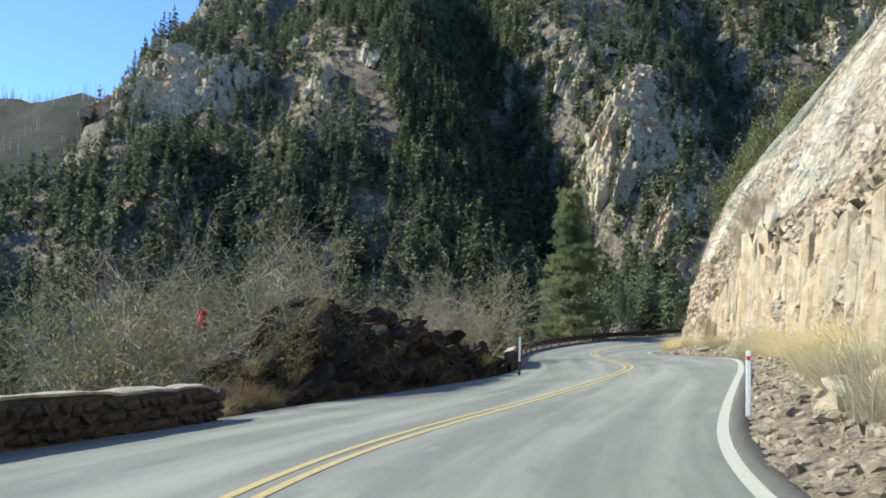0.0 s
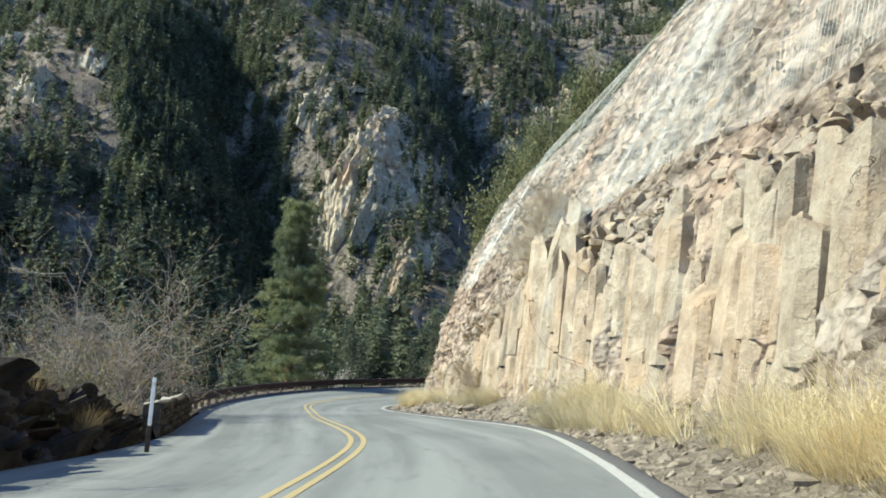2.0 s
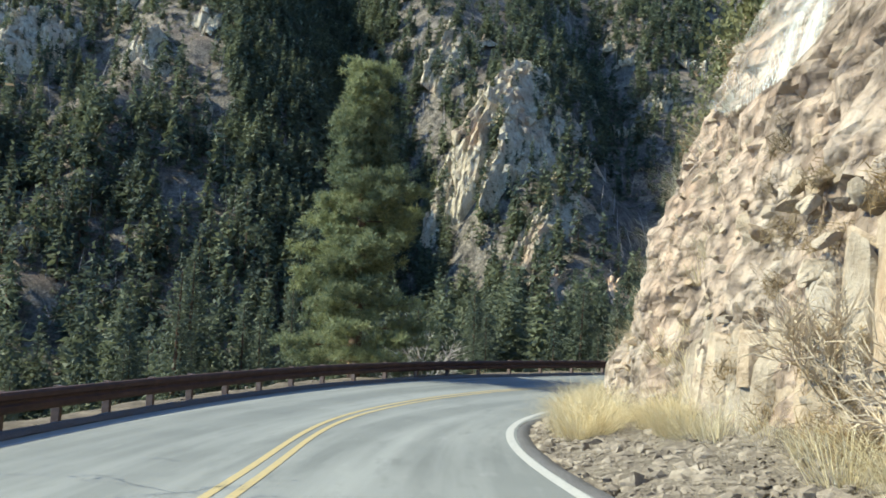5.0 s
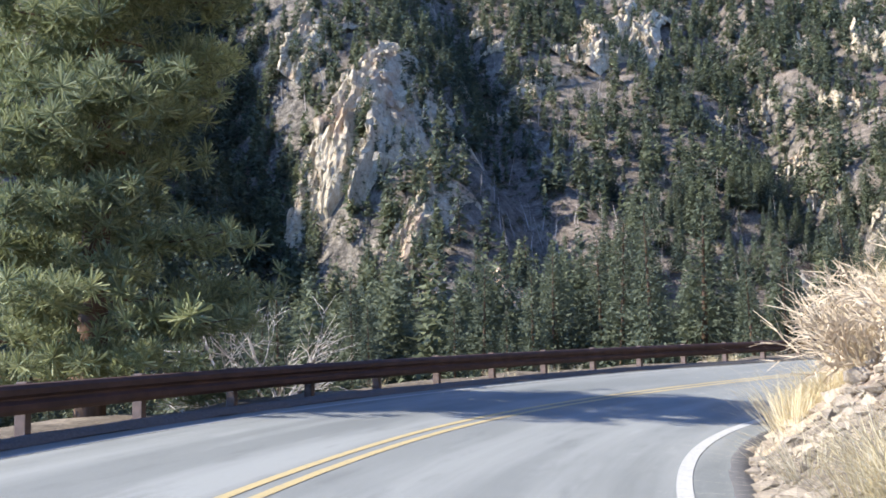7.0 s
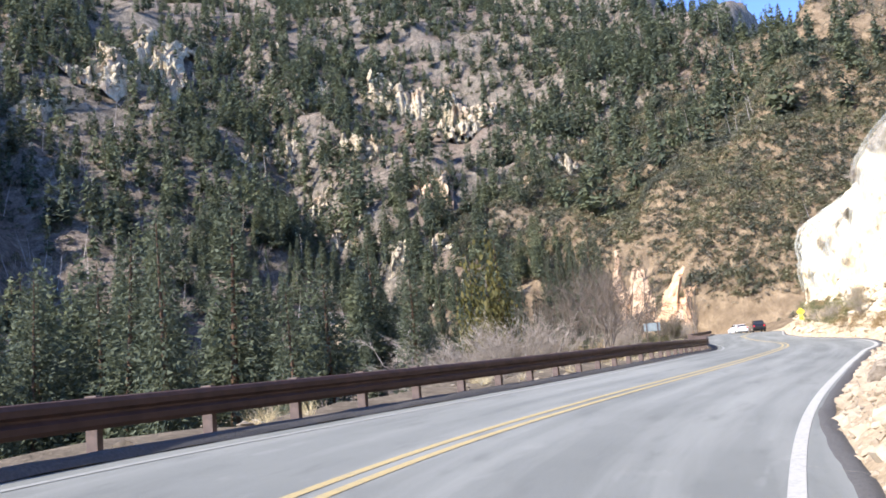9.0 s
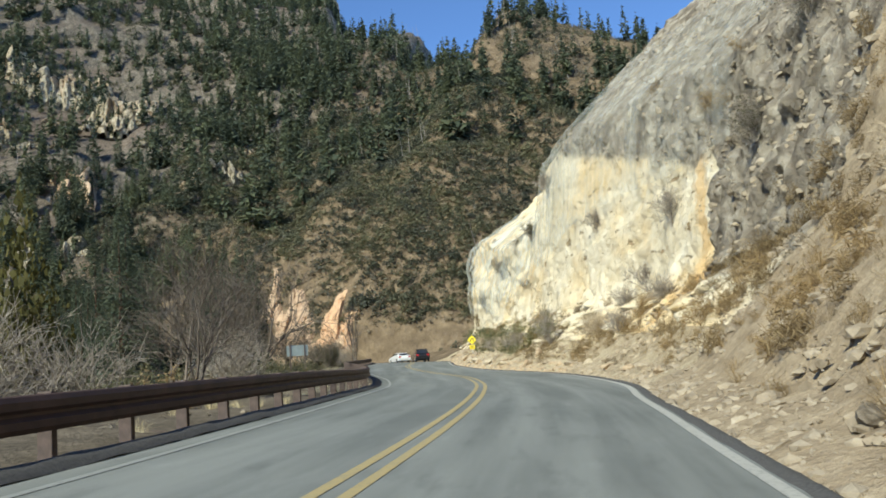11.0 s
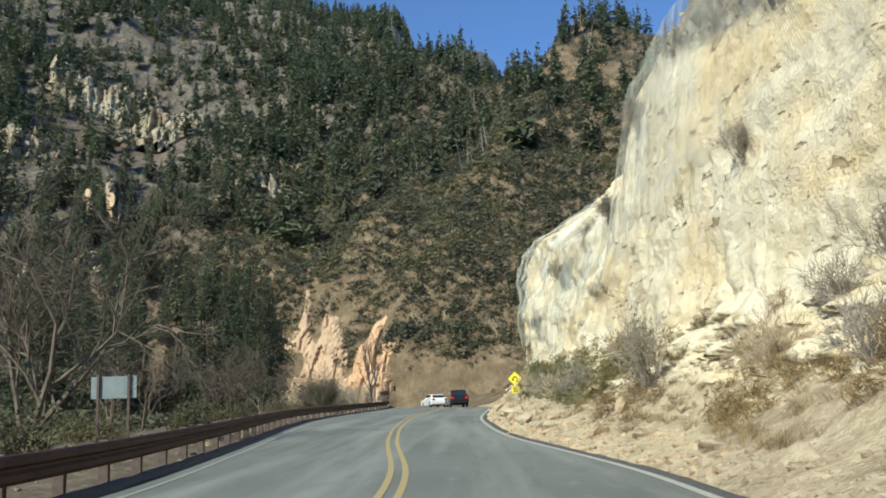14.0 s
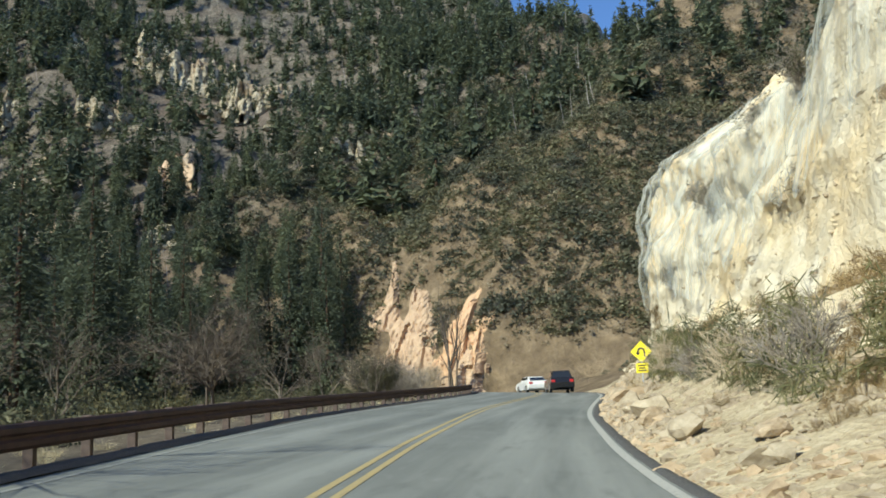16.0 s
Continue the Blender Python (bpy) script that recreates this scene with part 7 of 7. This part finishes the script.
# ---- signs ----
def flat_bm(points, y):
    bm = bmesh.new()
    vs_ = [bm.verts.new((x, y, z)) for x, z in points]
    f = bm.faces.new(vs_)
    out = bmesh.ops.extrude_face_region(bm, geom=[f])
    bmesh.ops.translate(bm, verts=[v for v in out["geom"] if isinstance(v, bmesh.types.BMVert)], vec=(0, 0.006, 0))
    bmesh.ops.recalc_face_normals(bm, faces=bm.faces[:])
    return bm


def bend_sign(s, d):
    t = anchor("warning_sign", pose(*place(s, d, 0.25), 0, 0, heading(s) - 90 - 4), "yellow diamond hairpin-bend sign with a plate below, on a post", "road sign")
    part("post", box_bm(0.05, 0.05, 3.0, 0.006, (0, 0.05, 0.7)), ZINC, t)
    c, a = 1.95, 0.43
    panel = part("panel", flat_bm([(-a, c), (0, c - a), (a, c), (0, c + a)], 0.0), SIGNY, t, "yellow diamond panel")
    k = a / 0.54
    arc = [(0.13 * k * math.cos(q), 0.13 * k * math.sin(q)) for q in np.linspace(0, math.pi, 12)]
    inner = [(x * 0.55, z * 0.55) for x, z in arc[::-1]]
    part("arrow", flat_bm([(0.2 * k, c - 0.24 * k), *[(x * 1.5, z * 1.6 + c) for x, z in arc], (-0.2 * k, c - 0.05 * k), (-0.12 * k, c - 0.05 * k), *[(x * 1.6, z * 1.6 + c) for x, z in inner], (0.12 * k, c - 0.24 * k)], -0.01), BLACK, panel, "black hairpin arrow")
    part("arrow_head", flat_bm([(-0.27 * k, c - 0.04 * k), (-0.16 * k, c - 0.2 * k), (-0.05 * k, c - 0.04 * k)], -0.011), BLACK, panel)
    plate = part("plate", flat_bm([(-0.24, 1.1), (0.24, 1.1), (0.24, 1.48), (-0.24, 1.48)], 0.0), SIGNY, t, "yellow advisory plate")
    for z, w in ((1.39, 0.16), (1.29, 0.12), (1.19, 0.16)):
        part("bar", flat_bm([(-w, z - 0.025), (w, z - 0.025), (w, z + 0.025), (-w, z + 0.025)], -0.009), BLACK, plate)
    return t


bend_sign(193.5, 2.45)


def board_sign(x, y, z):
    t = anchor("sign_board", pose(x, y, z, 0, 0, heading(161) - 90 + 6), "grey metal board on two posts, seen from behind", "road sign")
    part("panel", box_bm(1.25, 0.02, 0.62, 0.004, (0, 0, 1.75)), BOARD, t)
    for px_ in (-0.42, 0.42):
        part("post", box_bm(0.07, 0.07, 2.4, 0.006, (px_, -0.06, 0.9)), POSTWOOD, t)
    return t


board_sign(85.1, 126.1, gz(85.1, 126.1))


# ---- cars ----
CAR_GLASS = mat_plain("dark_car_glass", (0.02, 0.022, 0.025), 0.08, 0, 0.6, 0.1)
TYRE = mat_plain("tyre_rubber", (0.02, 0.02, 0.02), 0.8)
RIM = mat_plain("alloy_rim", (0.5, 0.5, 0.5), 0.35, 0.8)
HEAD = mat_plain("headlamp_lens", (0.8, 0.8, 0.78), 0.15)
TAIL = mat_plain("tail_lamp_lens", (0.4, 0.02, 0.02), 0.25)


def slab(outline, w0, w1, bevel):
    """A body side outline (y, z, narrowing 0..1), given width, bevelled."""
    bm = bmesh.new()
    rows = []
    for sx in (-1, 1):
        rows.append([bm.verts.new((sx * (w0 * (1 - q) + w1 * q), y, z)) for y, z, q in outline])
    bm.faces.new(rows[0])
    bm.faces.new(rows[1][::-1])
    n = len(outline)
    for i in range(n):
        bm.faces.new([rows[0][i], rows[1][i], rows[1][(i + 1) % n], rows[0][(i + 1) % n]])
    bmesh.ops.recalc_face_normals(bm, faces=bm.faces[:])
    bmesh.ops.bevel(bm, geom=bm.edges[:], offset=bevel, segments=2, affect="EDGES", profile=0.6)
    return bm


def car(s, d, back, paint, label, tall):
    m = pose(*place(s, d, 0.0), 0, 0, heading(s) - 90 + (180 if back else 0))
    t = anchor("car", m, label, "car", "cars on the road")
    body = part("body", slab([(2.2, 0.35, 0), (2.25, 0.62, 0), (2.1, 0.82, 0.1), (1.0, 0.98, 0.15), (-2.1, 1.0 + 0.05 * tall, 0.1), (-2.25, 0.7, 0), (-2.2, 0.35, 0), (-1.8, 0.24, 0), (1.8, 0.24, 0)], 0.9, 0.82, 0.05), paint, t)
    top = 1.42 + 0.22 * tall
    cab = part("cabin", slab([(1.05, 0.94, 0), (0.35, top - 0.04, 1), (-0.2, top, 1), (-1.3 - 0.4 * tall, top - 0.05, 1), (-2.0, 0.98, 0)], 0.8, 0.62, 0.04), paint, t)
    part("windscreen", slab([(1.02, 0.99, 0), (0.42, top - 0.1, 1), (0.36, top - 0.1, 1), (0.96, 0.99, 0)], 0.72, 0.57, 0.005), CAR_GLASS, cab, "dark windscreen")
    for sx in (-1, 1):
        part("side_window", box_bm(0.02, 1.9, (top - 1.0) * 0.62, 0.008, (sx * 0.725, -0.4, (top + 1.0) / 2)), CAR_GLASS, cab)
        part("headlamp", box_bm(0.34, 0.06, 0.13, 0.02, (sx * 0.66, 2.21, 0.7)), HEAD, t)
        part("tail_lamp", box_bm(0.3, 0.06, 0.2, 0.02, (sx * 0.68, -2.22, 0.82)), TAIL, t)
        for y in (1.35, -1.35):
            wheel = new("wheel")
            wheel.parent = t
            wheel.location = (sx * 0.8, y, 0.33)
            for nm, rr, ww, mt in (("tyre", 0.33, 0.2, TYRE), ("rim", 0.21, 0.215, RIM)):
                bm = bmesh.new()
                bmesh.ops.create_cone(bm, cap_ends=True, segments=20, radius1=rr, radius2=rr, depth=ww, matrix=Matrix.Rotation(math.pi / 2, 4, "Y"))
                part(nm, bm, mt, wheel)
    part("bumper", box_bm(1.6, 0.08, 0.22, 0.03, (0, 2.2, 0.42)), TYRE, body)
    part("rear_window", slab([(-1.42 - 0.4 * tall, top - 0.12, 1), (-1.98, 1.06, 0), (-2.02, 1.06, 0), (-1.5 - 0.4 * tall, top - 0.12, 1)], 0.7, 0.56, 0.004), CAR_GLASS, cab)
    return t


car(228.5, float(at(RC, 228.5)) + 1.9, False, mat_plain("black_car_paint", (0.012, 0.012, 0.014), 0.25, 0, 0.6, 0.05), "black sport utility car driving away on the road", 1)
car(240, float(at(RC, 240)) + 1.9, False, mat_plain("white_car_paint", (0.72, 0.72, 0.7), 0.3, 0, 0.6, 0.03), "white sedan driving away round the bend", 0)


# ---- red cloth caught in the shrub ----
bm = bmesh.new()
bmesh.ops.create_grid(bm, x_segments=8, y_segments=8, size=0.16)
for v in bm.verts:
    n_ = noise.noise(v.co * 9)
    v.co = Vector((v.co.x * 0.7 + 0.05 * n_, 0.08 * math.sin(v.co.x * 20) + 0.05 * n_, v.co.y * 1.3))
me = bpy.data.meshes.new("red_cloth")
bm.to_mesh(me)
bm.free()
me.materials.append(REDCLOTH)
ob = tagged(new("red_cloth", me), "bright red cloth caught in the bare shrub", "cloth")
ob.matrix_world = pose(-3.2, 24.2, 1.65, 0, 0, 20)
ob.modifiers.new("thick", "SOLIDIFY").thickness = 0.006
